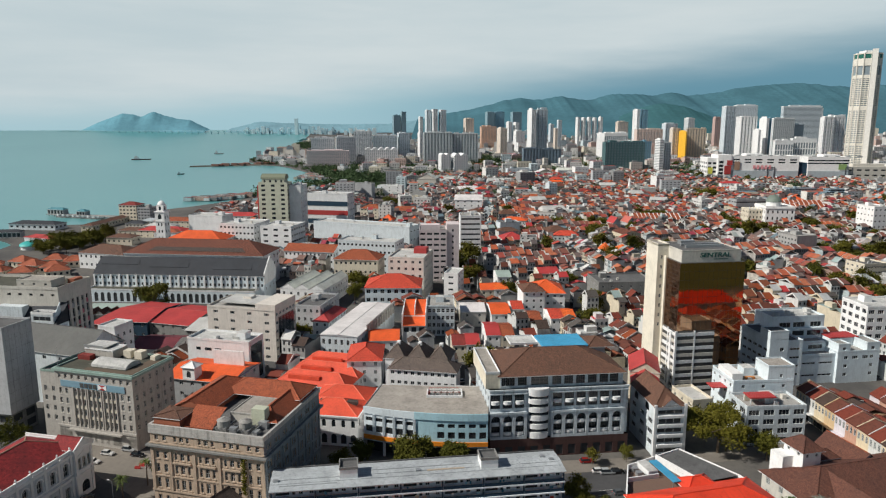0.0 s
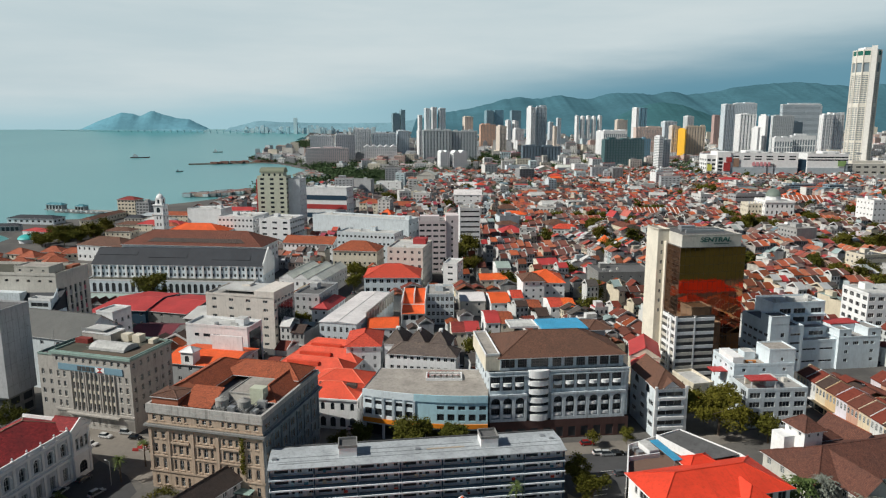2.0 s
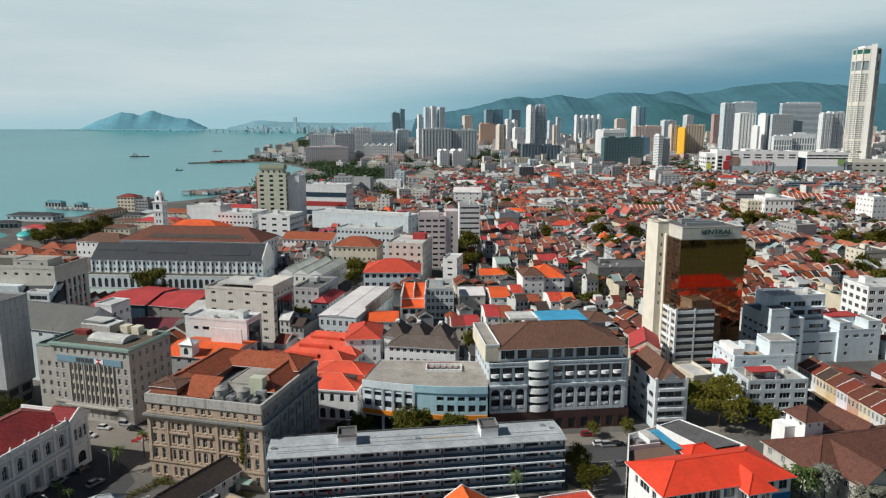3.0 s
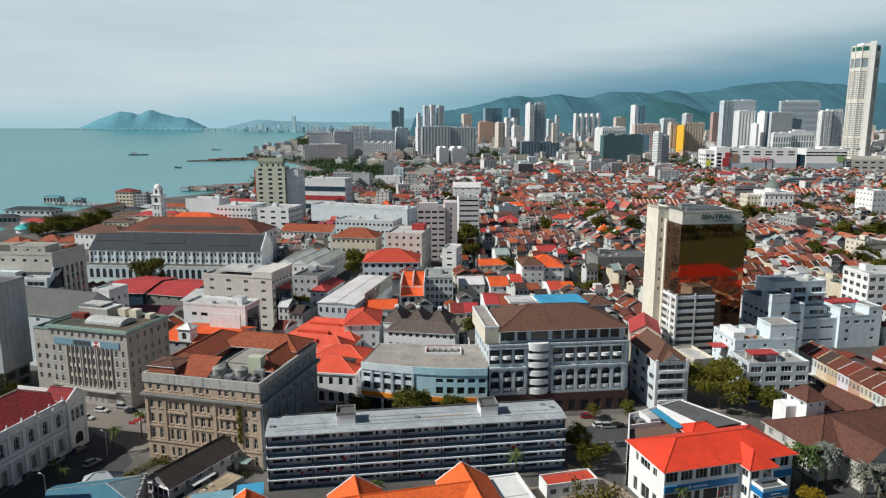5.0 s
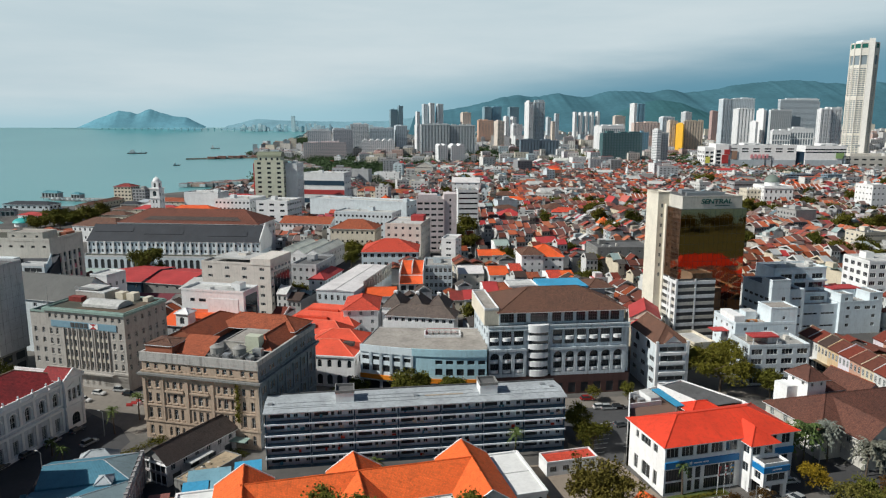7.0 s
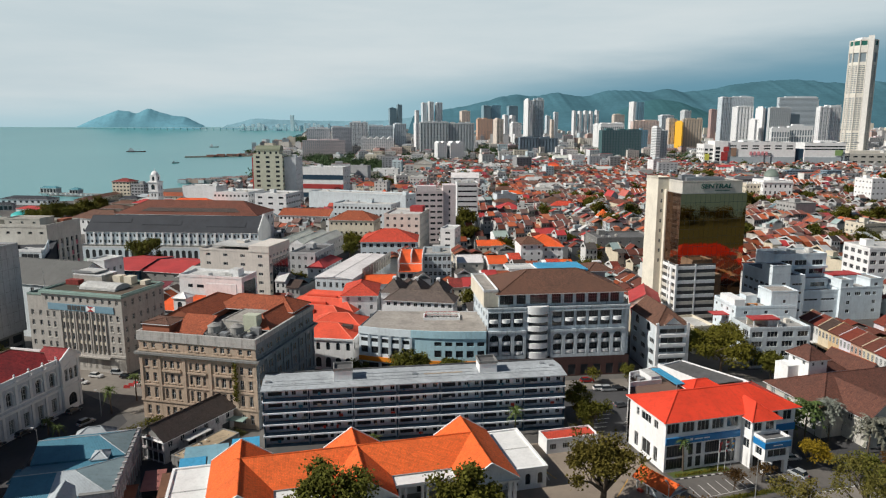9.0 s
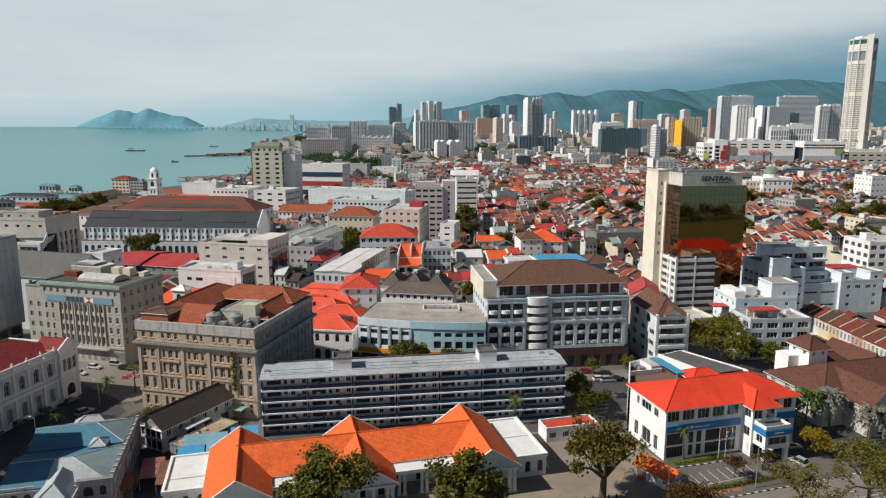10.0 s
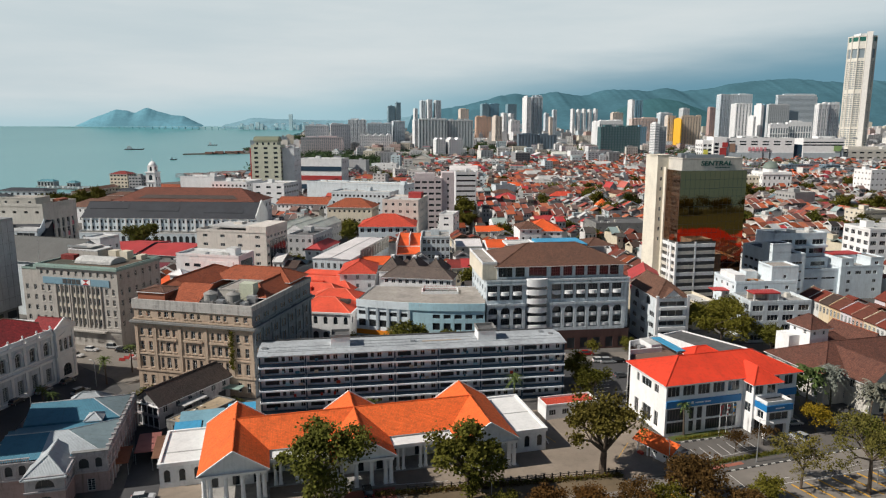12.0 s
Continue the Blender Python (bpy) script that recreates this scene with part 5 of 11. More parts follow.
    t.pitched(-2.2, 13.0, 0.8, 18.5, 6.0, 0.8, BLUES, 0.1, "y", (True, True))
    t.block(-2.1, 13.1, 0, 18.4, 0, 6.0, AGEDW, name="lean_to_wall")
    t.pitched(5.5, 30.5, 14.0, 36.0, 6.0, 2.0, PATCH, 0.2, "x", (True, True))
    t.block(5.8, 29.5, 13.7, 35.7, 0, 6.0, AGEDW, name="rear_wall")


PINKISH = plaster("stained_pinkish_stucco", (0.36, 0.27, 0.25), 0.8)
BLUEG = sheet("faded_blue_grey_sheet", (0.21, 0.28, 0.30), 0.5)
AGEDW = plaster("mildewed_stucco", (0.43, 0.405, 0.41), 1.0)
PATCH = sheet("weathered_zinc_sheet", (0.40, 0.44, 0.46), 0.4, 0.5)


SANDY = slabtop("sandy_rubble_roof", (0.42, 0.33, 0.22))


def back_lane_houses():
    t = Thing("lane_house", "narrow house with dark tiled gable roof and white walls", "house", -67.5, 150.0, -28.0)
    claim(-67.5, 150, -28, 9, 22)
    t.block(-4.5, 0, 3.5, 22, 0, 6.2, AGEDW, [(0.6, 7.4, 0.3, 2.7, False, "void"), (0.8, 7.2, 3.2, 5.8, False, "void")], grid(22, 6, 1.3, (3.6,), 1.6) + grid(22, 4, 2.6, (0.4,), 2.2, style="void"))
    t.pitched(-4.5, 0, 3.5, 22, 6.2, 2.9, UMBER, 0.7, "y", (False, False), SOOT)
    for k in range(5):
        t.boxes("post", WHITE, (-4.3 + 1.85 * k, -0.15, 0, -4.1 + 1.85 * k, 0.0, 6.2))
    t.boxes("gallery_band", AGEDW, (-4.6, -0.25, 2.7, 3.6, 0.0, 3.2))
    t.boxes("awning", LIGHTR, (3.8, 5, 4.3, 6.2, 12, 4.45))
    t.boxes("awning_bracket", STEEL, (3.5, 5.2, 3.9, 5.9, 5.3, 4.3), (3.5, 11.7, 3.9, 5.9, 11.8, 4.3))
    s = Thing("lane_shed", "low dark yard shed with rubble-strewn sandy roof", "shed", -62.0, 146.0, -28.0)
    claim(-62, 146, -28, 7, 18)
    s.block(0, 0, 5.5, 16, 0, 3.4, SOOT, grid(5.5, 1, 1.4, (1.0,), 1.6, style="void"), grid(16, 4, 1.4, (1.0,), 1.5, style="void"))
    s.flat(0, 0, 5.5, 16, 3.4, SANDY, SOOT, 0.2)
    rg = random.Random(4)
    for k in range(26):
        x_, y_, a_ = rg.uniform(0.4, 4.6), rg.uniform(0.6, 14.8), rg.uniform(0.2, 0.9)
        s.boxes("rubble", rg.choice((SANDY, BONE, SOOT, UMBERR)), (x_, y_, 3.4, x_ + a_, y_ + a_ * 0.7, 3.4 + a_ * 0.35))
    PALEAZ = sheet("pale_blue_sheet", (0.20, 0.38, 0.46), 0.4)
    u = Thing("yard_shelter", "open yard shelter with blue and pale sheet roof", "shelter", -56.5, 138.0, 14.0)
    claim(-56.5, 138, 14, 17, 10)
    for x, y, z, w, m in ((-0.8, 0, 4.0, 5.6, AZURE), (0, 4.2, 4.6, 9.5, PALEAZ), (10.2, 5.2, 5.0, 6.2, AZURE), (5.1, 0.6, 3.9, 5.5, PALEAZ)):
        g = G()
        g.slope([(x, y, z), (x + w, y, z), (x + w, y + 4.1, z + 0.8), (x, y + 4.1, z + 0.8)])
        g.box(x, y, z - 0.12, x + w, y + 0.1, z - 0.02)
        g.ob("roof", m, u.root)
    for x in (0.2, 5, 10, 14.8):
        for y in (0.2, 8.2):
            u.boxes("post", STEEL, (x - 0.1, y - 0.1, 0, x + 0.1, y + 0.1, 3.6 if y < 1 else 5.0))


def lane_clutter():
    for k, (x, y, w, d, m, words) in enumerate(((-66.5, 126.5, 4.2, 6.0, "TERRA", "low terracotta sheet awning in the lane"), (-63.0, 131.5, 4.5, 7.5, "PINK", "faded pink sheet awning in the lane"), (-58.5, 129.0, 4.0, 9.0, "RUST", "brown sheet lean-to in the lane"))):
        t = Thing("lane_awning", words, "awning", x, y, 14, "awnings in the lane")
        g = G()
        g.slope([(0, 0, 2.7), (w, 0, 2.7), (w, d, 3.5), (0, d, 3.5)])
        g.face([(0, 0, 2.62), (0, d, 3.42), (w, d, 3.42), (w, 0, 2.62)])
        g.box(0, 0, 2.58, w, 0.06, 2.7)
        g.ob("roof", {"TERRA": sheet("terracotta_sheet", (0.32, 0.11, 0.05), 0.3), "PINK": sheet("faded_pink_sheet", (0.34, 0.13, 0.11), 0.3), "RUST": sheet("rusty_brown_sheet", (0.17, 0.085, 0.05), 0.3)}[m], t.root)
        for px_, py_ in ((0.15, 0.15), (w - 0.15, 0.15), (0.15, d - 0.15), (w - 0.15, d - 0.15)):
            t.boxes("post", STEEL, (px_ - 0.05, py_ - 0.05, 0, px_ + 0.05, py_ + 0.05, 2.7 + 0.8 * py_ / d - 0.08))
    # out of view: added to cast the shade on the old house's roof
    t = Thing("neighbouring_office", "plain grey block, unseen, added to shade the old house", "office", -122.0, 113.0, 8)
    t.block(0, 0, 29, 18, 0, 25.5, BONE, grid(29, 8, 1.6, (2, 6, 10, 14, 18, 22), 1.6), (), (), top=True)


def guard_house():
    t = Thing("guard_house", "small white gatehouse with orange tiled gable roof", "gatehouse", 42.6, 137.2, -58.0, fine=True)
    claim(42.6, 137.2, -58, 10, 6)
    t.block(3.4, 0.6, 8.6, 4.2, 0, 2.9, CLEAN, grid(5.2, 2, 1.2, (1.1,), 1.2), grid(3.6, 1, 1.2, (1.1,), 1.2), ())
    for x, y in ((0.3, 0.3), (0.3, 4.4), (3.0, 0.3), (3.0, 4.4)):
        t.boxes("post", CLEAN, (x - 0.15, y - 0.15, 0, x + 0.15, y + 0.15, 2.9))
    t.pitched(-0.2, 0, 9.0, 4.8, 2.9, 1.5, ORANGE, 0.5, "x", (False, False), CLEAN)
    t.boxes("planter", REDT, (1.0, -0.6, 0, 2.2, 0.2, 0.5))
    s = Thing("store_room", "low white store with flat roof and red tile panel", "outbuilding", 25.6, 152.8, 14.0, fine=True)
    claim(25.6, 152.8, 14, 15, 6)
    s.block(0, 0, 13.5, 5.2, 0, 3.3, CLEAN, grid(13.5, 4, 1.7, (1.0,), 1.4, style="wide"))
    s.flat(0, 0, 13.5, 5.2, 3.3, REDT, CLEAN, 0.45)


assembly_hall(), gallery_flats(), red_roofed_office(), stone_offices(), bank_offices(), merchant_house()
blue_roofed_house(), back_lane_houses(), lane_clutter(), guard_house()


# ---- the next streets ----
ARCW = plaster("streaked_white_render", (0.55, 0.61, 0.645), 0.95)


def arcaded_offices():
    t = Thing("arcaded_office_block", "stained white arcaded block with round bay and brown hipped roof", "office building", 14.9, 202.0, 6.5)
    claim(14.9, 202, 6.5, 46, 30)
    W = 45.5
    x0, x1 = 12.4, 19.2
    left = [(s, s + 2.9, 7.4, 14.3, True, "none") for s in (0.4, 4.3, 8.2)]
    right = [(s, s + 2.9, 7.4, 14.3, True, "none") for s in (20.6, 24.5, 28.4, 32.3, 36.2, 40.1)]
    t.block(0, 0, W, 28, 0, 6.4, MAROON, grid(W, 11, 2.4, (0.4,), 3.4, style="void"), (), (), name="podium")
    g = G()
    for a_, b_, hs in ((0, x0 - 0.5, left), (x1 + 0.6, W - 1.4, right)):
        g.wall((a_, 0), (1, 0), (0, -1), b_ - a_, 6.4, 15.3, [(h[0] - a_, h[1] - a_, *h[2:]) for h in hs], 0.8)
        g.face([(a_, 0, 15.3), (b_, 0, 15.3), (b_, 1.6, 15.3), (a_, 1.6, 15.3)])
        g.box(a_ - 0.15, -0.2, 14.8, b_ + 0.15, 0, 15.5)
    g.ob("arcade_wall", ARCW, t.root)
    inner = []
    for s in [h[0] for h in left + right]:
        for z in (7.6, 11.0):
            inner.append((s - 0.1, s + 3.0, z - 0.1, z + 2.8, False, "strip"))
            g = G()
            k = 8
            arc = [(s + 1.45 - 1.3 * math.cos(math.pi * i / k), 0.75 - 0.75 * math.sin(math.pi * i / k)) for i in range(k + 1)]
            for (a_, b_), (c_, d_) in zip(arc, arc[1:]):
                g.face([(a_, b_, z + 0.1), (c_, d_, z + 0.1), (c_, d_, z + 1.0), (a_, b_, z + 1.0)])
            g.face([(p, q, z + 1.0) for p, q in arc])
            g.ob("round_balcony", WHITE, t.root)
    up = []
    for s in (0.4, 4.3, 8.2, 20.6, 24.5, 28.4, 32.3, 36.2, 40.1):
        up.append((s - 0.1, s + 3.0, 16.3, 20.9, False, "strip"))
        g = G()
        k = 8
        arc = [(s + 1.45 - 1.35 * math.cos(math.pi * i / k), 1.2 - 1.0 * math.sin(math.pi * i / k)) for i in range(k + 1)]
        for (a_, b_), (c_, d_) in zip(arc, arc[1:]):
            g.face([(a_, b_, 17.9), (c_, d_, 17.9), (c_, d_, 19.0), (a_, b_, 19.0)])
        g.face([(p, q, 19.0) for p, q in arc])
        g.face([(p, q, 17.9) for p, q in reversed(arc)])
        g.ob("round_balcony", WHITE, t.root)
    side = grid(26.8, 6, 2.0, (8, 11.4, 14.8, 18.2), 1.8)
    t.block(0, 1.2, W, 28, 6.4, 22.5, ARCW, inner + up, side, side, depth=0.4)
    t.boxes("ledge", ARCW, (-0.2, 0.7, 22.2, W + 0.2, 1.2, 22.7), (0, 0.6, 21.2, W, 1.2, 21.5))
    att = [(s, s + 2.9, 23.3, 26.4, False, "grid") for s in (0.9, 4.8, 8.7, 20.0, 23.9, 27.8, 31.7, 35.6, 39.0)] + [(13.0, 18.6, 23.3, 26.4, True, "grid")]
    att = [h if not h[4] else (13.0, 18.6, 23.3, 26.4, False, "grid") for h in att]
    t.block(3.6, 2.6, W - 1.5, 27, 22.5, 27.0, ARCW, [(h[0] - 3.0 if h[0] > 3 else 0.4, h[1] - 3.0 if h[0] > 3 else 3.0, *h[2:]) for h in att if h[1] < 42], side[:6], ())
    t.pitched(3.6, 2.6, W - 1.5, 27, 27.0, 4.8, BROWN, 0.9, "x", (True, True))
    # the round stair bay
    cx, r = (x0 + x1) / 2, (x1 - x0) / 2
    k = 12
    arc = [(cx - r * math.cos(math.pi * i / k), 1.2 - 1.9 * math.sin(math.pi * i / k)) for i in range(k + 1)]
    for z0, z1 in ((6.4, 8.4), (9.6, 11.2), (12.4, 14.0), (15.2, 16.8), (18.0, 19.6), (20.6, 23.0)):
        g = G()
        for (a_, b_), (c_, d_) in zip(arc, arc[1:]):
            g.face([(a_, b_, z0), (c_, d_, z0), (c_, d_, z1), (a_, b_, z1)])
        g.face([(p, q, z1) for p, q in arc])
        g.face([(p, q, z0) for p, q in reversed(arc)])
        g.weld()
        g.ob("balcony_tier", WHITE, t.root)
    t.boxes("bay_glazing", GLASS, (x0 + 0.4, 0.3, 6.5, x1 - 0.4, 1.15, 22.8))
    t.block(-1.0, 3, 3.6, 28, 22.5, 27.5, CREAM, (), (), (), name="side_wing")
    t.flat(-1.0, 3, 3.6, 28, 27.5, WARMR, WHITE, 0.6)
    t.block(22, 20, 44, 34, 20, 29.5, GREYW, name="rear_wing")
    t.flat(12, 27, 22, 36, 29.0, LIGHTR, WHITE, 0.4)
    t.boxes("rear_roof", AZURE, (22, 20, 29.5, 38, 33, 30.2))
    t.pitched(38, 20, 47, 32, 29.5, 1.8, BROWN, 0.4, "x", (True, True))


def curved_bank():
    t = Thing("curved_office_building", "curved pale blue office with flat roof and orange fascia", "office building", -25.5, 206.0, 0.0)
    claim(-25.5, 206, -9, 40, 30)
    # front on an arc from the seaward corner to the arcaded block
    pts = []
    for i in range(13):
        f = i / 12
        pts.append(Vector((39.6 * f, -6.2 * f - 9.0 * f * (1 - f) * (1 if f > 0 else 1), 0)))
    H = 15.8
    for i in range(12):
        p, q = pts[i], pts[i + 1]
        u = (q - p).normalized()
        n = Vector((u.y, -u.x, 0))
        L = (q - p).length
        hs = [] if i in (5, 6) else [(0.62, L - 0.5, 11.6, 12.9, False, "strip"), (0.62, L - 0.5, 8.0, 10.2, False, "strip")]
        g = G()
        g.wall(p, u, n, L, 4.9, H - 1.6, [(h[0], h[1], h[2], h[3], False) for h in hs], 0.3, 0, 0)
        a_, b_ = p + n * 0.35, q + n * 0.35
        for z0, z1, m in ((5.5, 6.9, 1), (H - 1.7, H + 0.6, 0)):
            g.face([(a_.x, a_.y, z0), (b_.x, b_.y, z0), (b_.x, b_.y, z1), (a_.x, a_.y, z1)], m)
            g.face([(a_.x, a_.y, z1), (b_.x, b_.y, z1), (q.x, q.y, z1), (p.x, p.y, z1)], m)
            g.face([(p.x, p.y, z0), (q.x, q.y, z0), (b_.x, b_.y, z0), (a_.x, a_.y, z0)], m)
        g.ob("wall_bay", [PALEB if i > 4 else ICEW, ORANGEP], t.root)
        t.windows(p, u, n, hs, 0.3)
        if 0 < i < 6:
            t.boxes("pier", ICEW, (p.x - 0.4, p.y - 0.42, 7.3, p.x + 0.35, p.y + 0.15, H - 1.8))
        if i % 2 == 0:
            g = G()
            g.rod((p.x, p.y + 0.6, 0), (p.x, p.y + 0.6, 5.4), 0.45, 0.45, 8)
            g.ob("column", WHITE, t.root)
    g = G()
    k = [(p.x, p.y, H) for p in pts]
    g.face(k + [(41.5, 17.5, H), (4, 19.5, H)])
    g.ob("roof", WARMR, t.root)
    g = G()
    g.wall((4, 19.5), (-0.201, -0.98), (-0.98, 0.201), 19.9, 0, H + 0.3)
    g.wall((41.5, 17.5), (-0.998, 0.053), (0.053, 0.998), 37.55, 0, H + 0.3)
    g.face([(0, 1, 4.9), (39.6, -5, 4.9), (39.6, 4, 4.9), (4, 6, 4.9)])
    g.ob("wall", WHITE, t.root)
    # dark sheet in place of the shade behind the ground-floor columns
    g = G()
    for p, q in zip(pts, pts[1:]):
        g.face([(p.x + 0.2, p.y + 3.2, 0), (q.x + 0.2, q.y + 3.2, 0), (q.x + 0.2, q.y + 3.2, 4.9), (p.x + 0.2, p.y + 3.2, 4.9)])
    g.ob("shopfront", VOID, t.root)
    t.boxes("roof_light_kerb", WHITE, (20, 8, H, 32, 8.4, H + 0.8), (20, 13.5, H, 32, 13.9, H + 0.8), (20, 8.4, H, 20.4, 13.5, H + 0.8), (31.6, 8.4, H, 32, 13.5, H + 0.8))
    t.boxes("unit_frame", CRIMSON, (20.8, 9.0, H + 1.5, 31.2, 9.1, H + 1.6), (20.8, 12.8, H + 1.5, 31.2, 12.9, H + 1.6), (20.8, 9.1, H + 0.1, 20.9, 12.8, H + 1.6))
    t.boxes("air_conditioner", LIGHTR, *[(21.2 + 2.0 * i, 9.3 + 2.0 * j, H, 22.6 + 2.0 * i, 10.7 + 2.0 * j, H + 1.3) for i in range(5) for j in range(2)])


def glass_tower():
    t = Thing("office_tower", "bronze mirror glass tower on a white parking podium, cream core", "office tower", 91.6, 257.1, 8.0)
    claim(91.6, 257.1, 8, 30, 26)
    W, D, Z = 27.0, 22.0, 52.6
    # bronze curtain wall, pane by pane
    def curtain(o, u, n, L, z0, z1, cols, rows_, label):
        for i in range(cols):
            for j in range(rows_):
                a_, b_ = L * i / cols + 0.04, L * (i + 1) / cols - 0.04
                c_, d_ = z0 + (z1 - z0) * j / rows_ + 0.05, z0 + (z1 - z0) * (j + 1) / rows_ - 0.05
                tilt = 0.012 * noise.noise((i * 1.7, j * 2.3, L))
                g = G()
                g.face([(o[0] + u[0] * s + n[0] * d, o[1] + u[1] * s + n[1] * d, z) for s, z, d in ((a_, c_, 0.02), (b_, c_, 0.02 + tilt), (b_, d_, 0.02 + tilt), (a_, d_, 0.02))])
                g.ob("pane", BRONZE, t.root)
    t.block(0, 0, W, D, 0, Z, DARKF, name="frame", top=True)
    curtain((0, 0), (1, 0), (0, -1), 16.0, 25.4, Z, 8, 8, "front")
    curtain((16.0, 0), (1, 0), (0, -1), W - 16.0, 0.5, Z, 6, 16, "front")
    g = G()
    for k in range(13):
        y = 0.05 + 12.6 * k / 12
        g.box(-0.12, y - 0.04, 25.4, 0.0, y + 0.04, Z)
    for k in range(17):
        z = 25.4 + (Z - 25.4) * k / 16
        g.box(-0.1, 0, z - 0.05, 0.0, 12.6, z + 0.05, 0, True)
    g.ob("mullion", plain("bronze_mullion", (0.17, 0.11, 0.075), 0.4, 0.5), t.root)
    curtain((0, 12.6), (0, -1), (-1, 0), 12.6, 25.4, Z, 6, 8, "side")
    # parking decks
    for f in range(9):
        z = f * 2.8
        t.boxes("deck_parapet", BONE if f % 2 else WHITE, (-0.35, -0.35, z + 0.9, 15.9, 0, z + 2.2), (-0.35, 0, z + 0.9, 0, 12.6, z + 2.2))
    t.boxes("deck_pier", WHITE, (-0.5, -0.5, 0, 0.3, 0.3, 25.4), (7.4, -0.42, 0, 8.0, -0.05, 25.4), (-0.45, 6, 0, -0.05, 6.6, 25.4), (-0.6, 3, 0, -0.05, 4.6, 24.5))
    # stair core
    t.block(-3.4, 12.6, 1.5, D + 1, 0, 58.0, CREAMC, [(1.4, 2.2, z, z + 1.5, False, "plain") for z in range(24, 56, 4)], (), (), name="stair_core")
    t.flat(-3.4, 12.6, 1.5, D + 1, 57.6, WARMR, CREAMC, 0.6)
    t.boxes("core_fin", CREAMC, (-0.6, 11.0, 0, 0.0, 12.6, 53.4))
    # penthouse with the sign
    t.block(1.2, 1.6, W - 1.2, D, Z, 57.0, BONE, name="penthouse")
    t.flat(1.2, 1.6, W - 1.2, D, 57.0, DARKR, BONE, 0.4)
    t.boxes("roof_plant", STEEL, (6, 8, 57.0, 22, 9, 58.2), (6, 12, 57, 22, 13, 58.2), (8, 16, 57, 14, 19, 58.6))
    c = bpy.data.curves.new("sign_lettering", "FONT")
    c.body, c.size, c.extrude, c.shear, c.offset = "SENTRAL", 2.5, 0.08, 0.12, 0.06
    c.align_x = "CENTER"
    o = new("sign_lettering", c)
    o.data.materials.append(plain("dark_green_letters", (0.012, 0.085, 0.07)))
    o.parent = t.root
    o.matrix_basis = pose(15.0, 1.45, 54.5, 90, 0, 0) @ Matrix.Diagonal((1.25, 1, 1, 1))
    t.boxes("sign_bar", plain("dark_green_letters", (0.012, 0.085, 0.07)), (14.5, 1.5, 53.5, 20.5, 1.6, 53.8))


CREAMC = plaster("sunlit_cream_render", (0.74, 0.69, 0.58), 0.22)


def block_building(label, x, y, yaw, W, D, H, floors, nx, ny, mat=WHITE, roof="flat", top=None, win=(1.6, 1.4), style="plain", rise=3.0, name="building", base=None, par=None, category="building", left=True, right=True, axis="x", hip=(True, True), group="", over=0.6):
    t = Thing(name, label, category, x, y, yaw, group)
    claim(x, y, yaw, W, D)
    fh = H / floors
    zs = [f * fh + (fh - win[1]) * 0.55 for f in range(floors)]
    sd = grid(D, ny, win[0], zs, win[1], style=style) if ny else ()
    t.block(0, 0, W, D, 0, H, mat, grid(W, nx, win[0], zs, win[1], style=style) if nx else (), sd if right else (), sd if left else ())
    if roof == "flat":
        t.flat(0, 0, W, D, H, top or SCREED, par or mat, 0.9)
        rng = random.Random(int(x * 7 + y * 3))
        if W > 9 and D > 9:
            a_, b_ = rng.uniform(1.5, W - 6), rng.uniform(D * 0.3, D - 6)
            t.boxes("stair_head", mat, (a_, b_, H, a_ + 4, b_ + 4.5, H + 2.9), top=LIGHTR)
            for _ in range(3):
                a_, b_ = rng.uniform(1, W - 3), rng.uniform(1, D - 3)
                t.boxes("roof_box", rng.choice((STEEL, LIGHTR, BONE)), (a_, b_, H, a_ + rng.uniform(0.8, 2), b_ + rng.uniform(0.8, 2), H + rng.uniform(0.7, 1.6)))
    else:
        t.pitched(0, 0, W, D, H, rise, top or REDT, over, axis, hip, mat)
    return t


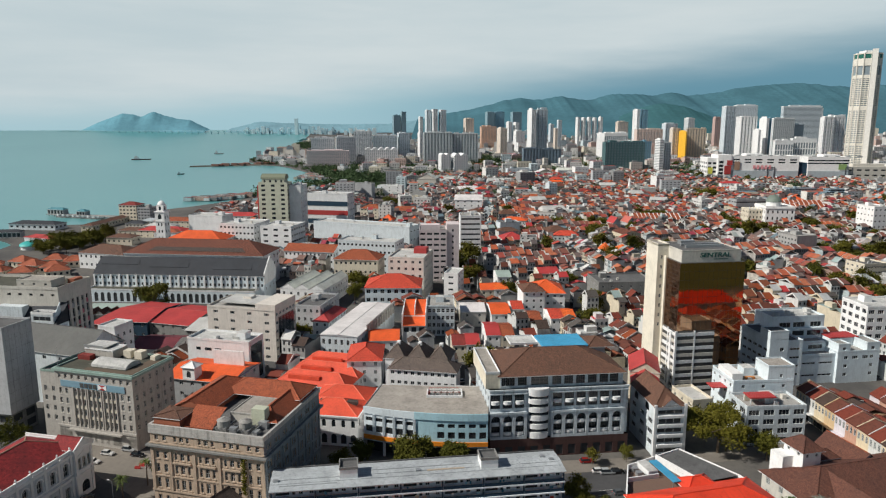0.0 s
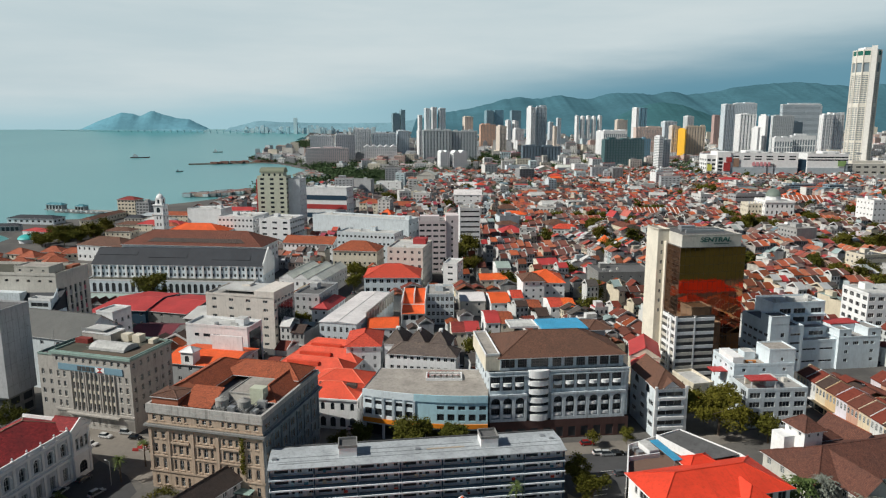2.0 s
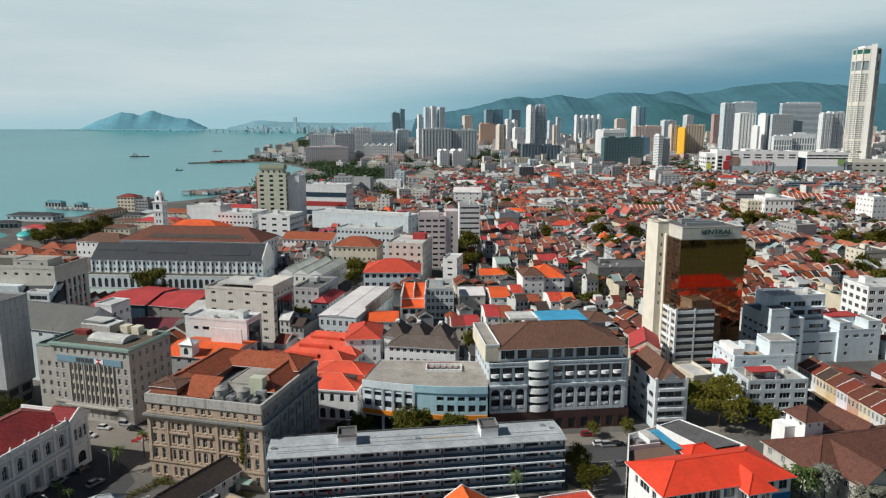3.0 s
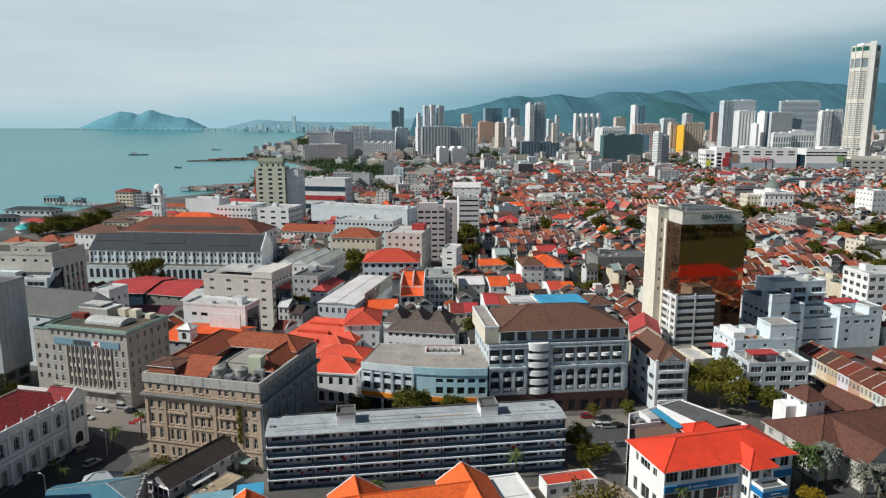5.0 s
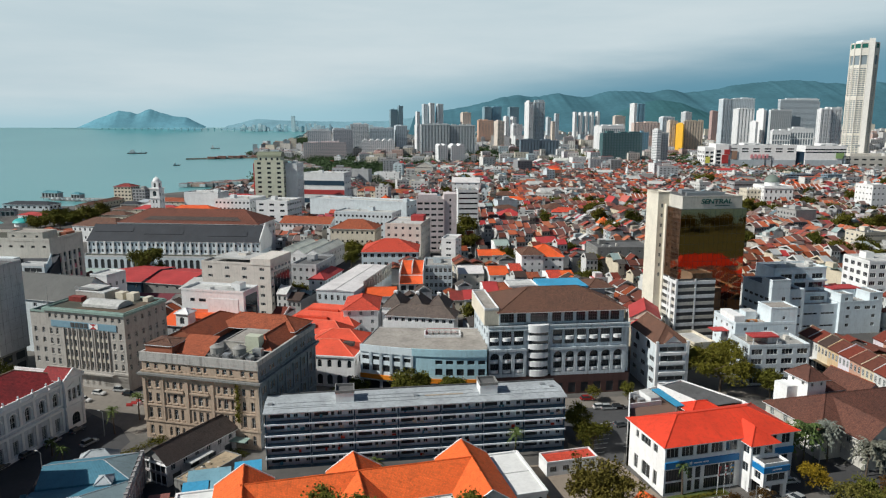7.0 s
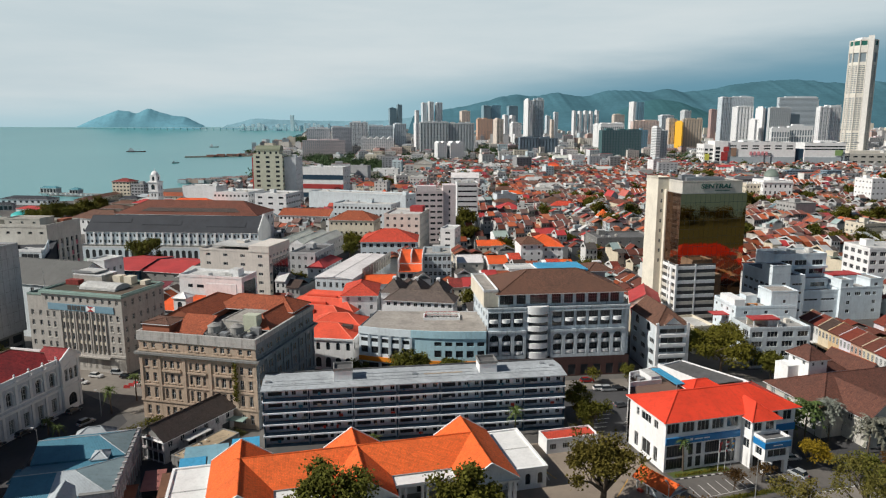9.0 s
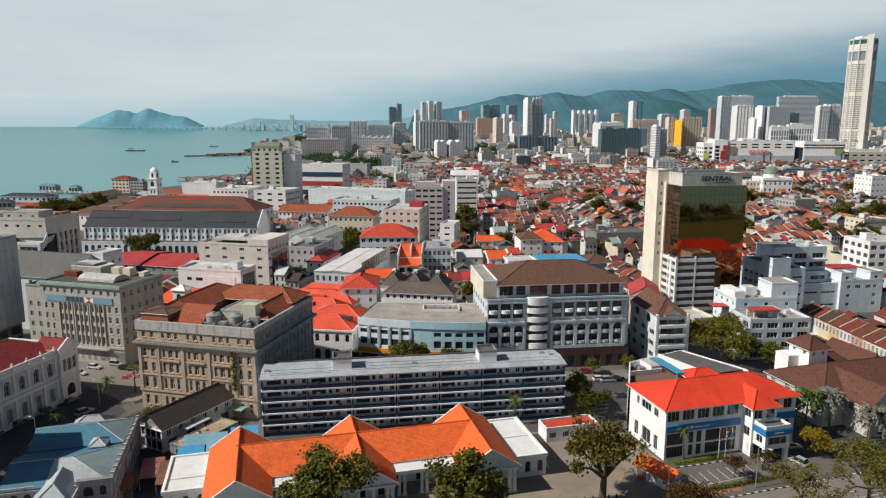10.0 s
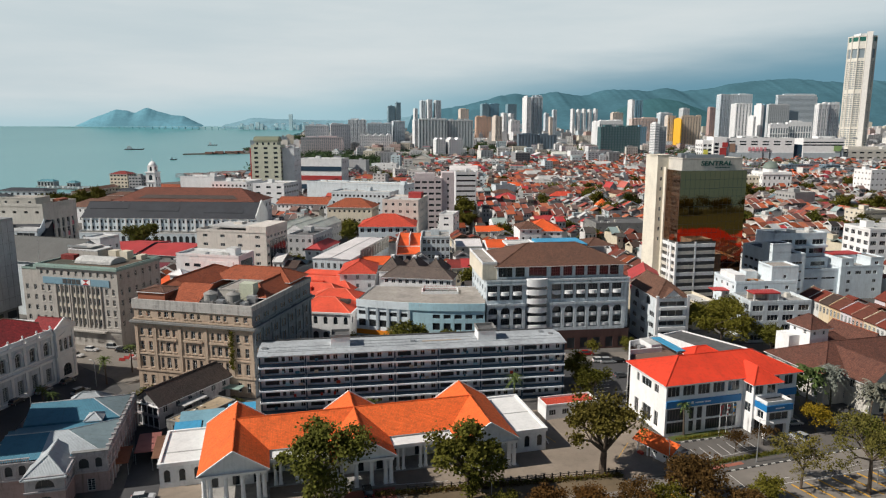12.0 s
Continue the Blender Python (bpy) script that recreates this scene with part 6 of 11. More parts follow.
def streets_behind():
    B = block_building
    arcaded_offices(), curved_bank(), glass_tower()
    # narrow house with a gabled brown roof and arched side windows
    t = Thing("corner_shop_house", "white five-storey corner house with arched side windows and brown gable roof", "building", 67.5, 203.7, 6.5)
    claim(67.5, 203.7, 6.5, 10, 22)
    hs = [(1.0, 9.2, z, z + 1.5, False, "wide") for z in (1.2, 4.6, 8.0, 14.2)] + [(1.4, 8.8, 11.0, 12.9, True, "wide")]
    hs = [h if not h[4] else (1.4, 8.8, 11.0, 12.9, False, "wide") for h in hs]
    sd = grid(20, 3, 3.4, (3.0, 6.6, 10.2), 1.7, style="wide") + [(3, 6.4, 13.4, 16.4, True, "wide"), (12, 15.4, 13.4, 16.4, True, "wide")]
    t.block(0, 0, 10.2, 20, 0, 17.2, COOL, hs, (), sd)
    t.boxes("balcony", WHITE, *[(0.8, -0.9, z, 9.4, 0, z + 0.9) for z in (3.4, 6.8, 10.2, 13.2)])
    t.boxes("pier", WHITE, (-0.3, -0.5, 0, 0.5, 0.2, 17.6), (9.7, -0.5, 0, 10.5, 0.2, 17.6))
    t.pitched(0, 0, 10.2, 20, 17.2, 4.2, BROWN, 0.4, "y", (True, False), WHITE)
    t.pitched(2.4, -0.6, 7.6, 6, 17.4, 2.2, BROWN, 0.2, "y", (False, False), WHITE)
    # crimson roofed terrace between the tower and the arcaded block
    t = Thing("crimson_roofed_house", "old terrace house with stepped crimson roofs", "house", 66.5, 226.0, -14.0)
    claim(66.5, 226, -14, 12, 44)
    t.block(0, 0, 10, 22, 0, 11, CREAM, grid(10, 3, 1.3, (7.4,), 1.6), (), ())
    t.pitched(0, 0, 10, 22, 11, 3.0, CRIMSON, 0.3, "y", (False, False), CREAM)
    t.block(-0.5, 22, 10.5, 40, 0, 13, CREAM)
    t.pitched(-0.5, 22, 10.5, 40, 13, 3.4, CRIMSON, 0.3, "y", (False, False), CREAM)
    # white block behind the big tree
    t = B("white four-storey block with bands of windows and a red roof terrace", 100.3, 211.3, 4.0, 20.5, 12, 13.0, 4, 4, 2, COOL, "flat", SCREED, (3.6, 1.9), "wide")
    t.boxes("roof_shelter", CRIMSON, (2, 2, 15.6, 11, 7, 16.0))
    t.boxes("shelter_post", WHITE, *[(x_, y_, 13.2, x_ + 0.3, y_ + 0.3, 15.6) for x_ in (2.2, 10.4) for y_ in (2.2, 6.5)])
    t.boxes("shelter_wall", CREAM, (2.2, 6.2, 13.2, 10.8, 6.6, 15.6))
    t = B("white six-storey block with rooftop rooms", 102.0, 226.6, 4.0, 22, 16, 16.0, 5, 3, 4, ICEW, "flat", WARMR, (1.2, 1.2))
    t.block(12.5, 0.1, 22.1, 9, 16, 21.5, ICEW, grid(9.6, 1, 1.0, (17.6,), 1.2), name="lift_tower")
    t.flat(12.5, 0.1, 22.1, 9, 21.5, WARMR, ICEW, 0.5)
    t.block(0.2, 1.5, 4, 12, 16, 18.8, CLEAN, name="rooftop_room", top=True)
    t.boxes("roof_crate", plain("orange_crate_wood", (0.5, 0.2, 0.06), 0.8), (6, 3, 16, 9.5, 4.2, 16.8))
    t.boxes("side_canopy", CRIMSON, (-5.5, 4, 12.6, -0.1, 9, 12.9))
    B("low white house beside the tower", 88, 226, 12, 8, 14, 9, 3, 2, 3, CREAM, "flat", LIGHTR, (1.2, 1.2))
    # white offices on the landward side
    t = Thing("stepped_office", "bluish-white stepped office with window bands and red roof terrace", "office", 131.5, 262.3, 8.0)
    claim(131.5, 262.3, 8, 50, 27)
    bands = [(a_, a_ + 2.6, z_, z_ + 1.2, False, "wide") for a_ in (1.4, 5.0, 8.6, 12.2, 15.8) for z_ in (4.0, 7.6, 11.2, 14.8)]
    t.block(0, 0, 8, 20, 0, 20.4, ICEW, [(4.6, 6.2, z_, z_ + 1.7, False, "plain") for z_ in (6, 10.5, 15)], (), bands)
    t.flat(0, 0, 8, 20, 20.4, DARKR, ICEW, 0.5)
    t.block(0.02, 0.02, 8, 7, 20.4, 23.4, ICEW, name="stair_wall")
    t.flat(0.02, 0.02, 8, 7, 23.4, DARKR, ICEW, 0.4)
    t.block(8, 0.6, 15, 14, 0, 18.6, ICEW, [(1.4, 5.8, z_, z_ + 0.9, False, "wide") for z_ in (4.4, 8.0, 11.6, 15.2)])
    t.flat(8, 0.6, 15, 14, 18.6, DARKR, ICEW, 0.9)
    t.block(15, 1.6, 31, 14, 0, 11.6, ICEW, [(a_, a_ + 6.0, z_, z_ + 0.8, False, "wide") for a_ in (1.0, 8.6) for z_ in (3.2, 8.4)])
    t.flat(15, 1.6, 31, 14, 11.6, SCREED, ICEW, 1.1)
    t.block(17, 8, 31, 13.9, 11.6, 15.4, ICEW, [(6, 12.5, 12.6, 14.4, False, "wide")], name="terrace_wall")
    t.flat(17, 8, 31, 13.9, 15.4, SCREED, ICEW, 0.7)
    t.block(31, 0.4, 50, 16, 0, 13.2, ICEW, [(3.0, 4.6, z_, z_ + 1.4, False, "plain") for z_ in (3, 6.6, 10.2)] + [(a_, a_ + 2.6, 10.2, 11.6, False, "wide") for a_ in (6.6, 11.2)] + [(14.6, 16.2, z_, z_ + 1.4, False, "plain") for z_ in (3, 6.6, 10.2)])
    t.flat(31, 0.4, 50, 16, 13.2, SCREED, ICEW, 0.6)
    t.block(31.1, 0.5, 36.5, 6.5, 13.2, 16.4, ICEW, [(2, 3.4, 14, 15.3, False, "plain")], name="rooftop_room")
    t.flat(31.1, 0.5, 36.5, 6.5, 16.4, SCREED, ICEW, 0.5)
    t.block(44, 0.5, 49.9, 10, 13.2, 16.6, ICEW, [(2, 3.6, 14, 15.3, False, "plain")], name="rooftop_room")
    t.flat(44, 0.5, 49.9, 10, 16.6, SCREED, ICEW, 0.5)
    t.boxes("red_roof", CRIMSON, (33, 8.0, 16.8, 46, 15.5, 17.2))
    t.boxes("shelter_wall", ICEW, (33.3, 8.3, 13.2, 43.7, 15.2, 16.8))
    t.block(10, 14.1, 34, 27, 0, 24.6, ICEW, [(3.2, 8.4, 20.4, 22.6, False, "wide"), (9.6, 15.0, 20.4, 22.6, False, "wide"), (16.4, 22.8, 16.6, 18.8, False, "wide"), (9.6, 15.0, 16.6, 18.8, False, "void"), (17.6, 22.6, 20.4, 22.6, False, "wide")], name="rear_block")
    t.flat(10, 14.1, 34, 27, 24.6, LIGHTR, ICEW, 0.8)
    t.boxes("balcony", ICEW, (19, 12.9, 19.3, 34, 14.1, 20.2))
    t.boxes("roof_box", LIGHTR, (13, 17, 24.6, 15, 19, 26), (20, 18, 24.6, 22.4, 21, 26.2), (27, 16, 24.6, 29, 18, 25.8), (30, 20, 24.6, 32, 23, 26.4))
    # red-roofed halls by the open green, mirrored in the glass tower
    B("long low hall with a scarlet tiled roof", 160, 149, 8, 36, 14, 8, 2, 9, 3, WHITE, "pitched", SCARLET, rise=5.0)
    B("small hall with a red hipped roof", 202, 156, 8, 15, 14, 8, 2, 4, 3, CREAM, "pitched", REDT, rise=5.5)
    for k_, (x_, y_, w_, m_) in enumerate(((150, 172, 15, REDT), (168, 175, 13, RUST), (184, 178, 15, SCARLET), (203, 180, 14, REDT), (140, 192, 14, RUST), (158, 195, 16, REDT))):
        B("plain town house with a red tiled roof", x_, y_, 8, w_, 12, 7, 2, 4, 3, WHITE, "pitched", m_, rise=4.0)
    B("white balconied apartment block", 193.5, 300, 4, 30, 18, 23, 6, 7, 4, CLEAN, "flat", LIGHTR, (2.8, 2.0), "wide")
    # chapel-like houses with brown roofs
    t = Thing("hall_with_tower", "white hall with brown hipped roofs and a square stair tower", "hall", 96.5, 164.0, 14.0)
    claim(94, 152, 14, 60, 40)
    t.block(-1, -3, 46, 17, 0, 8.0, AGED, grid(47, 10, 1.3, (1.2, 4.9), 2.0, style="shutter"), (), grid(20, 4, 1.5, (1.2, 4.9), 2.0, style="shutter"))
    t.pitched(-1, -3, 46, 17, 8.0, 4.8, HALLB, 0.8, "x", (True, True), cap=HALLB)
    t.block(5.6, -10.5, 15.2, -3, 0, 8.0, AGED, grid(9.6, 2, 1.4, (4.9,), 2.0) + [(3.2, 6.4, 0.2, 4.0, True, "void")], (), grid(7.5, 2, 1.4, (4.9,), 2.0))
    t.pitched(5.6, -10.5, 15.2, 7, 8.0, 4.2, HALLB, 0.7, "y", (False, False), AGED, cap=HALLB)
    t.block(7.3, 11.5, 13.3, 19, 0, 15.6, CLEAN, grid(6, 2, 0.8, (13.2,), 1.0), (), grid(7.5, 2, 1.0, (13.2,), 1.0))
    t.pitched(7.3, 11.5, 13.3, 19, 15.6, 2.4, HALLB, 0.8, "y", (True, True), cap=HALLB)
    t.block(3.8, 15, 7.3, 20, 0, 12.4, CLEAN, name="stair_annexe", top=True)
    t.block(13.5, 16, 24, 20.5, 0, 9.6, AGED, name="rear_range")
    t.pitched(13.5, 16, 24, 20.5, 9.6, 1.6, HALLB, 0.5, "x", (True, True))
    t = Thing("gabled_school", "white school wing with brown gabled roof", "school", 118.5, 181.3, 14.0)
    claim(118.5, 181.3, 14, 9, 15)
    t.block(0, 0, 8.5, 15, 0, 8.5, WHITE, grid(8.5, 2, 1.5, (5.0,), 1.8), grid(15, 4, 1.5, (5.0,), 1.8), grid(15, 4, 1.4, (5.0,), 1.8))
    t.pitched(0, 0, 8.5, 15, 8.5, 3.6, HALLB, 0.6, "y", (False, False), WHITE, cap=RUST)
    # seaward side: the wide grey hall, the block with pink panels, the cream and the white block
    t = Thing("grey_office_tower", "tall blank grey clad office tower on a dark podium", "office tower", -180.4, 223.2, -11)
    claim(-180.4, 223.2, -11, 36, 14)
    t.block(0, 0, 35, 12.6, 8.5, 38.5, GREYL)
    t.block(1.0, 1.0, 34, 12, 0, 8.5, SOOT, grid(33, 6, 4.0, (1.0, 4.8), 2.6, style="void"), grid(11, 2, 4.0, (1.0, 4.8), 2.6, style="void"), name="podium")
    t.flat(0, 0, 35, 12.6, 38.5, DARKR, GREYL, 0.6)
    for k in range(1, 5):
        t.boxes("panel_joint", SOOT, (35.0, 2.5 * k, 9, 35.03, 2.5 * k + 0.06, 38.2))
    for k in range(1, 8):
        t.boxes("panel_joint", SOOT, (35.0, 0.05, 8.5 + 3.7 * k, 35.03, 12.55, 8.56 + 3.7 * k))
    t = Thing("panelled_office", "cream office with dark window columns and pink panels", "office", -206.2, 283.0, -7)
    claim(-206, 283, -7, 46, 23)
    cols = [(1.6 + 3.2 * k, 3.3 + 3.2 * k) for k in range(6)]
    t.block(0, 0, 45, 21.5, 0, 37.0, BONE, [(s_, e_, 34.2, 35.2, False, "void") for s_, e_ in bays(45, 9, 1.6)], [(a_, b_, z_, z_ + 3.9, False, "plain") for a_, b_ in cols for z_ in (2, 6.2, 10.4, 14.6, 18.8, 23.0, 27.2)], (), depth=0.5)
    for k, (a_, b_) in enumerate(cols):
        for j in range(7):
            if (k * 2 + j) % 3:
                t.boxes("panel", PINKP if (k + j) % 2 else GREYW, (44.62, a_ + 0.1, 2.0 + 4.2 * j, 44.8, b_ - 0.1, 3.9 + 4.2 * j))
    t.flat(0, 0, 45, 21.5, 37.0, UMBERR, BONE, 1.2)
    t.block(24, 3, 40, 12, 37.0, 40.0, BONE, grid(16, 3, 1.2, (38.0,), 1.0), name="rooftop_room")
    t.flat(24, 3, 40, 12, 40.0, WARMR, BONE, 0.4)
    t.boxes("roof_store", RUSTW, (41, 12, 37, 44, 18, 39))
    t = Thing("slate_roofed_warehouse", "dark slate roofed warehouse with a white dormer", "warehouse", -203.5, 277.0, -9)
    claim(-203.5, 277, -9, 44, 9)
    t.block(0, 0, 44, 8.6, 0, 23.5, ICEW, grid(44, 12, 1.6, (19.5,), 1.8), grid(8.6, 2, 1.4, (15, 19.5), 1.8))
    g = G()
    g.slope([(-0.5, -0.8, 23.0), (44.5, -0.8, 23.0), (44.5, 8.6, 31.5), (-0.5, 8.6, 31.5)])
    g.face([(44.0, 0, 23.5), (44.0, 8.6, 23.5), (44.0, 8.6, 31.2)]), g.face([(-0.5, 8.6, 31.5), (44.5, 8.6, 31.5), (44.5, 8.6, 23), (-0.5, 8.6, 23)])
    g.ob("roof", SLATE, t.root)
    t.block(33, 0.6, 43.2, 5.0, 23.0, 28.0, COOL, [(1, 9, 25.4, 27.2, False, "wide")], (), (), name="dormer_wall")
    t.flat(33, 0.6, 43.2, 5.0, 28.0, DARKR, CLEAN, 1.0)
    t.block(16, 2, 28, 6, 26, 30.5, COOL, name="roof_plant_room", top=True)
    g = G()
    g.face([(43.2, 0.6, 27), (43.2, 5.0, 27), (43.2, 5.0, 32.5)]), g.face([(43.5, 5.0, 32.5), (43.5, 5.0, 27), (43.5, 0.6, 27)]), g.face([(43.2, 0.6, 27), (43.2, 5.0, 32.5), (43.5, 5.0, 32.5), (43.5, 0.6, 27)])
    g.ob("dormer_cheek", ICEW, t.root)
    t = B("broad warehouse under a grey sheet roof", -190.6, 258.5, -17, 60, 20, 21.0, 4, 8, 4, COOL, "pitched", GREYS, (1.6, 1.4), rise=7.0, hip=(False, False))
    t.block(52, 16, 60, 26, 0, 27.0, WHITE, (), grid(10, 3, 1.2, (22.5, 18.0), 1.6), (), name="rear_wing")
    t.flat(52, 16, 60, 26, 27.0, LIGHTR, WHITE, 0.6)
    t = B("plain cream seven-storey warehouse offices", -107.8, 301.0, -14, 34.0, 20, 23.5, 6, 4, 6, CREAMP, "flat", SCREED, (2.2, 1.3), "wide")
    t.block(24.5, -0.2, 34.2, 20, 23.5, 26.4, CREAMP, name="lift_tower", top=True)
    t.boxes("grey_roof", ZINC, (4, 4, 24.8, 24, 19, 25.4))
    for k_ in range(5):
        t.boxes("curtain_panel", GLASS, (34.0, 3.2 + 3.0 * k_, 3, 34.12, 5.8 + 3.0 * k_, 20), label="dark glazed side panel")
    t = B("white block with a dark glass end", -105.5, 269.5, -14.0, 28.0, 12, 18.4, 5, 0, 0, WHITE, "flat", LIGHTR)
    t.boxes("window_band", GLASS, (4, -0.05, 14.2, 6, 0.0, 15.4), (8, -0.05, 14.2, 11, 0.0, 15.4), (12.5, -0.05, 14.2, 15.5, 0.0, 15.4), (18, -0.05, 13.8, 19, 0, 14.6), (23, -0.05, 13.8, 24, 0, 14.6))
    t.boxes("glass_end", GLASS, (28.0, 1.5, 2.0, 28.06, 10.5, 17.0))
    t = B("low hall with bright red roof and white gable wall", -104.5, 243, -13, 27, 22, 12.0, 3, 6, 3, GREYW, "pitched", SCARLETO, (1.4, 1.4), rise=2.0, hip=(False, False))
    t.boxes("gable_wall", WHITE, (12, 14, 11, 25, 14.6, 19))
    t.block(8, -0.6, 13, 4, 12, 17.0, CLEAN, [(1.6, 3.4, 12.8, 15.4, True, "void")], (), (), name="lantern")
    t.pitched(8, -0.6, 13, 4, 17.0, 1.4, CLEAN, 0.5, "x", (True, True))
    for x_, y_, yaw_, w_, d_, h_, m_, rf_ in ((-176, 327, -17, 13, 44, 8, MAROON, CRIMSON), (-166.5, 329, -6, 19, 36, 8.6, NAVY, CRIMSON), (-148, 329.5, -16, 23, 34, 8, SOOT, CRIMSON), (-140.5, 292, -5, 19, 20, 6.8, WHITE, DUSKY), (-172, 300, -14, 28, 16, 7, SOOT, DUSKY), (-124, 316, -12, 14, 26, 8, SOOT, ZINC)):
        B("market shed with ribbed sheet roof", x_, y_, yaw_, w_, d_, h_, 2, 4, 2, m_, "pitched", rf_, (1.4, 1.2), rise=2.4, group="market sheds", hip=(False, False))
    B("long low arcade with pale green sheet roof", -200, 371, -4, 42, 13, 3.4, 1, 8, 2, PALEB, "pitched", PALEGR, (2.0, 1.6), rise=1.4, hip=(False, False))
    for k_ in range(9):
        B("old low store with a stained arched roof", -196 + 5.2 * k_, 360 + 0.4 * k_, -4, 4.8, 9, 3.2, 1, 1, 0, SOOT, "pitched", BROWN, (1.2, 1.2), rise=2.0, axis="y", hip=(False, False), group="old stores behind the sheds", over=0.2)
    # the red-roofed market and its front house
    t = Thing("covered_market", "broad market under ribbed red roofs with raised skylights", "market", -65, 249, -15.0)
    claim(-66, 246, -15, 33, 36)
    t.block(0, 0, 30, 33, 0, 8.0, WHITE, (), grid(33, 8, 1.4, (4.5,), 1.8), ())
    t.pitched(0, 0, 30, 11, 8.0, 3.6, MARKT, 0.4, "x", (True, True), cap=SALMON)
    t.pitched(0, 11, 30, 22, 8.0, 3.6, MARKT, 0.4, "x", (True, True), cap=SALMON)
    t.pitched(0, 22, 30, 33, 8.0, 3.6, MARKT, 0.4, "x", (True, True), cap=SALMON)
    for k in range(6):
        t.boxes("skylight", MARKT, (5 + (k % 2) * 2, 1.6 + 5.3 * k, 9.2, 18 + (k % 2) * 2, 3.2 + 5.3 * k, 10.6))
    t = Thing("market_front_house", "white arcaded two-storey house with red hipped roof", "building", -39.9, 212.0, -9.0)
    claim(-46.5, 212, -9, 20, 26)
    t.block(-8, 0, 12, 26, 0, 10.5, WHITE, grid(20, 6, 1.4, (6.6,), 2.6, arch=True) + grid(20, 6, 1.9, (0.8,), 3.4, arch=True, style="void"), grid(26, 6, 1.4, (6.6,), 2.6, arch=True), ())
    t.boxes("cornice", WHITE, (-8.3, -0.4, 10.0, 12.4, 0, 10.6), (12, 0, 10.0, 12.4, 26, 10.6))
    t.pitched(-8, 0, 12, 14, 10.5, 3.4, MARKT, 0.4, "x", (True, True), cap=SALMON)
    t.pitched(-8, 12, 12, 26, 10.5, 3.4, MARKT, 0.4, "x", (True, True), cap=SALMON)
    t.boxes("roof_well", UMBER, (-3, 6, 12.0, 3, 8, 13.2), (5, 6, 12, 10, 8, 13.2))
    # tall white houses with orange and brown roofs
    B("white four-storey townhouse with orange hipped roof", -38.0, 257.0, 2, 13.5, 20, 13.5, 4, 3, 5, WHITE, "pitched", REDT, (1.2, 1.6), "shutter", rise=3.2, hip=(True, True), axis="y")
    t = B("long white villa with brown hipped roof", -20.3, 244.5, -11, 25.6, 9, 15.2, 4, 10, 2, WHITE, "pitched", BROWNG, (1.4, 1.4), rise=3.0)
    for k in range(3):
        u = Thing("brown_roofed_house", "white house with steep brown pyramid roof", "house", -23 + 8.6 * k, 258 - 1.6 * k, -11, "pyramid-roofed houses")
        claim(-24 + 8.6 * k, 257 - 1.6 * k, -11, 8.4, 14)
        u.block(0, 0, 8.2, 13, 0, 14.6, WHITE, grid(8.2, 2, 1.2, (9.6,), 1.6), (), ())
        u.pitched(0, 0, 8.2, 13, 14.6, 4.4, BROWNG, 0.4, "y", (True, True))
        u.boxes("chimney", WHITE, (3.4, 5, 17.6, 4.8, 7, 19.6))
    t = Thing("exhibition_hall", "long hall with pale grey sheet roof and stepped wall", "hall", -55.5, 296.0, -12.5)
    claim(-55.5, 296, -12.5, 20, 60)
    t.block(0, 0, 17.5, 58, 0, 12.0, COOL, grid(17.5, 6, 1.3, (3.0, 7.6), 2.4), grid(58, 12, 1.3, (7.6,), 2.0), ())
    t.pitched(0, 0, 17.5, 58, 12.0, 0.5, WHITES, 0.3, "y", (False, False), COOL)
    for k in range(11):
        t.boxes("buttress", BONE, (17.5, 14 + 4 * k, 8, 18.6, 14.6 + 4 * k, 13.0))
    t.boxes("side_parapet", SOOTY, (17.5, 13, 11, 17.9, 58, 13.8))
    t = B("white villa with red hipped roof and balustrade", -44.3, 375.5, 0, 31.5, 24, 14.6, 3, 8, 6, ICEW, "pitched", REDT, (2.2, 2.2), rise=5.5)
    t = Thing("orange_roofed_shops", "pair of shops with bright orange sheet roofs and white party walls", "shops", -19.6, 317.5, 0)
    claim(-19.6, 300, 0, 12, 50)
    t.block(0, 0, 11, 30, 0, 9.6, WHITE, grid(11, 3, 2.4, (6.4,), 2.4, style="void"), (), ())
    for z0_, z1_, y0_, y1_ in ((9.7, 11.6, -0.8, 9.0), (12.2, 15.6, 9.0, 28.0)):
        g = G()
        g.slope([(0, y0_, z0_), (11, y0_, z0_), (11, y1_, z1_), (0, y1_, z1_)])
        g.box(0.1, y1_ - 0.3, 9.6, 10.9, y1_ - 0.05, z1_ - 0.1)
        g.ob("roof", SCARLETO, t.root)
    t.boxes("upper_wall", WHITE, (0.2, 9.0, 9.6, 10.8, 9.3, 12.1))
    t.boxes("party_wall", CLEAN, (5.3, 9.6, 11, 5.7, 28, 16.3))
    t.boxes("party_wall", CLEAN, (11.0, -0.5, 0, 11.4, 30, 16.2))
    t.boxes("party_wall", CLEAN, (-0.4, -0.5, 0, 0, 30, 15.4))
    B("white office with grid windows", -8.0, 331.5, 0, 13.8, 21, 15.0, 4, 6, 0, COOL, "flat", SCREED, (1.5, 2.0), "cross")
    t = Thing("green_roofed_shops", "row of white shops with pale green pitched roofs", "shops", -95.4, 388.3, -12.5)
    claim(-96, 388, -12.5, 30, 50)
    for k in range(3):
        t.block(9 * k, 0, 9 * k + 9, 40, 0, 11.5, WHITE, grid(9, 2, 1.4, (7.2,), 2.2), grid(40, 9, 1.3, (3.4, 7.6), 1.8) if k == 2 else (), ())
        t.pitched(9 * k, 0, 9 * k + 9, 40, 11.5, 2.8, PALEG, 0.2, "y", (False, False), WHITE)
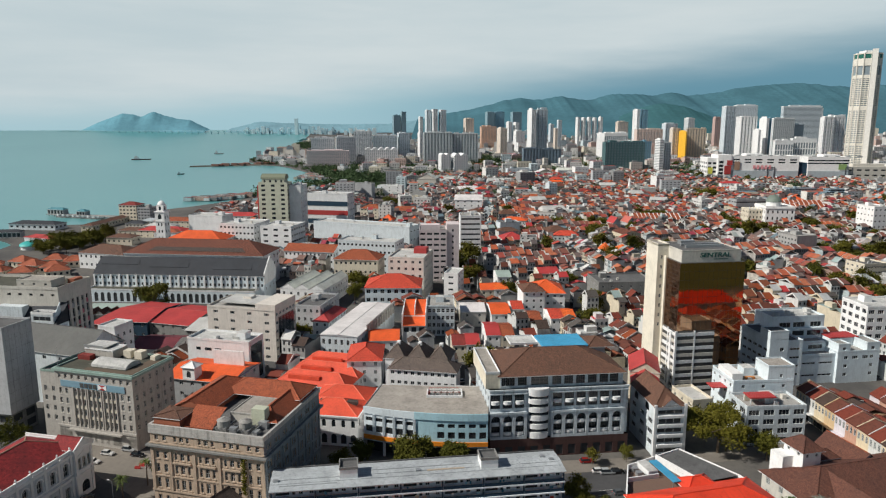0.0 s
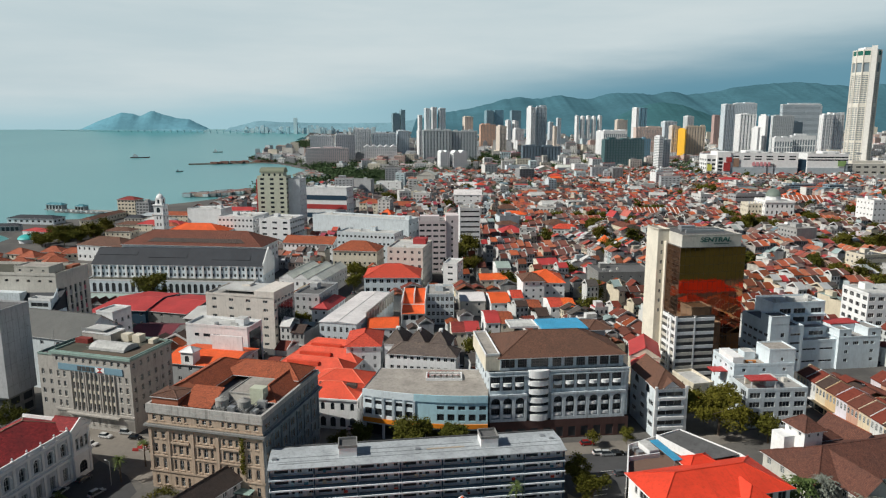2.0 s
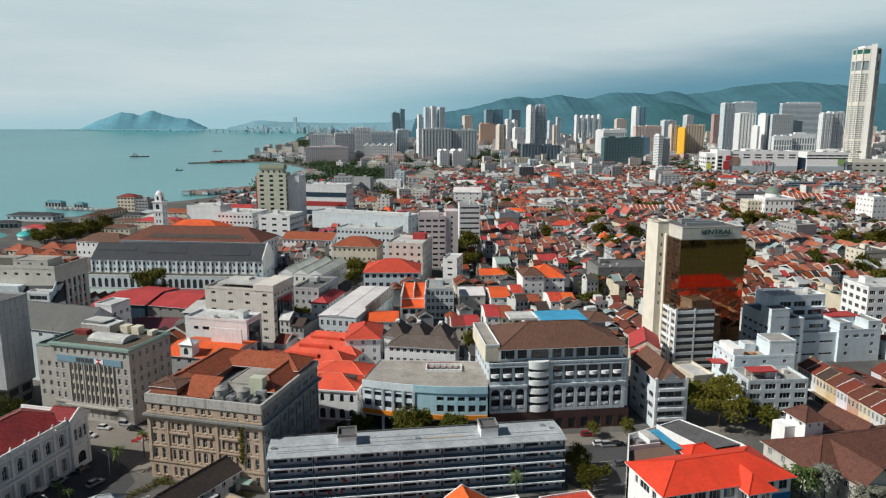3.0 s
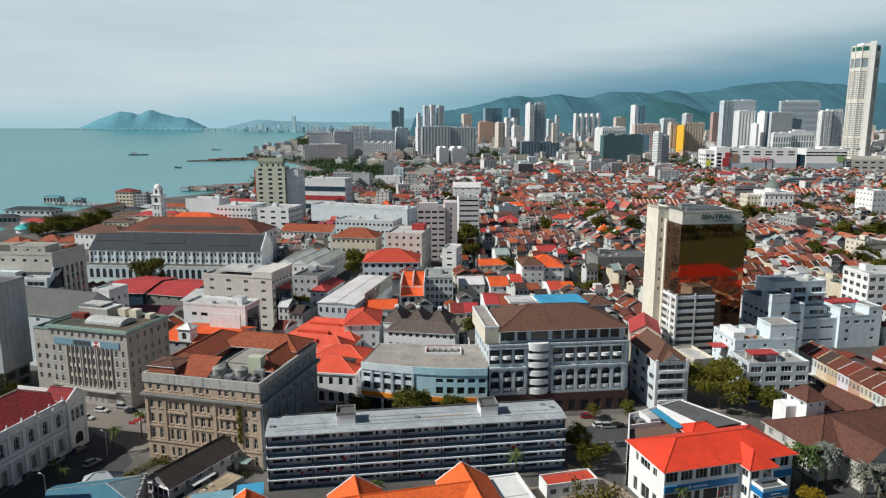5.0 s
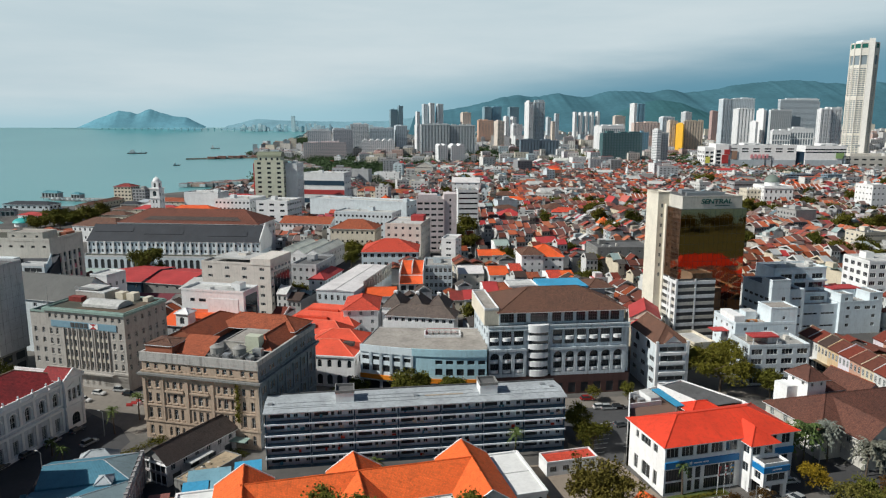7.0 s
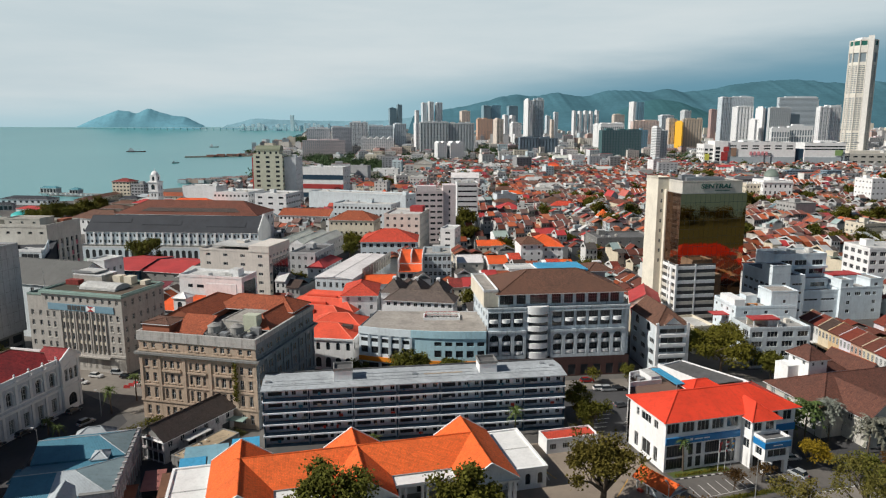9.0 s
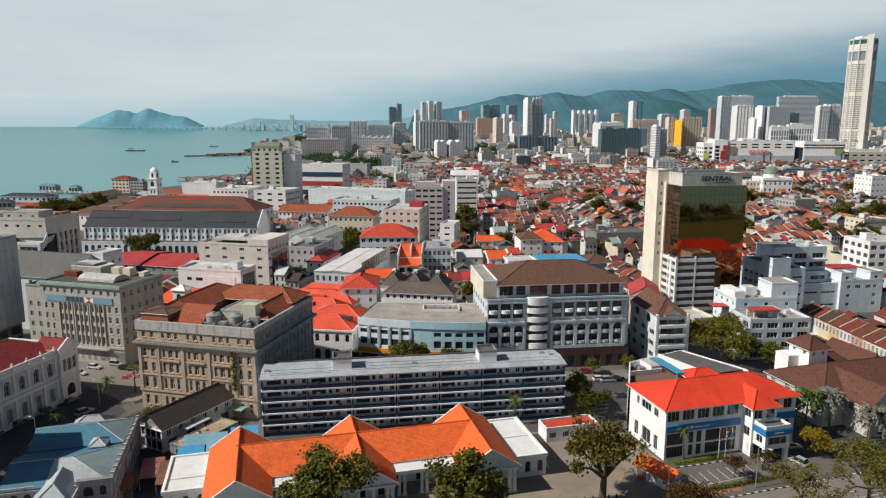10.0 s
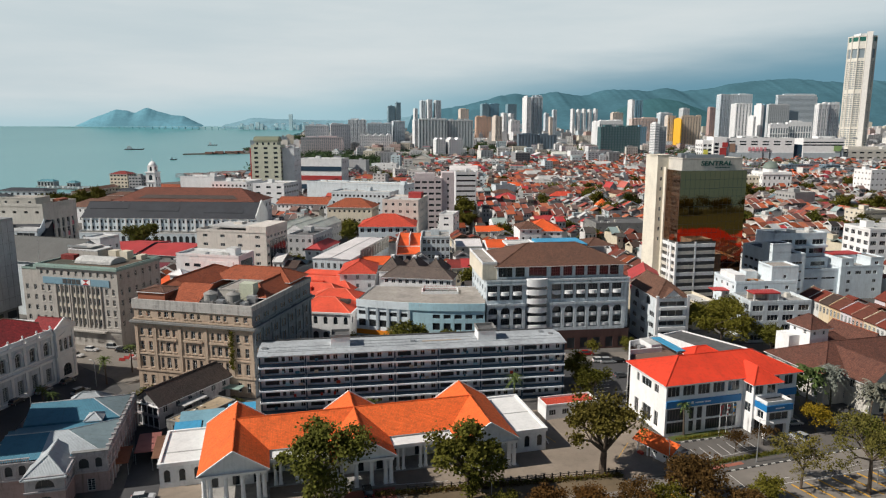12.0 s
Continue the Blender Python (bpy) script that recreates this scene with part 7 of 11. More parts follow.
    B("old grey stone-faced bank", -73, 326, -12, 13, 26, 17, 4, 4, 7, GREYL, "flat", DARKR, (1.3, 1.8))
    B("white townhouse with crimson roof", -63, 318, -12, 8, 24, 12, 3, 2, 6, WHITE, "pitched", CRIMSON, (1.2, 1.5), rise=2.4, axis="y")
    # the customs wharf buildings
    t = Thing("customs_warehouse", "long white warehouse with dark grey roof and arcade", "warehouse", -215, 409, -4.0)
    claim(-215, 398, -4, 108, 40)
    claim(-196, 338, -8, 100, 62)
    L = 107
    t.block(0, 0, L, 22, 0, 15.5, ICEW, grid(L, 40, 1.2, (8.6, 12.3), 1.7, style="void"), grid(22, 3, 1.6, (6, 10), 1.7), ())
    for s in range(20):
        t.boxes("buttress", CLEAN, (5.35 * s + 0.1, -0.6, 4.5, 5.35 * s + 1.0, 0, 15.0))
    t.pitched(0, 0, L, 22, 15.5, 8.5, SLATE, 0.4, "x", (False, False), WHITE)
    for x_, y_ in ((2, 6), (34, 4.5), (74, 3.5)):
        g = G()
        z_ = 15.5 + 8.5 * y_ / 11 + 0.3
        g.slope([(x_, y_, z_), (x_ + 24, y_, z_), (x_ + 24, y_ + 3, z_ + 2.3), (x_, y_ + 3, z_ + 2.3)])
        g.box(x_, y_ - 0.1, z_ - 0.5, x_ + 24, y_ + 0.1, z_)
        g.ob("roof_light", SLATE, t.root)
    for a_, b_ in ((0, 36), (48, 104)):
        n_ = int((b_ - a_) / 3.7)
        t.block(a_, -9, b_, 0, 0, 7.4, ICEW, grid(b_ - a_, n_, 2.3, (0.4,), 5.6, arch=True, style="void"), name="arcade")
        t.flat(a_, -9, b_, 0, 7.4, UMBERR, WHITE, 0.7)
    g = G()
    pr = [(0, 10), (22, 10), (22, 17), (11, 25.6), (0, 17)]
    for i in range(5):
        (y0_, z0_), (y1_, z1_) = pr[i], pr[(i + 1) % 5]
        g.face([(L - 0.1, y0_, z0_), (L + 0.5, y0_, z0_), (L + 0.5, y1_, z1_), (L - 0.1, y1_, z1_)])
    g.face([(L + 0.5, *q_) for q_ in pr])
    g.face([(L - 0.1, *q_) for q_ in reversed(pr)])
    g.ob("gable_parapet", CLEAN, t.root)
    t = Thing("customs_office", "long white office with brown hipped roof", "office", -212.4, 444.5, -7)
    claim(-212, 444, -7, 100, 34)
    t.block(0, 0, 96, 30, 0, 22, WHITE, grid(96, 20, 1.8, (17.0,), 2.2), grid(30, 5, 1.8, (12, 17.0), 2.2), ())
    t.pitched(0, 0, 96, 30, 22, 7.5, CUSTR, 0.8, "x", (True, True))
    g = G()
    g.slope([(16, 2.2, 23.4), (84, 2.2, 23.4), (80, 6.2, 25.4), (20, 6.2, 25.4)])
    g.ob("roof_light", UMBER, t.root)
    B("orange hipped customs hall near the clock tower", -222, 534, -6, 47, 26, 15.5, 3, 12, 6, WHITE, "pitched", SCARLETO, (1.4, 1.6), rise=6.0)
    B("white house with brown hipped roof and skylight", -272, 499, -16, 40, 22, 12, 2, 9, 5, WHITE, "pitched", BROWN, (1.6, 2.0), rise=5.0)
    t = Thing("clock_tower", "slim white clock tower with domed lantern", "clock tower", -252.5, 592, -8)
    claim(-258, 585, -5, 9, 9)
    t.block(0, 0, 8.5, 8.5, 0, 30, WHITE, [(2.2, 3.4, z, z + 2.6, False, "void") for z in (6, 12, 18)] + [(5.1, 6.3, z, z + 2.6, False, "void") for z in (6, 12, 18)] + [(2.6, 5.9, 24, 28.5, True, "void")], grid(8.5, 2, 1.2, (6, 12, 18, 24), 2.6), ())
    t.boxes("cornice", CLEAN, (-0.5, -0.5, 22, 9, 9, 22.7), (-0.6, -0.6, 30, 9.1, 9.1, 30.9))
    t.block(1.2, 1.2, 7.3, 7.3, 30.9, 36.4, CLEAN, [(2.0, 4.1, 31.6, 35.4, True, "void")], [(2.0, 4.1, 31.6, 35.4, True, "void")], name="belfry")
    g = G()
    for k in range(5):
        r0, r1 = 3.3 * math.cos(0.3 * k), 3.3 * math.cos(0.3 * (k + 1))
        g.rod((4.25, 4.25, 36.4 + 3.6 * math.sin(0.3 * k)), (4.25, 4.25, 36.4 + 3.6 * math.sin(0.3 * (k + 1))), r0, r1, 12)
    g.rod((4.25, 4.25, 39.8), (4.25, 4.25, 43), 0.3, 0.05, 6)
    g.ob("dome", CLEAN, t.root, smooth=True)
    # further blocks
    t = B("cream corner block with square windows", -33.4, 406, -10, 22, 30, 25.6, 6, 5, 8, CREAMP, "flat", LIGHTR, (1.7, 1.7))
    t.boxes("red_roof_room", CRIMSON, (12, 18, 25.6, 20, 26, 29))
    t = B("pinkish apartment block with arched top windows", -16, 455, 2, 18.5, 24, 34.5, 9, 4, 5, PINKW, "flat", SCREED, (3.4, 1.4), "wide")
    t.block(1, 2, 14, 10, 34.5, 38.5, PINKW, name="penthouse", top=True)
    t.block(18.5, 1, 27, 16, 0, 39.0, PINKW, grid(8.5, 1, 1.2, [4 * q_ + 2 for q_ in range(9)], 1.6), name="stair_tower", top=True)
    t = B("white round-cornered tower block", 14.0, 541, 2, 16.5, 22, 33.0, 8, 1, 0, WHITE, "flat", SCREED, (15.0, 1.3), "wide")
    t = B("white apartment hotel with green balconies", -171.8, 632.5, -3, 27.4, 16, 52.0, 12, 3, 4, CREAMG, "flat", SCREED, (3.6, 2.0), "wide")
    t.boxes("red_edge", CRIMSON, (-1.2, 0.5, 8, 0, 14, 50))
    t.block(3, 2, 24, 14, 52, 56, CREAMG, grid(21, 4, 2.0, (52.8,), 2.4, arch=True, style="void"), name="penthouse")
    g = G()
    for k in range(8):
        a0, a1 = math.pi * k / 8, math.pi * (k + 1) / 8
        p0, p1 = (8 - 6.4 * math.cos(a0), 56 + 4.6 * math.sin(a0)), (8 - 6.4 * math.cos(a1), 56 + 4.6 * math.sin(a1))
        g.slope([(2, p0[0], p0[1]), (25, p0[0], p0[1]), (25, p1[0], p1[1]), (2, p1[0], p1[1])])
    for x_ in (2, 25):
        g.face([(x_, 8 - 6.4 * math.cos(math.pi * k / 8), 56 + 4.6 * math.sin(math.pi * k / 8)) for k in range(9)])
    g.ob("vault_roof", BRASSY, t.root)
    B("white hotel wing with small windows", -144.0, 636, -3, 11, 24, 49, 11, 0, 5, WHITE, "flat", SCREED, (1.4, 1.4))
    t = B("white office with red and blue bands", -136, 676, -12, 43, 20, 38, 6, 0, 4, WHITE, "flat", LIGHTR, (1.6, 1.6))
    t.boxes("red_band", CRIMSON, (-0.1, -0.25, 17.5, 43, 0, 22))
    t.boxes("blue_band", NAVY, (-0.1, -0.25, 26.5, 43, 0, 31), (-0.1, -0.25, 9, 43, 0, 13.5))
    B("long pale blue depot with a flat roof", -113.5, 591, -24, 94, 20, 22, 3, 0, 3, COOL, "flat", LIGHTR, (2.0, 1.2))
    B("white stepped office with two window tiers", -75, 479, -15, 43, 20, 24, 5, 14, 5, COOL, "flat", LIGHTR, (1.6, 1.5))
    t = B("plain white block with few windows", -225.6, 598.6, -10, 32, 20, 26, 5, 0, 0, WHITE, "flat", LIGHTR)
    B("white terraced office with balcony bands", -185.6, 558.3, -11, 31, 30, 24.5, 5, 9, 6, WHITE, "flat", LIGHTR, (1.8, 1.6))
    B("white office with recessed entrance", -148.8, 547.8, -12, 27, 28, 24, 5, 3, 6, WHITE, "flat", LIGHTR, (4.0, 1.6), "wide")
    B("cream barrack with a rust hipped roof", -73, 446, -8, 30, 20, 17.4, 3, 9, 6, CREAM, "pitched", RUST, (1.4, 1.5), rise=5.0)
    B("row of orange roofed white offices", -116.3, 490, -12, 38, 18, 15, 3, 12, 4, WHITE, "pitched", RUST, (1.3, 1.6), rise=4.0, hip=(False, False))
    B("tall white house with a plain gable", 44.5, 366, 4, 12, 18, 14.5, 4, 3, 0, CLEAN, "pitched", BROWN, (1.2, 1.4))
    B("orange roofed shop-house block", 49.5, 372, -2, 19, 24, 12.5, 3, 5, 5, WHITE, "pitched", SCARLETO, (1.4, 1.4), rise=5.0)
    for label_, x_, y_, w_, d_, h_, m_, rf_ in (("shop with a vivid orange sheet roof", -34.0, 297, 14, 18, 8.6, WHITE, SCARLETO), ("pair of shops with orange roofs", 22.5, 395, 8, 16, 8.5, CREAM, SCARLETO), ("shop with an orange tiled roof", 30.8, 395, 8, 16, 8.8, WHITE, ORANGE),
                                                ("long shop with a bright orange roof", 25.4, 342, 10, 24, 8.4, WHITE, SCARLETO), ("low workshop under a pale sheet roof", 9.6, 347, 13, 20, 8.2, BONE, WHITES), ("shop with a crimson sheet roof", 64.2, 441, 6.5, 22, 8.2, CREAM, CRIMSON), ("shop with a crimson sheet roof", 70.9, 441, 6.5, 22, 8.6, CREAM, CRIMSON),
                                                ("white shop with a pale green roof", 35.5, 432, 9, 22, 8.0, CLEAN, PALEGR), ("shop with a dark red roof and yellow front", 4.4, 292.5, 6, 17, 8.0, CREAM, MAHOG), ("shop with a dark red roof and white walls", 10.6, 292.5, 6, 17, 8.4, WHITE, CRIMSON), ("narrow shop with an orange roof", 37.2, 352, 6, 18, 8.4, WHITE, REDT),
                                                ("narrow shop with a tiled roof", 44.0, 330, 6, 20, 8.2, CREAM, RUST), ("narrow white shop with a red roof", 55.0, 334, 6.5, 20, 8.4, CLEAN, REDT), ("narrow shop with an orange roof", 62.0, 334, 6.0, 20, 8.2, WHITE, ORANGE), ("white terrace house with a crimson roof", 20.5, 306, 6.5, 22, 8.4, CLEAN, CRIMSON), ("terrace house with a rust roof", 27.5, 306, 6, 22, 8.0, CREAM, RUST)):
        B(label_, x_, y_, 3, w_, d_, h_, 2, 2, 3, m_, "pitched", rf_, (1.2, 1.5), rise=2.2, hip=(False, False), group="bright-roofed shops", over=0.3)
    B("narrow white house with stepped balconies", 0.5, 393, -14, 8.5, 16, 18.5, 5, 1, 2, CLEAN, "flat", LIGHTR, (3.0, 1.2))
    B("dark grey godown with flat roof", 92, 392, 4, 34, 24, 13, 3, 6, 4, SOOT, "flat", DARKR, (1.2, 1.2))


DUSKY = sheet("dusky_maroon_sheet", (0.17, 0.035, 0.045), 0.5)
PALEGR = sheet("grey_green_roofing", (0.34, 0.42, 0.38), 0.5)
BRASSY = plain("dull_green_metal", (0.20, 0.22, 0.15), 0.5)
WHITES = sheet("white_sheet_roof", (0.70, 0.67, 0.66), 0.6)
AGED = plaster("aged_limewash", (0.56, 0.54, 0.49), 0.5)
GREYL = plaster("pale_grey_cladding", (0.47, 0.48, 0.49), 0.55)
GREYS = sheet("grey_green_sheet", (0.085, 0.088, 0.084), 0.6)
PINKP = plain("pink_panel", (0.50, 0.14, 0.18), 0.6)
BROWNG = tiles("grey_brown_tiles", (0.17, 0.13, 0.11), 0.5)
SCARLETO = sheet("bright_orange_sheet", (0.72, 0.11, 0.025), 0.5)
PALEG = sheet("pale_green_grey_sheet", (0.66, 0.68, 0.61), 0.5)
CREAMP = plaster("pinkish_cream_render", (0.68, 0.63, 0.57), 0.4)
CREAMG = plaster("greenish_cream_render", (0.62, 0.63, 0.50), 0.25)
streets_behind()


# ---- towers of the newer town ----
# greys, darks and blues are lightened and blued to carry the distance haze
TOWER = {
    "white": plaster("tower_white", (0.78, 0.79, 0.79), 0.2), "grey": plaster("tower_hazed_grey", (0.58, 0.65, 0.69), 0.2),
    "dark": plaster("tower_hazed_dark_glass", (0.24, 0.37, 0.43), 0.2, 0.4), "conc": plaster("tower_concrete", (0.56, 0.60, 0.61), 0.35),
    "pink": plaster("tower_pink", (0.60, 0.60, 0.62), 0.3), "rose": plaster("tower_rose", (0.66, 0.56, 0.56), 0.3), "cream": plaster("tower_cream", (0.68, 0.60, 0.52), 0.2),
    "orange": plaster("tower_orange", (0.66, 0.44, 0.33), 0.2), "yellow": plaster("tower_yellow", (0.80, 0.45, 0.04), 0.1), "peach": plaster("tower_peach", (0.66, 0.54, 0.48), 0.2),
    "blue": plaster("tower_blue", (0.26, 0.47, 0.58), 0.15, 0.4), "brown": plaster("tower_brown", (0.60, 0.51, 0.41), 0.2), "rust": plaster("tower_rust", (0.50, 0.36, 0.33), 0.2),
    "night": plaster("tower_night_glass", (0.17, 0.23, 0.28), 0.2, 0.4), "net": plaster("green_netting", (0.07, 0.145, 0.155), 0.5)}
# panes paled too, as seen through haze
PANE = plain("far_hazed_glass", (0.22, 0.27, 0.30), 0.25)


def wall_filled(g, o, u, n, length, z0, z1, holes, depth, mat=0, fill=1):
    g.wall(o, u, n, length, z0, z1, holes, depth, mat, mat)
    for h in holes:
        p = [(o[0] + u[0] * s - n[0] * depth, o[1] + u[1] * s - n[1] * depth, z) for s, z in ((h[0], h[2]), (h[1], h[2]), (h[1], h[3]), (h[0], h[3]))]
        g.face(p, fill)


def tower(kind, style, label, x, y, W, h, left):
    """A far block of flats or offices that shows W metres of width, the share left of it being its sunlit end wall."""
    rng = random.Random(int(x * 3 + y))
    bear = math.atan2(x, y)
    yaw = radians(9) - 0.2 * bear
    if style in ("rib", "frame", "shell") or W > 60:
        yaw = radians(4) - 0.3 * bear
    a = max(0.1, yaw + bear)
    d = min(46.0, max(10.0, left * W / math.sin(a)))
    w = (1 - left) * W / math.cos(a)
    root = new("tower_block")
    root.matrix_world = pose(x + left * W, y, land(x, y) - 1, 0, 0, math.degrees(yaw))
    tagged(root, label, "tower block")
    h += 1
    g = G()
    floors = max(3, int(h / 3.4))
    fh = h / floors
    zs = [f * fh + fh * 0.32 for f in range(floors)]
    side = [(p, q, z, z + fh * 0.4, False) for z in zs for p, q in bays(d, max(1, int(d / 6)), 1.9)]
    if style == "plain":
        front, side = [(p, q, z, z + fh * 0.42, False) for z in zs for p, q in bays(w, max(1, int(w / 6)), 1.8)], [(p, q, z, z + fh * 0.35, False) for z in zs[::2] for p, q in bays(d, 1, 1.6)]
    elif style in ("slab", "rib", "crown"):
        n = max(2, int(w / (9.0 if style != "rib" else 7.0)))
        slots = bays(w, n, w / n * (0.30 if style != "rib" else 0.46))
        front = [(p, q, h * 0.04, h * 0.97, False) for p, q in slots]
        edge = [0.0] + [q for s_ in slots for q in s_] + [w]
        for p, q in zip(edge[::2], edge[1::2]):
            if q - p > 2.6 and style != "rib":
                front += [(p + (q - p) * 0.24, q - (q - p) * 0.24, z, z + fh * 0.42, False) for z in zs if h * 0.05 < z < h * 0.9]
        if style == "crown":
            side = [(p, q, h * 0.05, h * 0.93, False) for p, q in bays(d, 2, 1.6)]
    elif style == "band":
        front = [(0.6, w - 0.6, z, z + fh * 0.42, False) for z in zs]
        side = [(0.6, d - 0.6, z, z + fh * 0.35, False) for z in zs]
    elif style == "frame":
        front = [(p, q, h * 0.42 + k * h * 0.17, h * 0.56 + k * h * 0.17, False) for k in range(3) for p, q in bays(w, max(3, int(w / 5)), w / max(3, int(w / 5)) * 0.7)]
    elif style == "shell":
        front = [(p, q, z, z + fh * 0.55, False) for z in zs for p, q in bays(w, 14, w / 14 * 0.7)]
    else:
        n = max(2, int(w / 4.6))
        front = [(p, q, z, z + fh * 0.45, False) for z in zs for p, q in bays(w, n, w / n * 0.5)]
    # rows of openings must not overlap the tall slots
    if style in ("slab", "rib", "crown"):
        slots_only = [f for f in front if f[2] == h * 0.04]
        cells = [f for f in front if f[2] != h * 0.04]
        edge = [0.0] + [q for s_ in slots_only for q in s_[:2]] + [w]
        for p, q in zip(edge[::2], edge[1::2]):
            mine = [(c[0] - p, c[1] - p, *c[2:]) for c in cells if p <= c[0] < q]
            wall_filled(g, (p, 0), (1, 0), (0, -1), q - p, 0, h, mine, 0.5)
        for s_ in slots_only:
            wall_filled(g, (s_[0], 2.2), (1, 0), (0, -1), s_[1] - s_[0], 0, h, [(0.4, s_[1] - s_[0] - 0.4, z, z + fh * 0.5, False) for z in zs], 0.3)
            for e, sg in ((s_[0], 1), (s_[1], -1)):
                pts = [(e, 0, 0), (e, 2.2, 0), (e, 2.2, h), (e, 0, h)]
                g.face(pts if sg < 0 else pts[::-1])
    else:
        wall_filled(g, (0, 0), (1, 0), (0, -1), w, 0, h, front, 0.8)
    wall_filled(g, (0, d), (0, -1), (-1, 0), d, 0, h, side, 0.6)
    g.face([(w, 0, 0), (w, d, 0), (w, d, h), (w, 0, h)])
    g.face([(w, d, 0), (0, d, 0), (0, d, h), (w, d, h)])
    g.face([(0, 2.3, h), (w, 2.3, h), (w, d, h), (0, d, h)])
    g.face([(0, 0, h), (w, 0, h), (w, 2.3, h), (0, 2.3, h)])
    g.weld()
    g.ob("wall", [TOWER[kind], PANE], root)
    if style == "arch":
        n = max(2, int(w / 14))
        for k in range(n):
            g = G()
            c, r = w * (k + 0.5) / n, w / n * 0.36
            pts = [(c - r * math.cos(math.pi * j / 6), h + r * 0.8 * math.sin(math.pi * j / 6)) for j in range(7)]
            for p, q in zip(pts, pts[1:]):
                g.face([(p[0], 0.2, p[1]), (q[0], 0.2, q[1]), (q[0], d, q[1]), (p[0], d, p[1])])
            g.face([(p[0], 0.2, p[1]) for p in reversed(pts)])
            g.ob("roof_arch", TOWER[kind], root)
        return
    for k in range(1 if w < 16 else 3 if style == "crown" or w > 50 else 2):
        g = G()
        p = w * (0.06 + 0.3 * k + 0.1 * rng.random())
        q = min(w * 0.96, p + w * rng.uniform(0.16, 0.3))
        up = rng.uniform(2.2, 4.6) * (1.6 if style == "crown" else 1)
        g.box(p, d * 0.12, h, q, d * 0.8, h + up)
        g.ob("roof_room", TOWER[kind], root)
    if style not in ("plain", "shell"):
        g = G()
        g.box(0, -0.3, h - 1.2, w, 0, h + 1.0, 0, True), g.box(-0.3, -0.3, h - 1.2, 0, d, h + 1.0, 0, True)
        g.ob("parapet", TOWER["white" if kind in ("white", "pink", "grey", "conc") else kind], root)


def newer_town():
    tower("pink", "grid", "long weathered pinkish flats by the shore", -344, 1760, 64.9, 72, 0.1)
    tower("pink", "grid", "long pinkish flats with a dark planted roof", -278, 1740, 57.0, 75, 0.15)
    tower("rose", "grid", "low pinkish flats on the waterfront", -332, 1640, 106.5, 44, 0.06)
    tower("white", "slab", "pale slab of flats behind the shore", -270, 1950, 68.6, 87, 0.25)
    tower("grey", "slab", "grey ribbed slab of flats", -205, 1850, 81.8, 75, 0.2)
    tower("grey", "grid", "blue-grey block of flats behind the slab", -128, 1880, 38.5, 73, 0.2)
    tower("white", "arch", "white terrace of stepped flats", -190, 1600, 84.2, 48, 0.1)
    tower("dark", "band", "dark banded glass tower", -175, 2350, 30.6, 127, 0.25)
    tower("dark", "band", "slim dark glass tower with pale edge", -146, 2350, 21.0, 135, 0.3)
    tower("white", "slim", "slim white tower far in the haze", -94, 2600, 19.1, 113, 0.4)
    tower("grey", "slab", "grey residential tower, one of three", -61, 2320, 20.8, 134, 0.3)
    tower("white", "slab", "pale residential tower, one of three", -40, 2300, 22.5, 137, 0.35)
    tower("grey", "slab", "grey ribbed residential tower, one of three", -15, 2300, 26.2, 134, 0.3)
    # the slab's sunlit end, built apart in white paint
    tower("white", "grid", "lit end of the housing slab, painted white", -72, 1760, 25.9, 75, 0.5)
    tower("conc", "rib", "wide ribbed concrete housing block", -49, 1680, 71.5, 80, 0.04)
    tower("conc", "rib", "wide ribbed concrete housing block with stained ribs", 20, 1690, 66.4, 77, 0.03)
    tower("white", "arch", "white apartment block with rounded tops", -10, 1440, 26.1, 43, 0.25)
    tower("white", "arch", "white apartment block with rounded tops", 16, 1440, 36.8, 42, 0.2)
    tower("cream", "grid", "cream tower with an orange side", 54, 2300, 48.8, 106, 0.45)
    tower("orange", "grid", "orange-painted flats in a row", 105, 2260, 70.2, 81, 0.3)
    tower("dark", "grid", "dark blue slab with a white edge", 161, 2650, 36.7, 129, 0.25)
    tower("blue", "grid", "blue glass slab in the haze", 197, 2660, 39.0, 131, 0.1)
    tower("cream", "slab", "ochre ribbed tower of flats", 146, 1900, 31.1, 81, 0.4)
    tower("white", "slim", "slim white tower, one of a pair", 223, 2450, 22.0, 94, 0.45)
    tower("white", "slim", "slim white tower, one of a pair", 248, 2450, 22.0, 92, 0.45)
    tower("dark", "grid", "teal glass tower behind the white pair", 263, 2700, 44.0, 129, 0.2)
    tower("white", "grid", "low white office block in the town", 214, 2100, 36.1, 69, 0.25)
    # one twin tower: white paint for its lit half, grey for the shaded
    tower("white", "crown", "lit half of a tall residential tower with a stepped crown, painted white", 213, 1810, 30.9, 132, 0.62)
    tower("grey", "crown", "shaded half of a tall residential tower with a stepped crown, painted grey", 245, 1830, 31.3, 132, 0.1)
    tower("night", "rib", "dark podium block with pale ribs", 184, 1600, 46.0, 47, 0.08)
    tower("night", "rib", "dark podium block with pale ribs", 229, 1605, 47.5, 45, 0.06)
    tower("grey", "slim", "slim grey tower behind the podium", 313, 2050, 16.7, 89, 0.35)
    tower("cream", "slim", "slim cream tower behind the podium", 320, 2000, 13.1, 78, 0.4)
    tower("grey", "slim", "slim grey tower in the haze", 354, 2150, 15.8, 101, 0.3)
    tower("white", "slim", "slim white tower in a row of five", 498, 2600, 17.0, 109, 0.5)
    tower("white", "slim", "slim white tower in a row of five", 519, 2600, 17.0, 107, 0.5)
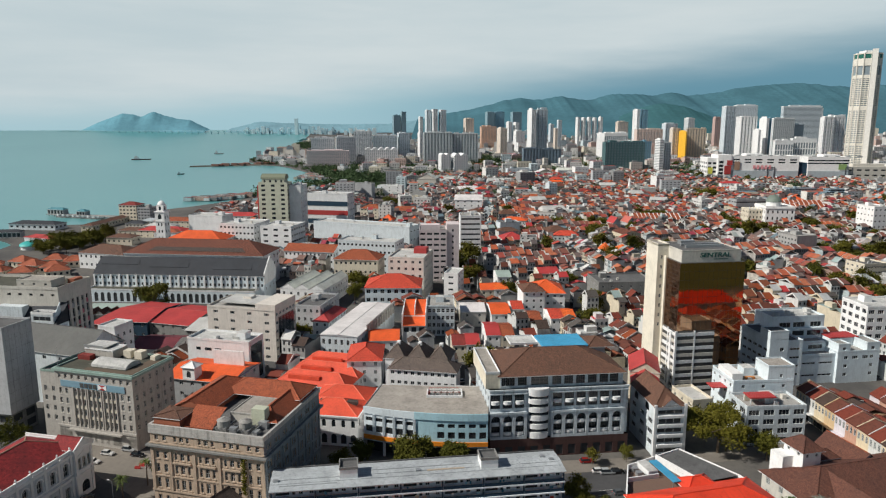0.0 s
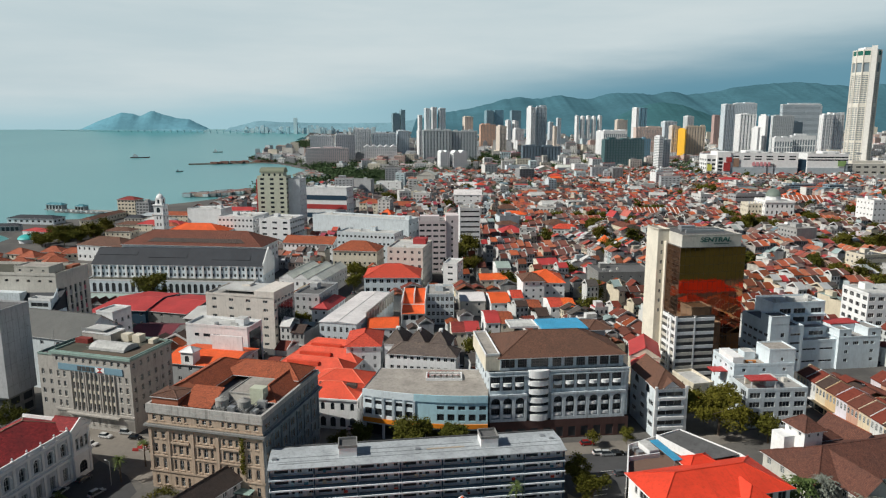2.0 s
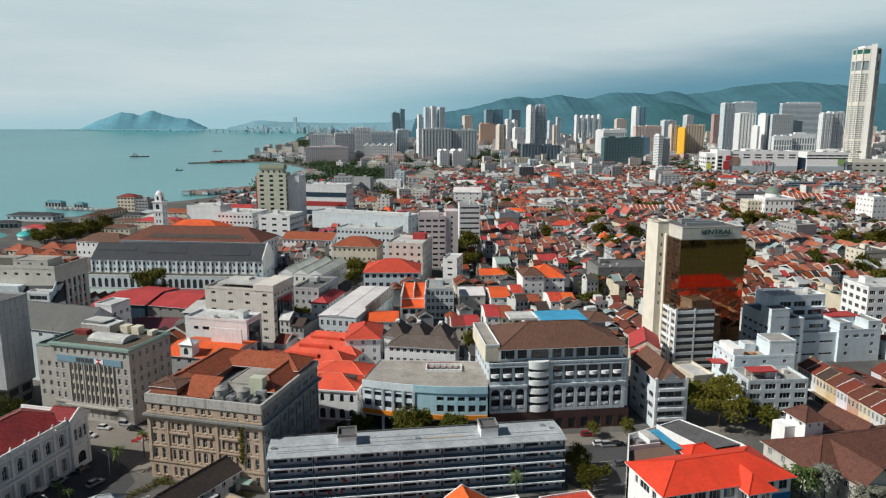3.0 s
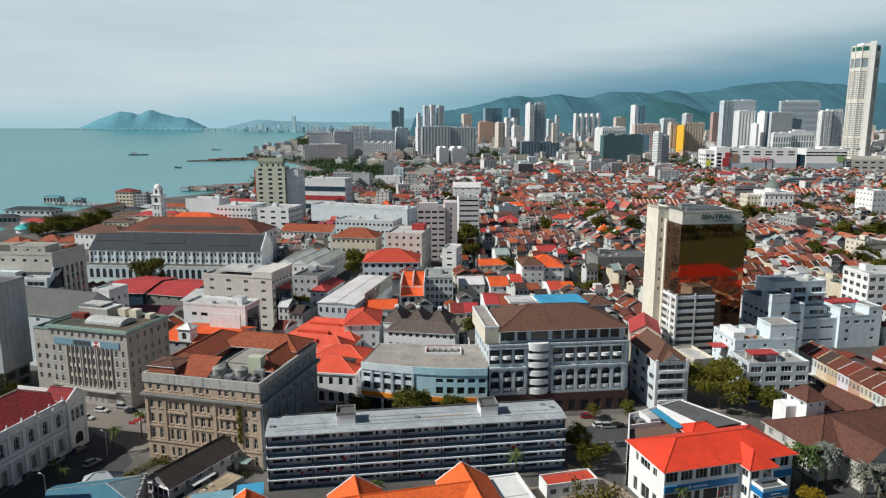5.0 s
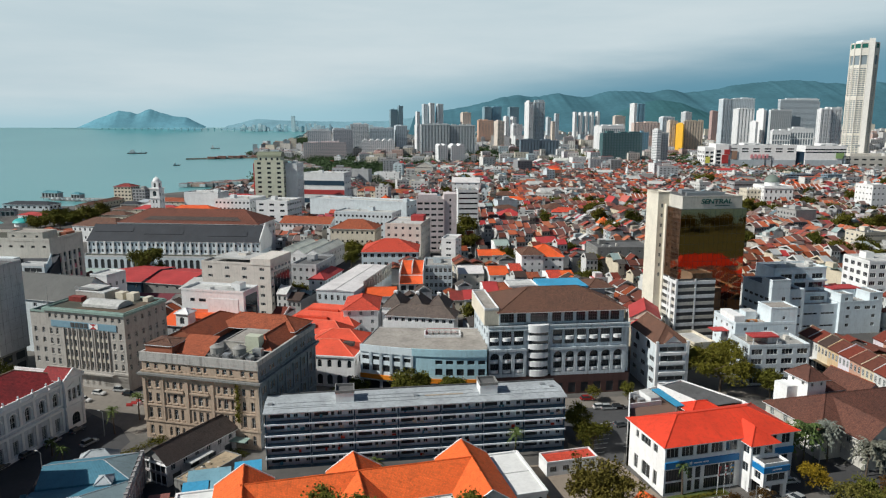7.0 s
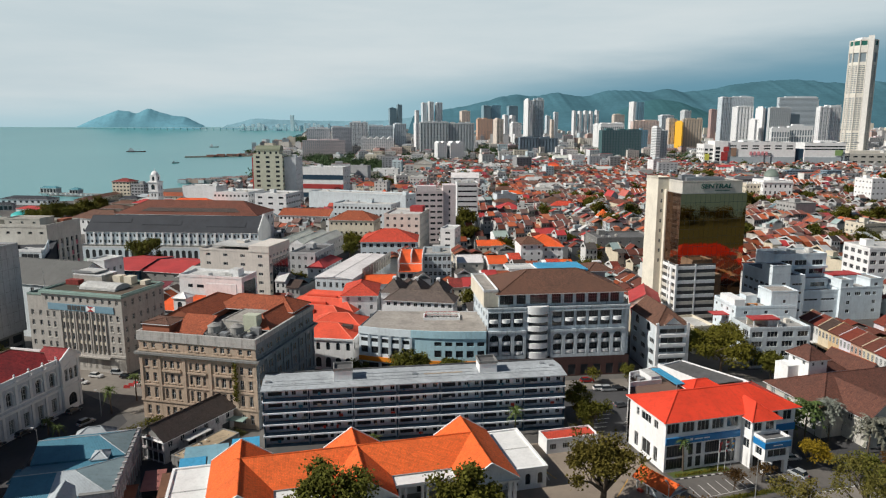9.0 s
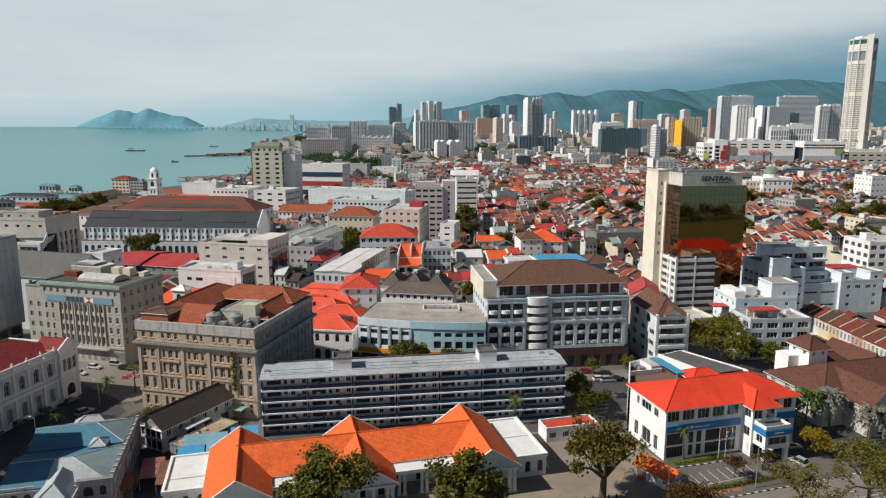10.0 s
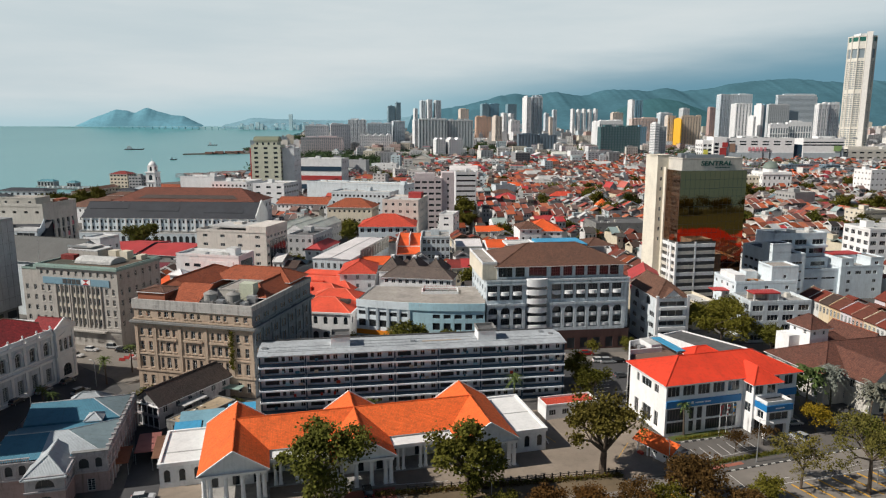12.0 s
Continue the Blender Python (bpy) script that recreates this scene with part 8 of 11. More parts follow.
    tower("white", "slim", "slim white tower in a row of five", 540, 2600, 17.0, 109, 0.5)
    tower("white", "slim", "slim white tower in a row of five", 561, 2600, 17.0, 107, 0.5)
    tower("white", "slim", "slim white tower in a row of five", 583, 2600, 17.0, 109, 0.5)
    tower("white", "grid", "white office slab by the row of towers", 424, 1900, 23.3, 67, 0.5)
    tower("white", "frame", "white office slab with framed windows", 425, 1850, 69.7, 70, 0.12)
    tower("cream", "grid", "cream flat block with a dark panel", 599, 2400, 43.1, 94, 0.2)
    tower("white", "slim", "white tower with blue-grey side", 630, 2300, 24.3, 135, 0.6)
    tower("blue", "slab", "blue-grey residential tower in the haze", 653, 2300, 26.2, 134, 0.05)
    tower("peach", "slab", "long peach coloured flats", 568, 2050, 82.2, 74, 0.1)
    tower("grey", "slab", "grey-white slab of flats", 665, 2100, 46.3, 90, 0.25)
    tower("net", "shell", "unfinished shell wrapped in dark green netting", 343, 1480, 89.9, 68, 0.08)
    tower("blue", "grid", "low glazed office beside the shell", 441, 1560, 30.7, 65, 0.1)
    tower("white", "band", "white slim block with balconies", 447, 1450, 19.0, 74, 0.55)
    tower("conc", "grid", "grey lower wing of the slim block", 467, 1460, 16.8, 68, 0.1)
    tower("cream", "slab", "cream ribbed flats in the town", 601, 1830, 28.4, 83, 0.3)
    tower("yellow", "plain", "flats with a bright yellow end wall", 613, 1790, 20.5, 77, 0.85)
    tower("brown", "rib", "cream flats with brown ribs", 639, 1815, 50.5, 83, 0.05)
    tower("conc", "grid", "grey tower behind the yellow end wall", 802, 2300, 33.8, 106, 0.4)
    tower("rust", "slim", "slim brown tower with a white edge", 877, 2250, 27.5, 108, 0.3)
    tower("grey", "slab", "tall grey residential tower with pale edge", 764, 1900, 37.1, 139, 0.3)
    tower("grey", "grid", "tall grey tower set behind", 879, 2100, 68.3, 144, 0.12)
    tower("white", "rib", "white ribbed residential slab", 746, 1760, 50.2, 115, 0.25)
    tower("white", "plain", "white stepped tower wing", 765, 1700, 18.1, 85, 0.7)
    tower("white", "plain", "tall white tower with blank walls", 788, 1720, 22.5, 113, 0.75)
    tower("blue", "plain", "blue glazed strip of the white tower", 810, 1725, 14.1, 112, 0.2)
    tower("conc", "grid", "grey grid-fronted office in the town", 805, 1690, 49.6, 113, 0.06)
    tower("night", "band", "dark glass office behind the hotel", 882, 1750, 28.6, 95, 0.1)
    tower("grey", "band", "wide grey residential tower", 975, 2000, 105.8, 139, 0.06)
    tower("white", "slim", "slim white tower beside the grey one", 1107, 2050, 15.0, 133, 0.5)
    tower("white", "crown", "cream white towers with bowed tops", 982, 1800, 32.3, 112, 0.3)
    tower("white", "crown", "cream white towers with bowed tops", 1018, 1810, 31.0, 112, 0.15)
    tower("white", "frame", "white hotel with framed windows", 681, 1420, 38.5, 73, 0.12)
    tower("white", "frame", "white hotel with a tall middle part", 719, 1425, 49.1, 77, 0.1)


newer_town()


def landmark_tower():
    t = Thing("landmark_tower", "very tall many-sided white tower with a plain concrete spine", "skyscraper", 855, 1415, 0)
    R, H, n = 25.0, 247.0, 12
    shell = [plaster("tower_cream_white", (0.72, 0.69, 0.62), 0.15), PANE]
    green = plain("green_tinted_glass", (0.02, 0.13, 0.10), 0.2)
    P = [(R * math.cos(2 * math.pi * (i + 0.5) / n), R * math.sin(2 * math.pi * (i + 0.5) / n)) for i in range(n)]
    for i in range(n):
        g = G()
        p, q = P[i], P[(i + 1) % n]
        u = ((q[0] - p[0]), (q[1] - p[1]))
        L = math.hypot(*u)
        u = (u[0] / L, u[1] / L)
        nn = (u[1], -u[0])
        if nn[1] > 0.6:
            g.face([(p[0], p[1], 0), (q[0], q[1], 0), (q[0], q[1], H), (p[0], p[1], H)])
            g.ob("wall_bay", shell, t.root)
            continue
        hs = [(s, e, z, z + 2.0, False) for z in [14 + 3.7 * k for k in range(50)] if abs(z - 66) > 3 and abs(z - 138) > 3 for s, e in bays(L, 2, L / 2 * 0.86)]
        hs += [(1, L - 1, 204, 222, False)]
        wall_filled(g, p, u, nn, L, 0, 236, hs, 1.4)
        g.ob("wall_bay", shell, t.root)
        g = G()
        g.face([(p[0], p[1], 244.5), (q[0], q[1], 244.5), (q[0], q[1], H), (p[0], p[1], H)])
        g.ob("crown_rim", shell, t.root)
        g = G()
        g.face([(p[0] * 0.97, p[1] * 0.97, 236), (q[0] * 0.97, q[1] * 0.97, 236), (q[0] * 0.97, q[1] * 0.97, 244.5), (p[0] * 0.97, p[1] * 0.97, 244.5)])
        g.ob("crown_glass", green, t.root, "dark green glass band")
        t.boxes("pier", shell[0], (p[0] - 0.9, p[1] - 0.9, 10, p[0] + 0.9, p[1] + 0.9, H))
    g = G()
    g.face([(p[0], p[1], H) for p in P])
    g.ob("roof", LIGHTR, t.root)
    g = G()
    g.box(0, 0, 0, 10.2, 14, 254)
    o = g.ob("spine", plaster("spine_concrete", (0.78, 0.76, 0.71), 0.12), t.root)
    o.matrix_basis = pose(-7.0, -24.6, 0, 0, 0, -30.7)
    t.boxes("roof_room", TOWER["white"], (-12, -12, H, 8, 12, 252))
    p = Thing("podium", "broad white podium of shopping floors", "podium", 740, 1330, -4)
    p.block(0, 0, 300, 70, 0, 26, BONE, [(a, b, z, z + 3, False, "none") for z in (8, 18) for a, b in bays(300, 20, 9)], top=True, depth=1.0)
    p.boxes("roof_shed", LIGHTR, (130, 20, 26, 190, 50, 31), (200, 10, 26, 240, 40, 29))
    p.boxes("roof_shed", BONE, (60, 10, 26, 118, 30, 31))
    m = Thing("shopping_mall", "large white mall with dark slots, posters and a red banner", "shopping mall", 545, 1296, -7)
    for x0, x1, h in ((0, 122, 47), (138, 210, 46)):
        m.block(x0, 0, x1, 60, 0, h, CLEAN, [(a + 0, b, z, z + 2.6, False, "wide") for z in (h - 7, h - 12) for a, b in bays(x1 - x0, 6, 12)], (), grid(60, 4, 8, (h - 16, h - 24), 3.0, style="wide"), depth=0.8)
        m.flat(x0, 0, x1, 60, h, LIGHTR, CLEAN, 1.5)
        m.boxes("lower_band", plaster("mall_grey_band", (0.42, 0.47, 0.50), 0.2), (x0 + 0.5, -1.0, 0, x1 - 0.5, 0, 21))
        m.block(x0 + 30, 10, x0 + 60, 40, h, h + 5, CLEAN, name="roof_plant_room", top=True)
        for k in range(5):
            m.boxes("roof_unit", STEEL, (x0 + 10 + 20 * k, 4, h, x0 + 16 + 20 * k, 12, h + 3.2))
        m.boxes("frame_portal", plain("dark_portal", (0.06, 0.07, 0.08), 0.5), (x0 + 66, -1.7, 4, x0 + 67.5, -1.05, 28), (x0 + 78, -1.7, 4, x0 + 79.5, -1.05, 28), (x0 + 67.5, -1.7, 26.5, x0 + 78, -1.05, 28))
    m.block(122, 3, 138, 60, 0, 36, NAVY, name="glass_link", top=True)
    m.block(-42, 4, -24, 60, 0, 44, CLEAN, grid(18, 2, 6, (8, 16, 24, 32), 4, style="wide"), (), grid(56, 4, 7, (8, 16, 24, 32), 4, style="wide"), name="corner_wing", top=True)
    m.block(-24, -2, 0, 50, 0, 50, CLEAN, [(2, 10, z, z + 5, False, "wide") for z in (6, 13, 20, 27, 34)], (), (), name="stair_wing", top=True)
    m.boxes("banner", CRIMSON, (-12, -3.0, 14, 0, -2.2, 30), label="crimson advertising banner")
    m.boxes("banner", CRIMSON, (-8, -3.0, 31, 2, -2.2, 40), label="crimson advertising banner")
    m.boxes("poster", plain("brown_poster", (0.32, 0.20, 0.14), 0.6), (6, -1.6, 22, 16, -1.1, 38))
    m.boxes("poster", plain("yellow_poster", (0.62, 0.60, 0.10), 0.6), (-40, 3.0, 14, -32, 3.8, 26))
    m.boxes("poster", plain("green_poster", (0.25, 0.38, 0.14), 0.6), (192, -1.6, 24, 206, -1.1, 34))
    m.boxes("sign_bar", plain("pink_sign_paint", (0.70, 0.30, 0.32), 0.6), *[(40 + 7 * k, -1.7, 24, 44.5 + 7 * k, -1.05, 31) for k in range(5)])


landmark_tower()

# ---- rows of small shop-houses ----
WALLS = [(0.76, 0.76, 0.75), (0.66, 0.62, 0.55), (0.76, 0.74, 0.69), (0.46, 0.47, 0.48), (0.66, 0.60, 0.47), (0.55, 0.53, 0.50), (0.56, 0.66, 0.68), (0.80, 0.80, 0.79), (0.27, 0.27, 0.265), (0.58, 0.40, 0.33)]
CLAY = [(0.44, 0.105, 0.05), (0.30, 0.082, 0.056), (0.54, 0.125, 0.048), (0.24, 0.085, 0.062), (0.36, 0.07, 0.05), (0.20, 0.075, 0.06), (0.48, 0.15, 0.075), (0.16, 0.07, 0.058)]
DULL = [(0.175, 0.125, 0.112), (0.13, 0.108, 0.104), (0.23, 0.155, 0.132), (0.10, 0.09, 0.09), (0.23, 0.13, 0.105), (0.165, 0.105, 0.092), (0.28, 0.25, 0.235)]
SHEETS = [(0.42, 0.06, 0.06), (0.50, 0.51, 0.51), (0.50, 0.08, 0.05), (0.16, 0.24, 0.28), (0.34, 0.38, 0.36), (0.66, 0.66, 0.64), (0.36, 0.05, 0.08)]
MW, MC, MD, MS = varied("mixed_wall_paint", WALLS, 0.85, 0.4), varied("mixed_clay_roofs", CLAY, 0.85, 0.45), varied("mixed_old_roofs", DULL, 0.9, 0.5), varied("mixed_sheet_roofs", SHEETS, 0.6, 0.4)
MWF = varied("mixed_old_wall_paint", [shade(c, 0.82) for c in WALLS], 0.9, 0.6)
# distant walls: the wall paints with a bluish haze offset added
MWB = varied("hazed_wall_paint", [(c[0] * 0.9 + 0.05, c[1] * 0.9 + 0.06, c[2] * 0.9 + 0.07) for c in WALLS], 0.9, 0.3)
HOUSE = [MW, MC, MD, MS, VOID]


def shop_house(gw, gr, M, w, d, h, rise, roof, rng, detail=True, party=False):
    """One narrow terrace house: front range with a pitched roof, lower rear range, party walls, shaded ground floor."""
    def T(p):
        q = M @ Vector(p)
        return (q.x, q.y, q.z)

    def prism(g, prof, x0, x1, m):
        k, n = len(g.v), len(prof)
        g.v += [T((x0, a, b)) for a, b in prof] + [T((x1, a, b)) for a, b in prof]
        for i in range(n):
            j = (i + 1) % n
            g.f.append((k + i, k + j, k + n + j, k + n + i)), g.mi.append(m), g.uv.extend([(0, 0)] * 4)
        g.f.append(tuple(k + i for i in reversed(range(n)))), g.mi.append(m), g.uv.extend([(0, 0)] * n)
        g.f.append(tuple(k + n + i for i in range(n))), g.mi.append(m), g.uv.extend([(0, 0)] * n)

    f = d * rng.uniform(0.5, 0.64)
    h2 = h * rng.uniform(0.62, 0.95)
    prism(gw, [(0, 0), (f, 0), (f, h), (0, h)], 0, w, 0)
    prism(gw, [(f, 0), (d, 0), (d, h2), (f, h2)], 0.0 if rng.random() < 0.5 else w * 0.3, w, 0)
    if roof == 9:
        prism(gw, [(0, h), (0.25, h), (0.25, h + 0.8), (0, h + 0.8)], 0, w, 0)
        prism(gw, [(f * 0.4, h), (f, h), (f, h + 2.4), (f * 0.4, h + 2.4)], w * 0.2, w * 0.75, 0)
        prism(gr, [(0.3, h), (f, h), (f, h + 0.1), (0.3, h + 0.1)], 0.1, w - 0.1, 3)
    else:
        e = 0.5
        prism(gr, [(-e, h - 0.1), (f / 2, h + rise), (f + e, h - 0.1), (f + e, h + 0.1), (f / 2, h + rise + 0.22), (-e, h + 0.1)], 0.05, w - 0.05, roof)
        if detail or party or rng.random() < 0.3:
            prism(gw, [(-0.3, h - 0.3), (f / 2, h + rise - 0.3), (f + 0.3, h - 0.3), (f + 0.3, h + 0.35), (f / 2, h + rise + 0.6), (-0.3, h + 0.35)], -0.14, 0.14, 0)
    r2 = roof if rng.random() < 0.6 else rng.choice((1, 2, 2, 3))
    r2 = 3 if r2 == 9 else r2
    k2 = rise * 0.6
    prism(gr, [(f, h2 + 0.05), (f + (d - f) * 0.5, h2 + k2), (d + 0.3, h2 - 0.1), (d + 0.3, h2 + 0.1), (f + (d - f) * 0.5, h2 + k2 + 0.2), (f, h2 + 0.25)], 0.1, w - 0.1, r2)
    if detail:
        n = 3 if w > 5.5 else 2
        for i in range(n):
            a = w * (i + 0.5) / n - 0.45
            for z in (h - 2.6, h - 5.6) if h > 9 else (h - 2.6,):
                prism(gw, [(-0.06, z), (0, z), (0, z + 1.6), (-0.06, z + 1.6)], a, a + 0.9, 4)
                prism(gw, [(d, h2 - 2.4), (d + 0.06, h2 - 2.4), (d + 0.06, h2 - 1.2), (d, h2 - 1.2)], a, a + 0.9, 4)
        prism(gw, [(-0.05, 0.2), (0, 0.2), (0, 2.9), (-0.05, 2.9)], 0.4, w - 0.4, 4)
        prism(gw, [(-0.9, 3.1), (0, 3.3), (0, 3.5), (-0.9, 3.3)], 0.1, w - 0.1, 0)


def lots():
    """The plan of the terraces: blocks of back-to-back rows between streets."""
    rng = random.Random(11)
    out = []
    for zone, yaw0, (ox, oy), (u0, u1), (v0, v1) in (("town", 11.0, (0, 215), (-80, 900), (0, 1150)), ("port", -13.0, (-70, 260), (-300, 20), (-20, 800))):
        a = radians(yaw0)
        ux, uy = math.cos(a), math.sin(a)
        v = v0
        while v < v1:
            bd = rng.choice((34, 38, 42, 46))
            u = u0 - rng.uniform(0, 30)
            while u < u1:
                bw = rng.uniform(38, 78)
                turn = rng.random() < 0.45
                tone = rng.random()
                rows = []
                if not turn:
                    for side in (0, 1):
                        s = 0.0
                        while s < bw - 4:
                            w = rng.uniform(4.6, 6.6)
                            rows.append((u + s + (w if side else 0), v + (bd - 1 if side else 0), 180 * side, w, bd / 2 - rng.uniform(0.8, 3)))
                            s += w
                else:
                    k = 0.0
                    while k < bw - 34:
                        dd = rng.uniform(16, 20)
                        for side in (0, 1):
                            s = 0.0
                            while s < bd - 5:
                                w = rng.uniform(4.6, 6.6)
                                rows.append((u + k + (2 * dd if side else 0), v + s + (0 if side else w), 90 if side else -90, w, dd - rng.uniform(0.5, 2)))
                                s += w
                        k += 2 * dd + 8
                    if k == 0.0:
                        rows = []
                for (a_, b_, r_, w, d) in rows:
                    x, y = ox + a_ * ux - b_ * uy, oy + a_ * uy + b_ * ux
                    if zone == "port" and x > -0.09 * (y - 260) - 52 and y > 250:
                        continue
                    if zone == "port" and x < -205 and y < 760:
                        continue
                    if zone == "rear" and y > 108:
                        continue
                    if zone == "town" and x < -0.04 * (y - 250) - 45:
                        continue
                    out.append((x, y, yaw0 + r_, w, d, tone, rng.random(), rng.random()))
                u += bw + rng.choice((7, 8, 9, 10))
            v += bd + rng.choice((6, 8, 9, 10))
    return out


def terraces():
    rng = random.Random(5)
    near, far = [], []
    for x, y, yaw, w, d, tone, r1, r2 in lots():
        a = radians(yaw)
        ux, uy = math.cos(a), math.sin(a)
        pts = [(x + ux * s * w - uy * q * d, y + uy * s * w + ux * q * d) for s in (0, 1) for q in (0, 0.5, 1)]
        if any(taken(*p) for p in pts) or x < shore(y) + 14 or (abs(x) > 0.74 * y + 40 and y > 110):
            continue
        if y > 980 and rng.random() < 0.25:
            continue
        (near if math.hypot(x - 60, y - 150) < 300 and y > 110 else far).append((x, y, yaw, w, d, tone, r1, r2))
    # small houses in the gaps that the larger buildings leave
    cells = set()

    def spots(x, y, yaw, w, d, m):
        a = radians(yaw)
        ux, uy = math.cos(a), math.sin(a)
        for i in range(int((w + 2 * m) / 2) + 2):
            for j in range(int((d + 2 * m) / 2) + 2):
                p, q = min(w + m, -m + 2 * i), min(d + m, -m + 2 * j)
                yield x + ux * p - uy * q, y + uy * p + ux * q

    for q in near + far:
        if q[1] < 900:
            cells.update((int(u // 2), int(v // 2)) for u, v in spots(q[0], q[1], q[2], q[3], q[4], 0))
    for j in range(120):
        y0 = 286 + 5 * j
        for i in range(110):
            x0 = -0.11 * y0 + 7.0 * i + rng.uniform(-1, 1)
            if x0 > 0.68 * y0:
                break
            w, d, yaw = rng.uniform(5, 7), rng.uniform(10, 15), rng.choice((11, 101, -79, 8))
            pts = list(spots(x0, y0, yaw, w, d, 0.6))
            if any((int(u // 2), int(v // 2)) in cells for u, v in pts) or any(taken(u, v) for u, v in pts):
                continue
            cells.update((int(u // 2), int(v // 2)) for u, v in pts)
            near.append((x0, y0, yaw, w, d, 0.5 + rng.uniform(-0.4, 0.4), rng.random(), rng.random()))
    near.sort(key=lambda q: math.hypot(q[0] - 60, q[1] - 150))
    far += near[300:]
    near = near[:300]
    gw, gr = G(), G()

    def spec(tone, r1, r2, x, y):
        q = r1 + (tone - 0.5) * 0.7
        lean = (0.42 if y < 480 else 0.24) + 0.40 * min(1.0, max(0.0, (x / y + 0.06) / 0.28)) + 0.7 * noise.noise((x * 0.009, y * 0.006, 4))
        roof = 9 if r2 > 0.93 else (1 if q < lean else 2 if q < 0.9 else 3)
        h = 7.2 + 2.6 * r2 + (3.2 if r1 > 0.82 else 0)
        return roof, h, rng.uniform(1.9, 3.0)

    for x, y, yaw, w, d, tone, r1, r2 in far:
        roof, h, rise = spec(tone, r1, r2, x, y)
        shop_house(gw, gr, pose(x, y, land(x, y), 0, 0, yaw), w, d, h, rise, roof, rng, y < 760)
    o = gw.ob("terrace_houses", [MWF, MC, MD, MS, VOID])
    tagged(o, "dense rows of old plastered shop-houses", "houses", kind="stuff")
    r = gr.ob("terrace_roofs", HOUSE)
    tagged(r, "clay tile and sheet roofs of the shop-house rows", "roofs", kind="stuff")
    words = {1: "terracotta tiled roof", 2: "dark weathered tile roof", 3: "painted sheet roof", 9: "flat terrace roof"}
    tone_w = ("whitewashed", "cream plastered", "grey stained", "pale plastered")
    for i, (x, y, yaw, w, d, tone, r1, r2) in enumerate(near):
        roof, h, rise = spec(tone, r1, r2, x, y)
        a, b = G(), G()
        shop_house(a, b, Matrix.Identity(4), w, d, h, rise, roof, rng, True)
        k = int(r2 * 997) % 4
        wm = (SHOPW[0], SHOPW[1], SHOPW[2], SHOPW[3])[k]
        cm = SHOPC[int(r1 * 991) % 4]
        dm = SHOPD[int(r1 * 883) % 3]
        sm = SHOPS[int(r1 * 787) % 4]
        t = a.ob("shop_house", [wm, cm, dm, sm, VOID])
        t.matrix_world = pose(x, y, 0, 0, 0, yaw)
        tagged(t, f"narrow {tone_w[k]} shop-house with {words[roof]}", "shop-house", "shop-house rows")
        b.ob("roof", [wm, cm, dm, sm, VOID], t)


rng = random.Random(19)
GROVE = []
for k in range(150):
    y = rng.uniform(250, 1000)
    x = rng.uniform(-0.3 * y, 0.7 * y)
    if k < 26:
        x, y = rng.uniform(-352, -300), rng.uniform(545, 622)
    elif k > 95:
        x, y = ((195, 470), (300, 640), (230, 760), (420, 700), (150, 690), (360, 520), (430, 620), (260, 420))[k % 8]
        x, y = x + rng.gauss(0, 24), y + rng.gauss(0, 9)
    if not taken(x, y) and x > shore(y) + 10:
        GROVE.append((x, y, rng.uniform(0.8, 1.35), rng.uniform(0, 360)))
for x, y, s, _ in GROVE:
    claim(x - 4, y - 4, 0, 8, 8, 0)

SHOPW = [plaster("shop_white", (0.64, 0.64, 0.62), 0.45), plaster("shop_cream", (0.62, 0.55, 0.42), 0.45), plaster("shop_grey", (0.38, 0.38, 0.37), 0.6), plaster("shop_pale", (0.56, 0.58, 0.57), 0.5)]
SHOPC = [tiles("shop_orange_tiles", (0.55, 0.115, 0.03), 0.35), tiles("shop_red_tiles", (0.40, 0.08, 0.045), 0.45), tiles("shop_brick_tiles", (0.30, 0.095, 0.06), 0.55), tiles("shop_faded_tiles", (0.46, 0.14, 0.065), 0.5)]
SHOPD = [tiles("shop_brown_tiles", (0.15, 0.095, 0.075), 0.55), tiles("shop_black_tiles", (0.085, 0.07, 0.065), 0.5), tiles("shop_ash_tiles", (0.20, 0.17, 0.15), 0.6)]
SHOPS = [sheet("shop_red_sheet", (0.46, 0.05, 0.05), 0.4), sheet("shop_grey_sheet", (0.42, 0.43, 0.43), 0.4), sheet("shop_green_sheet", (0.28, 0.36, 0.35), 0.4), sheet("shop_white_sheet", (0.58, 0.58, 0.56), 0.4)]


STEELB = plaster("blue_grey_panels", (0.24, 0.33, 0.40), 0.3)
LIGHTGREEN = plaster("pale_green_render", (0.62, 0.68, 0.63), 0.35)
CRIMW = plaster("crimson_render", (0.46, 0.12, 0.13), 0.3)
LILACP = plaster("pale_pink_render", (0.72, 0.62, 0.64), 0.25)
PINKR = sheet("faded_pink_roofing", (0.48, 0.13, 0.10), 0.5)


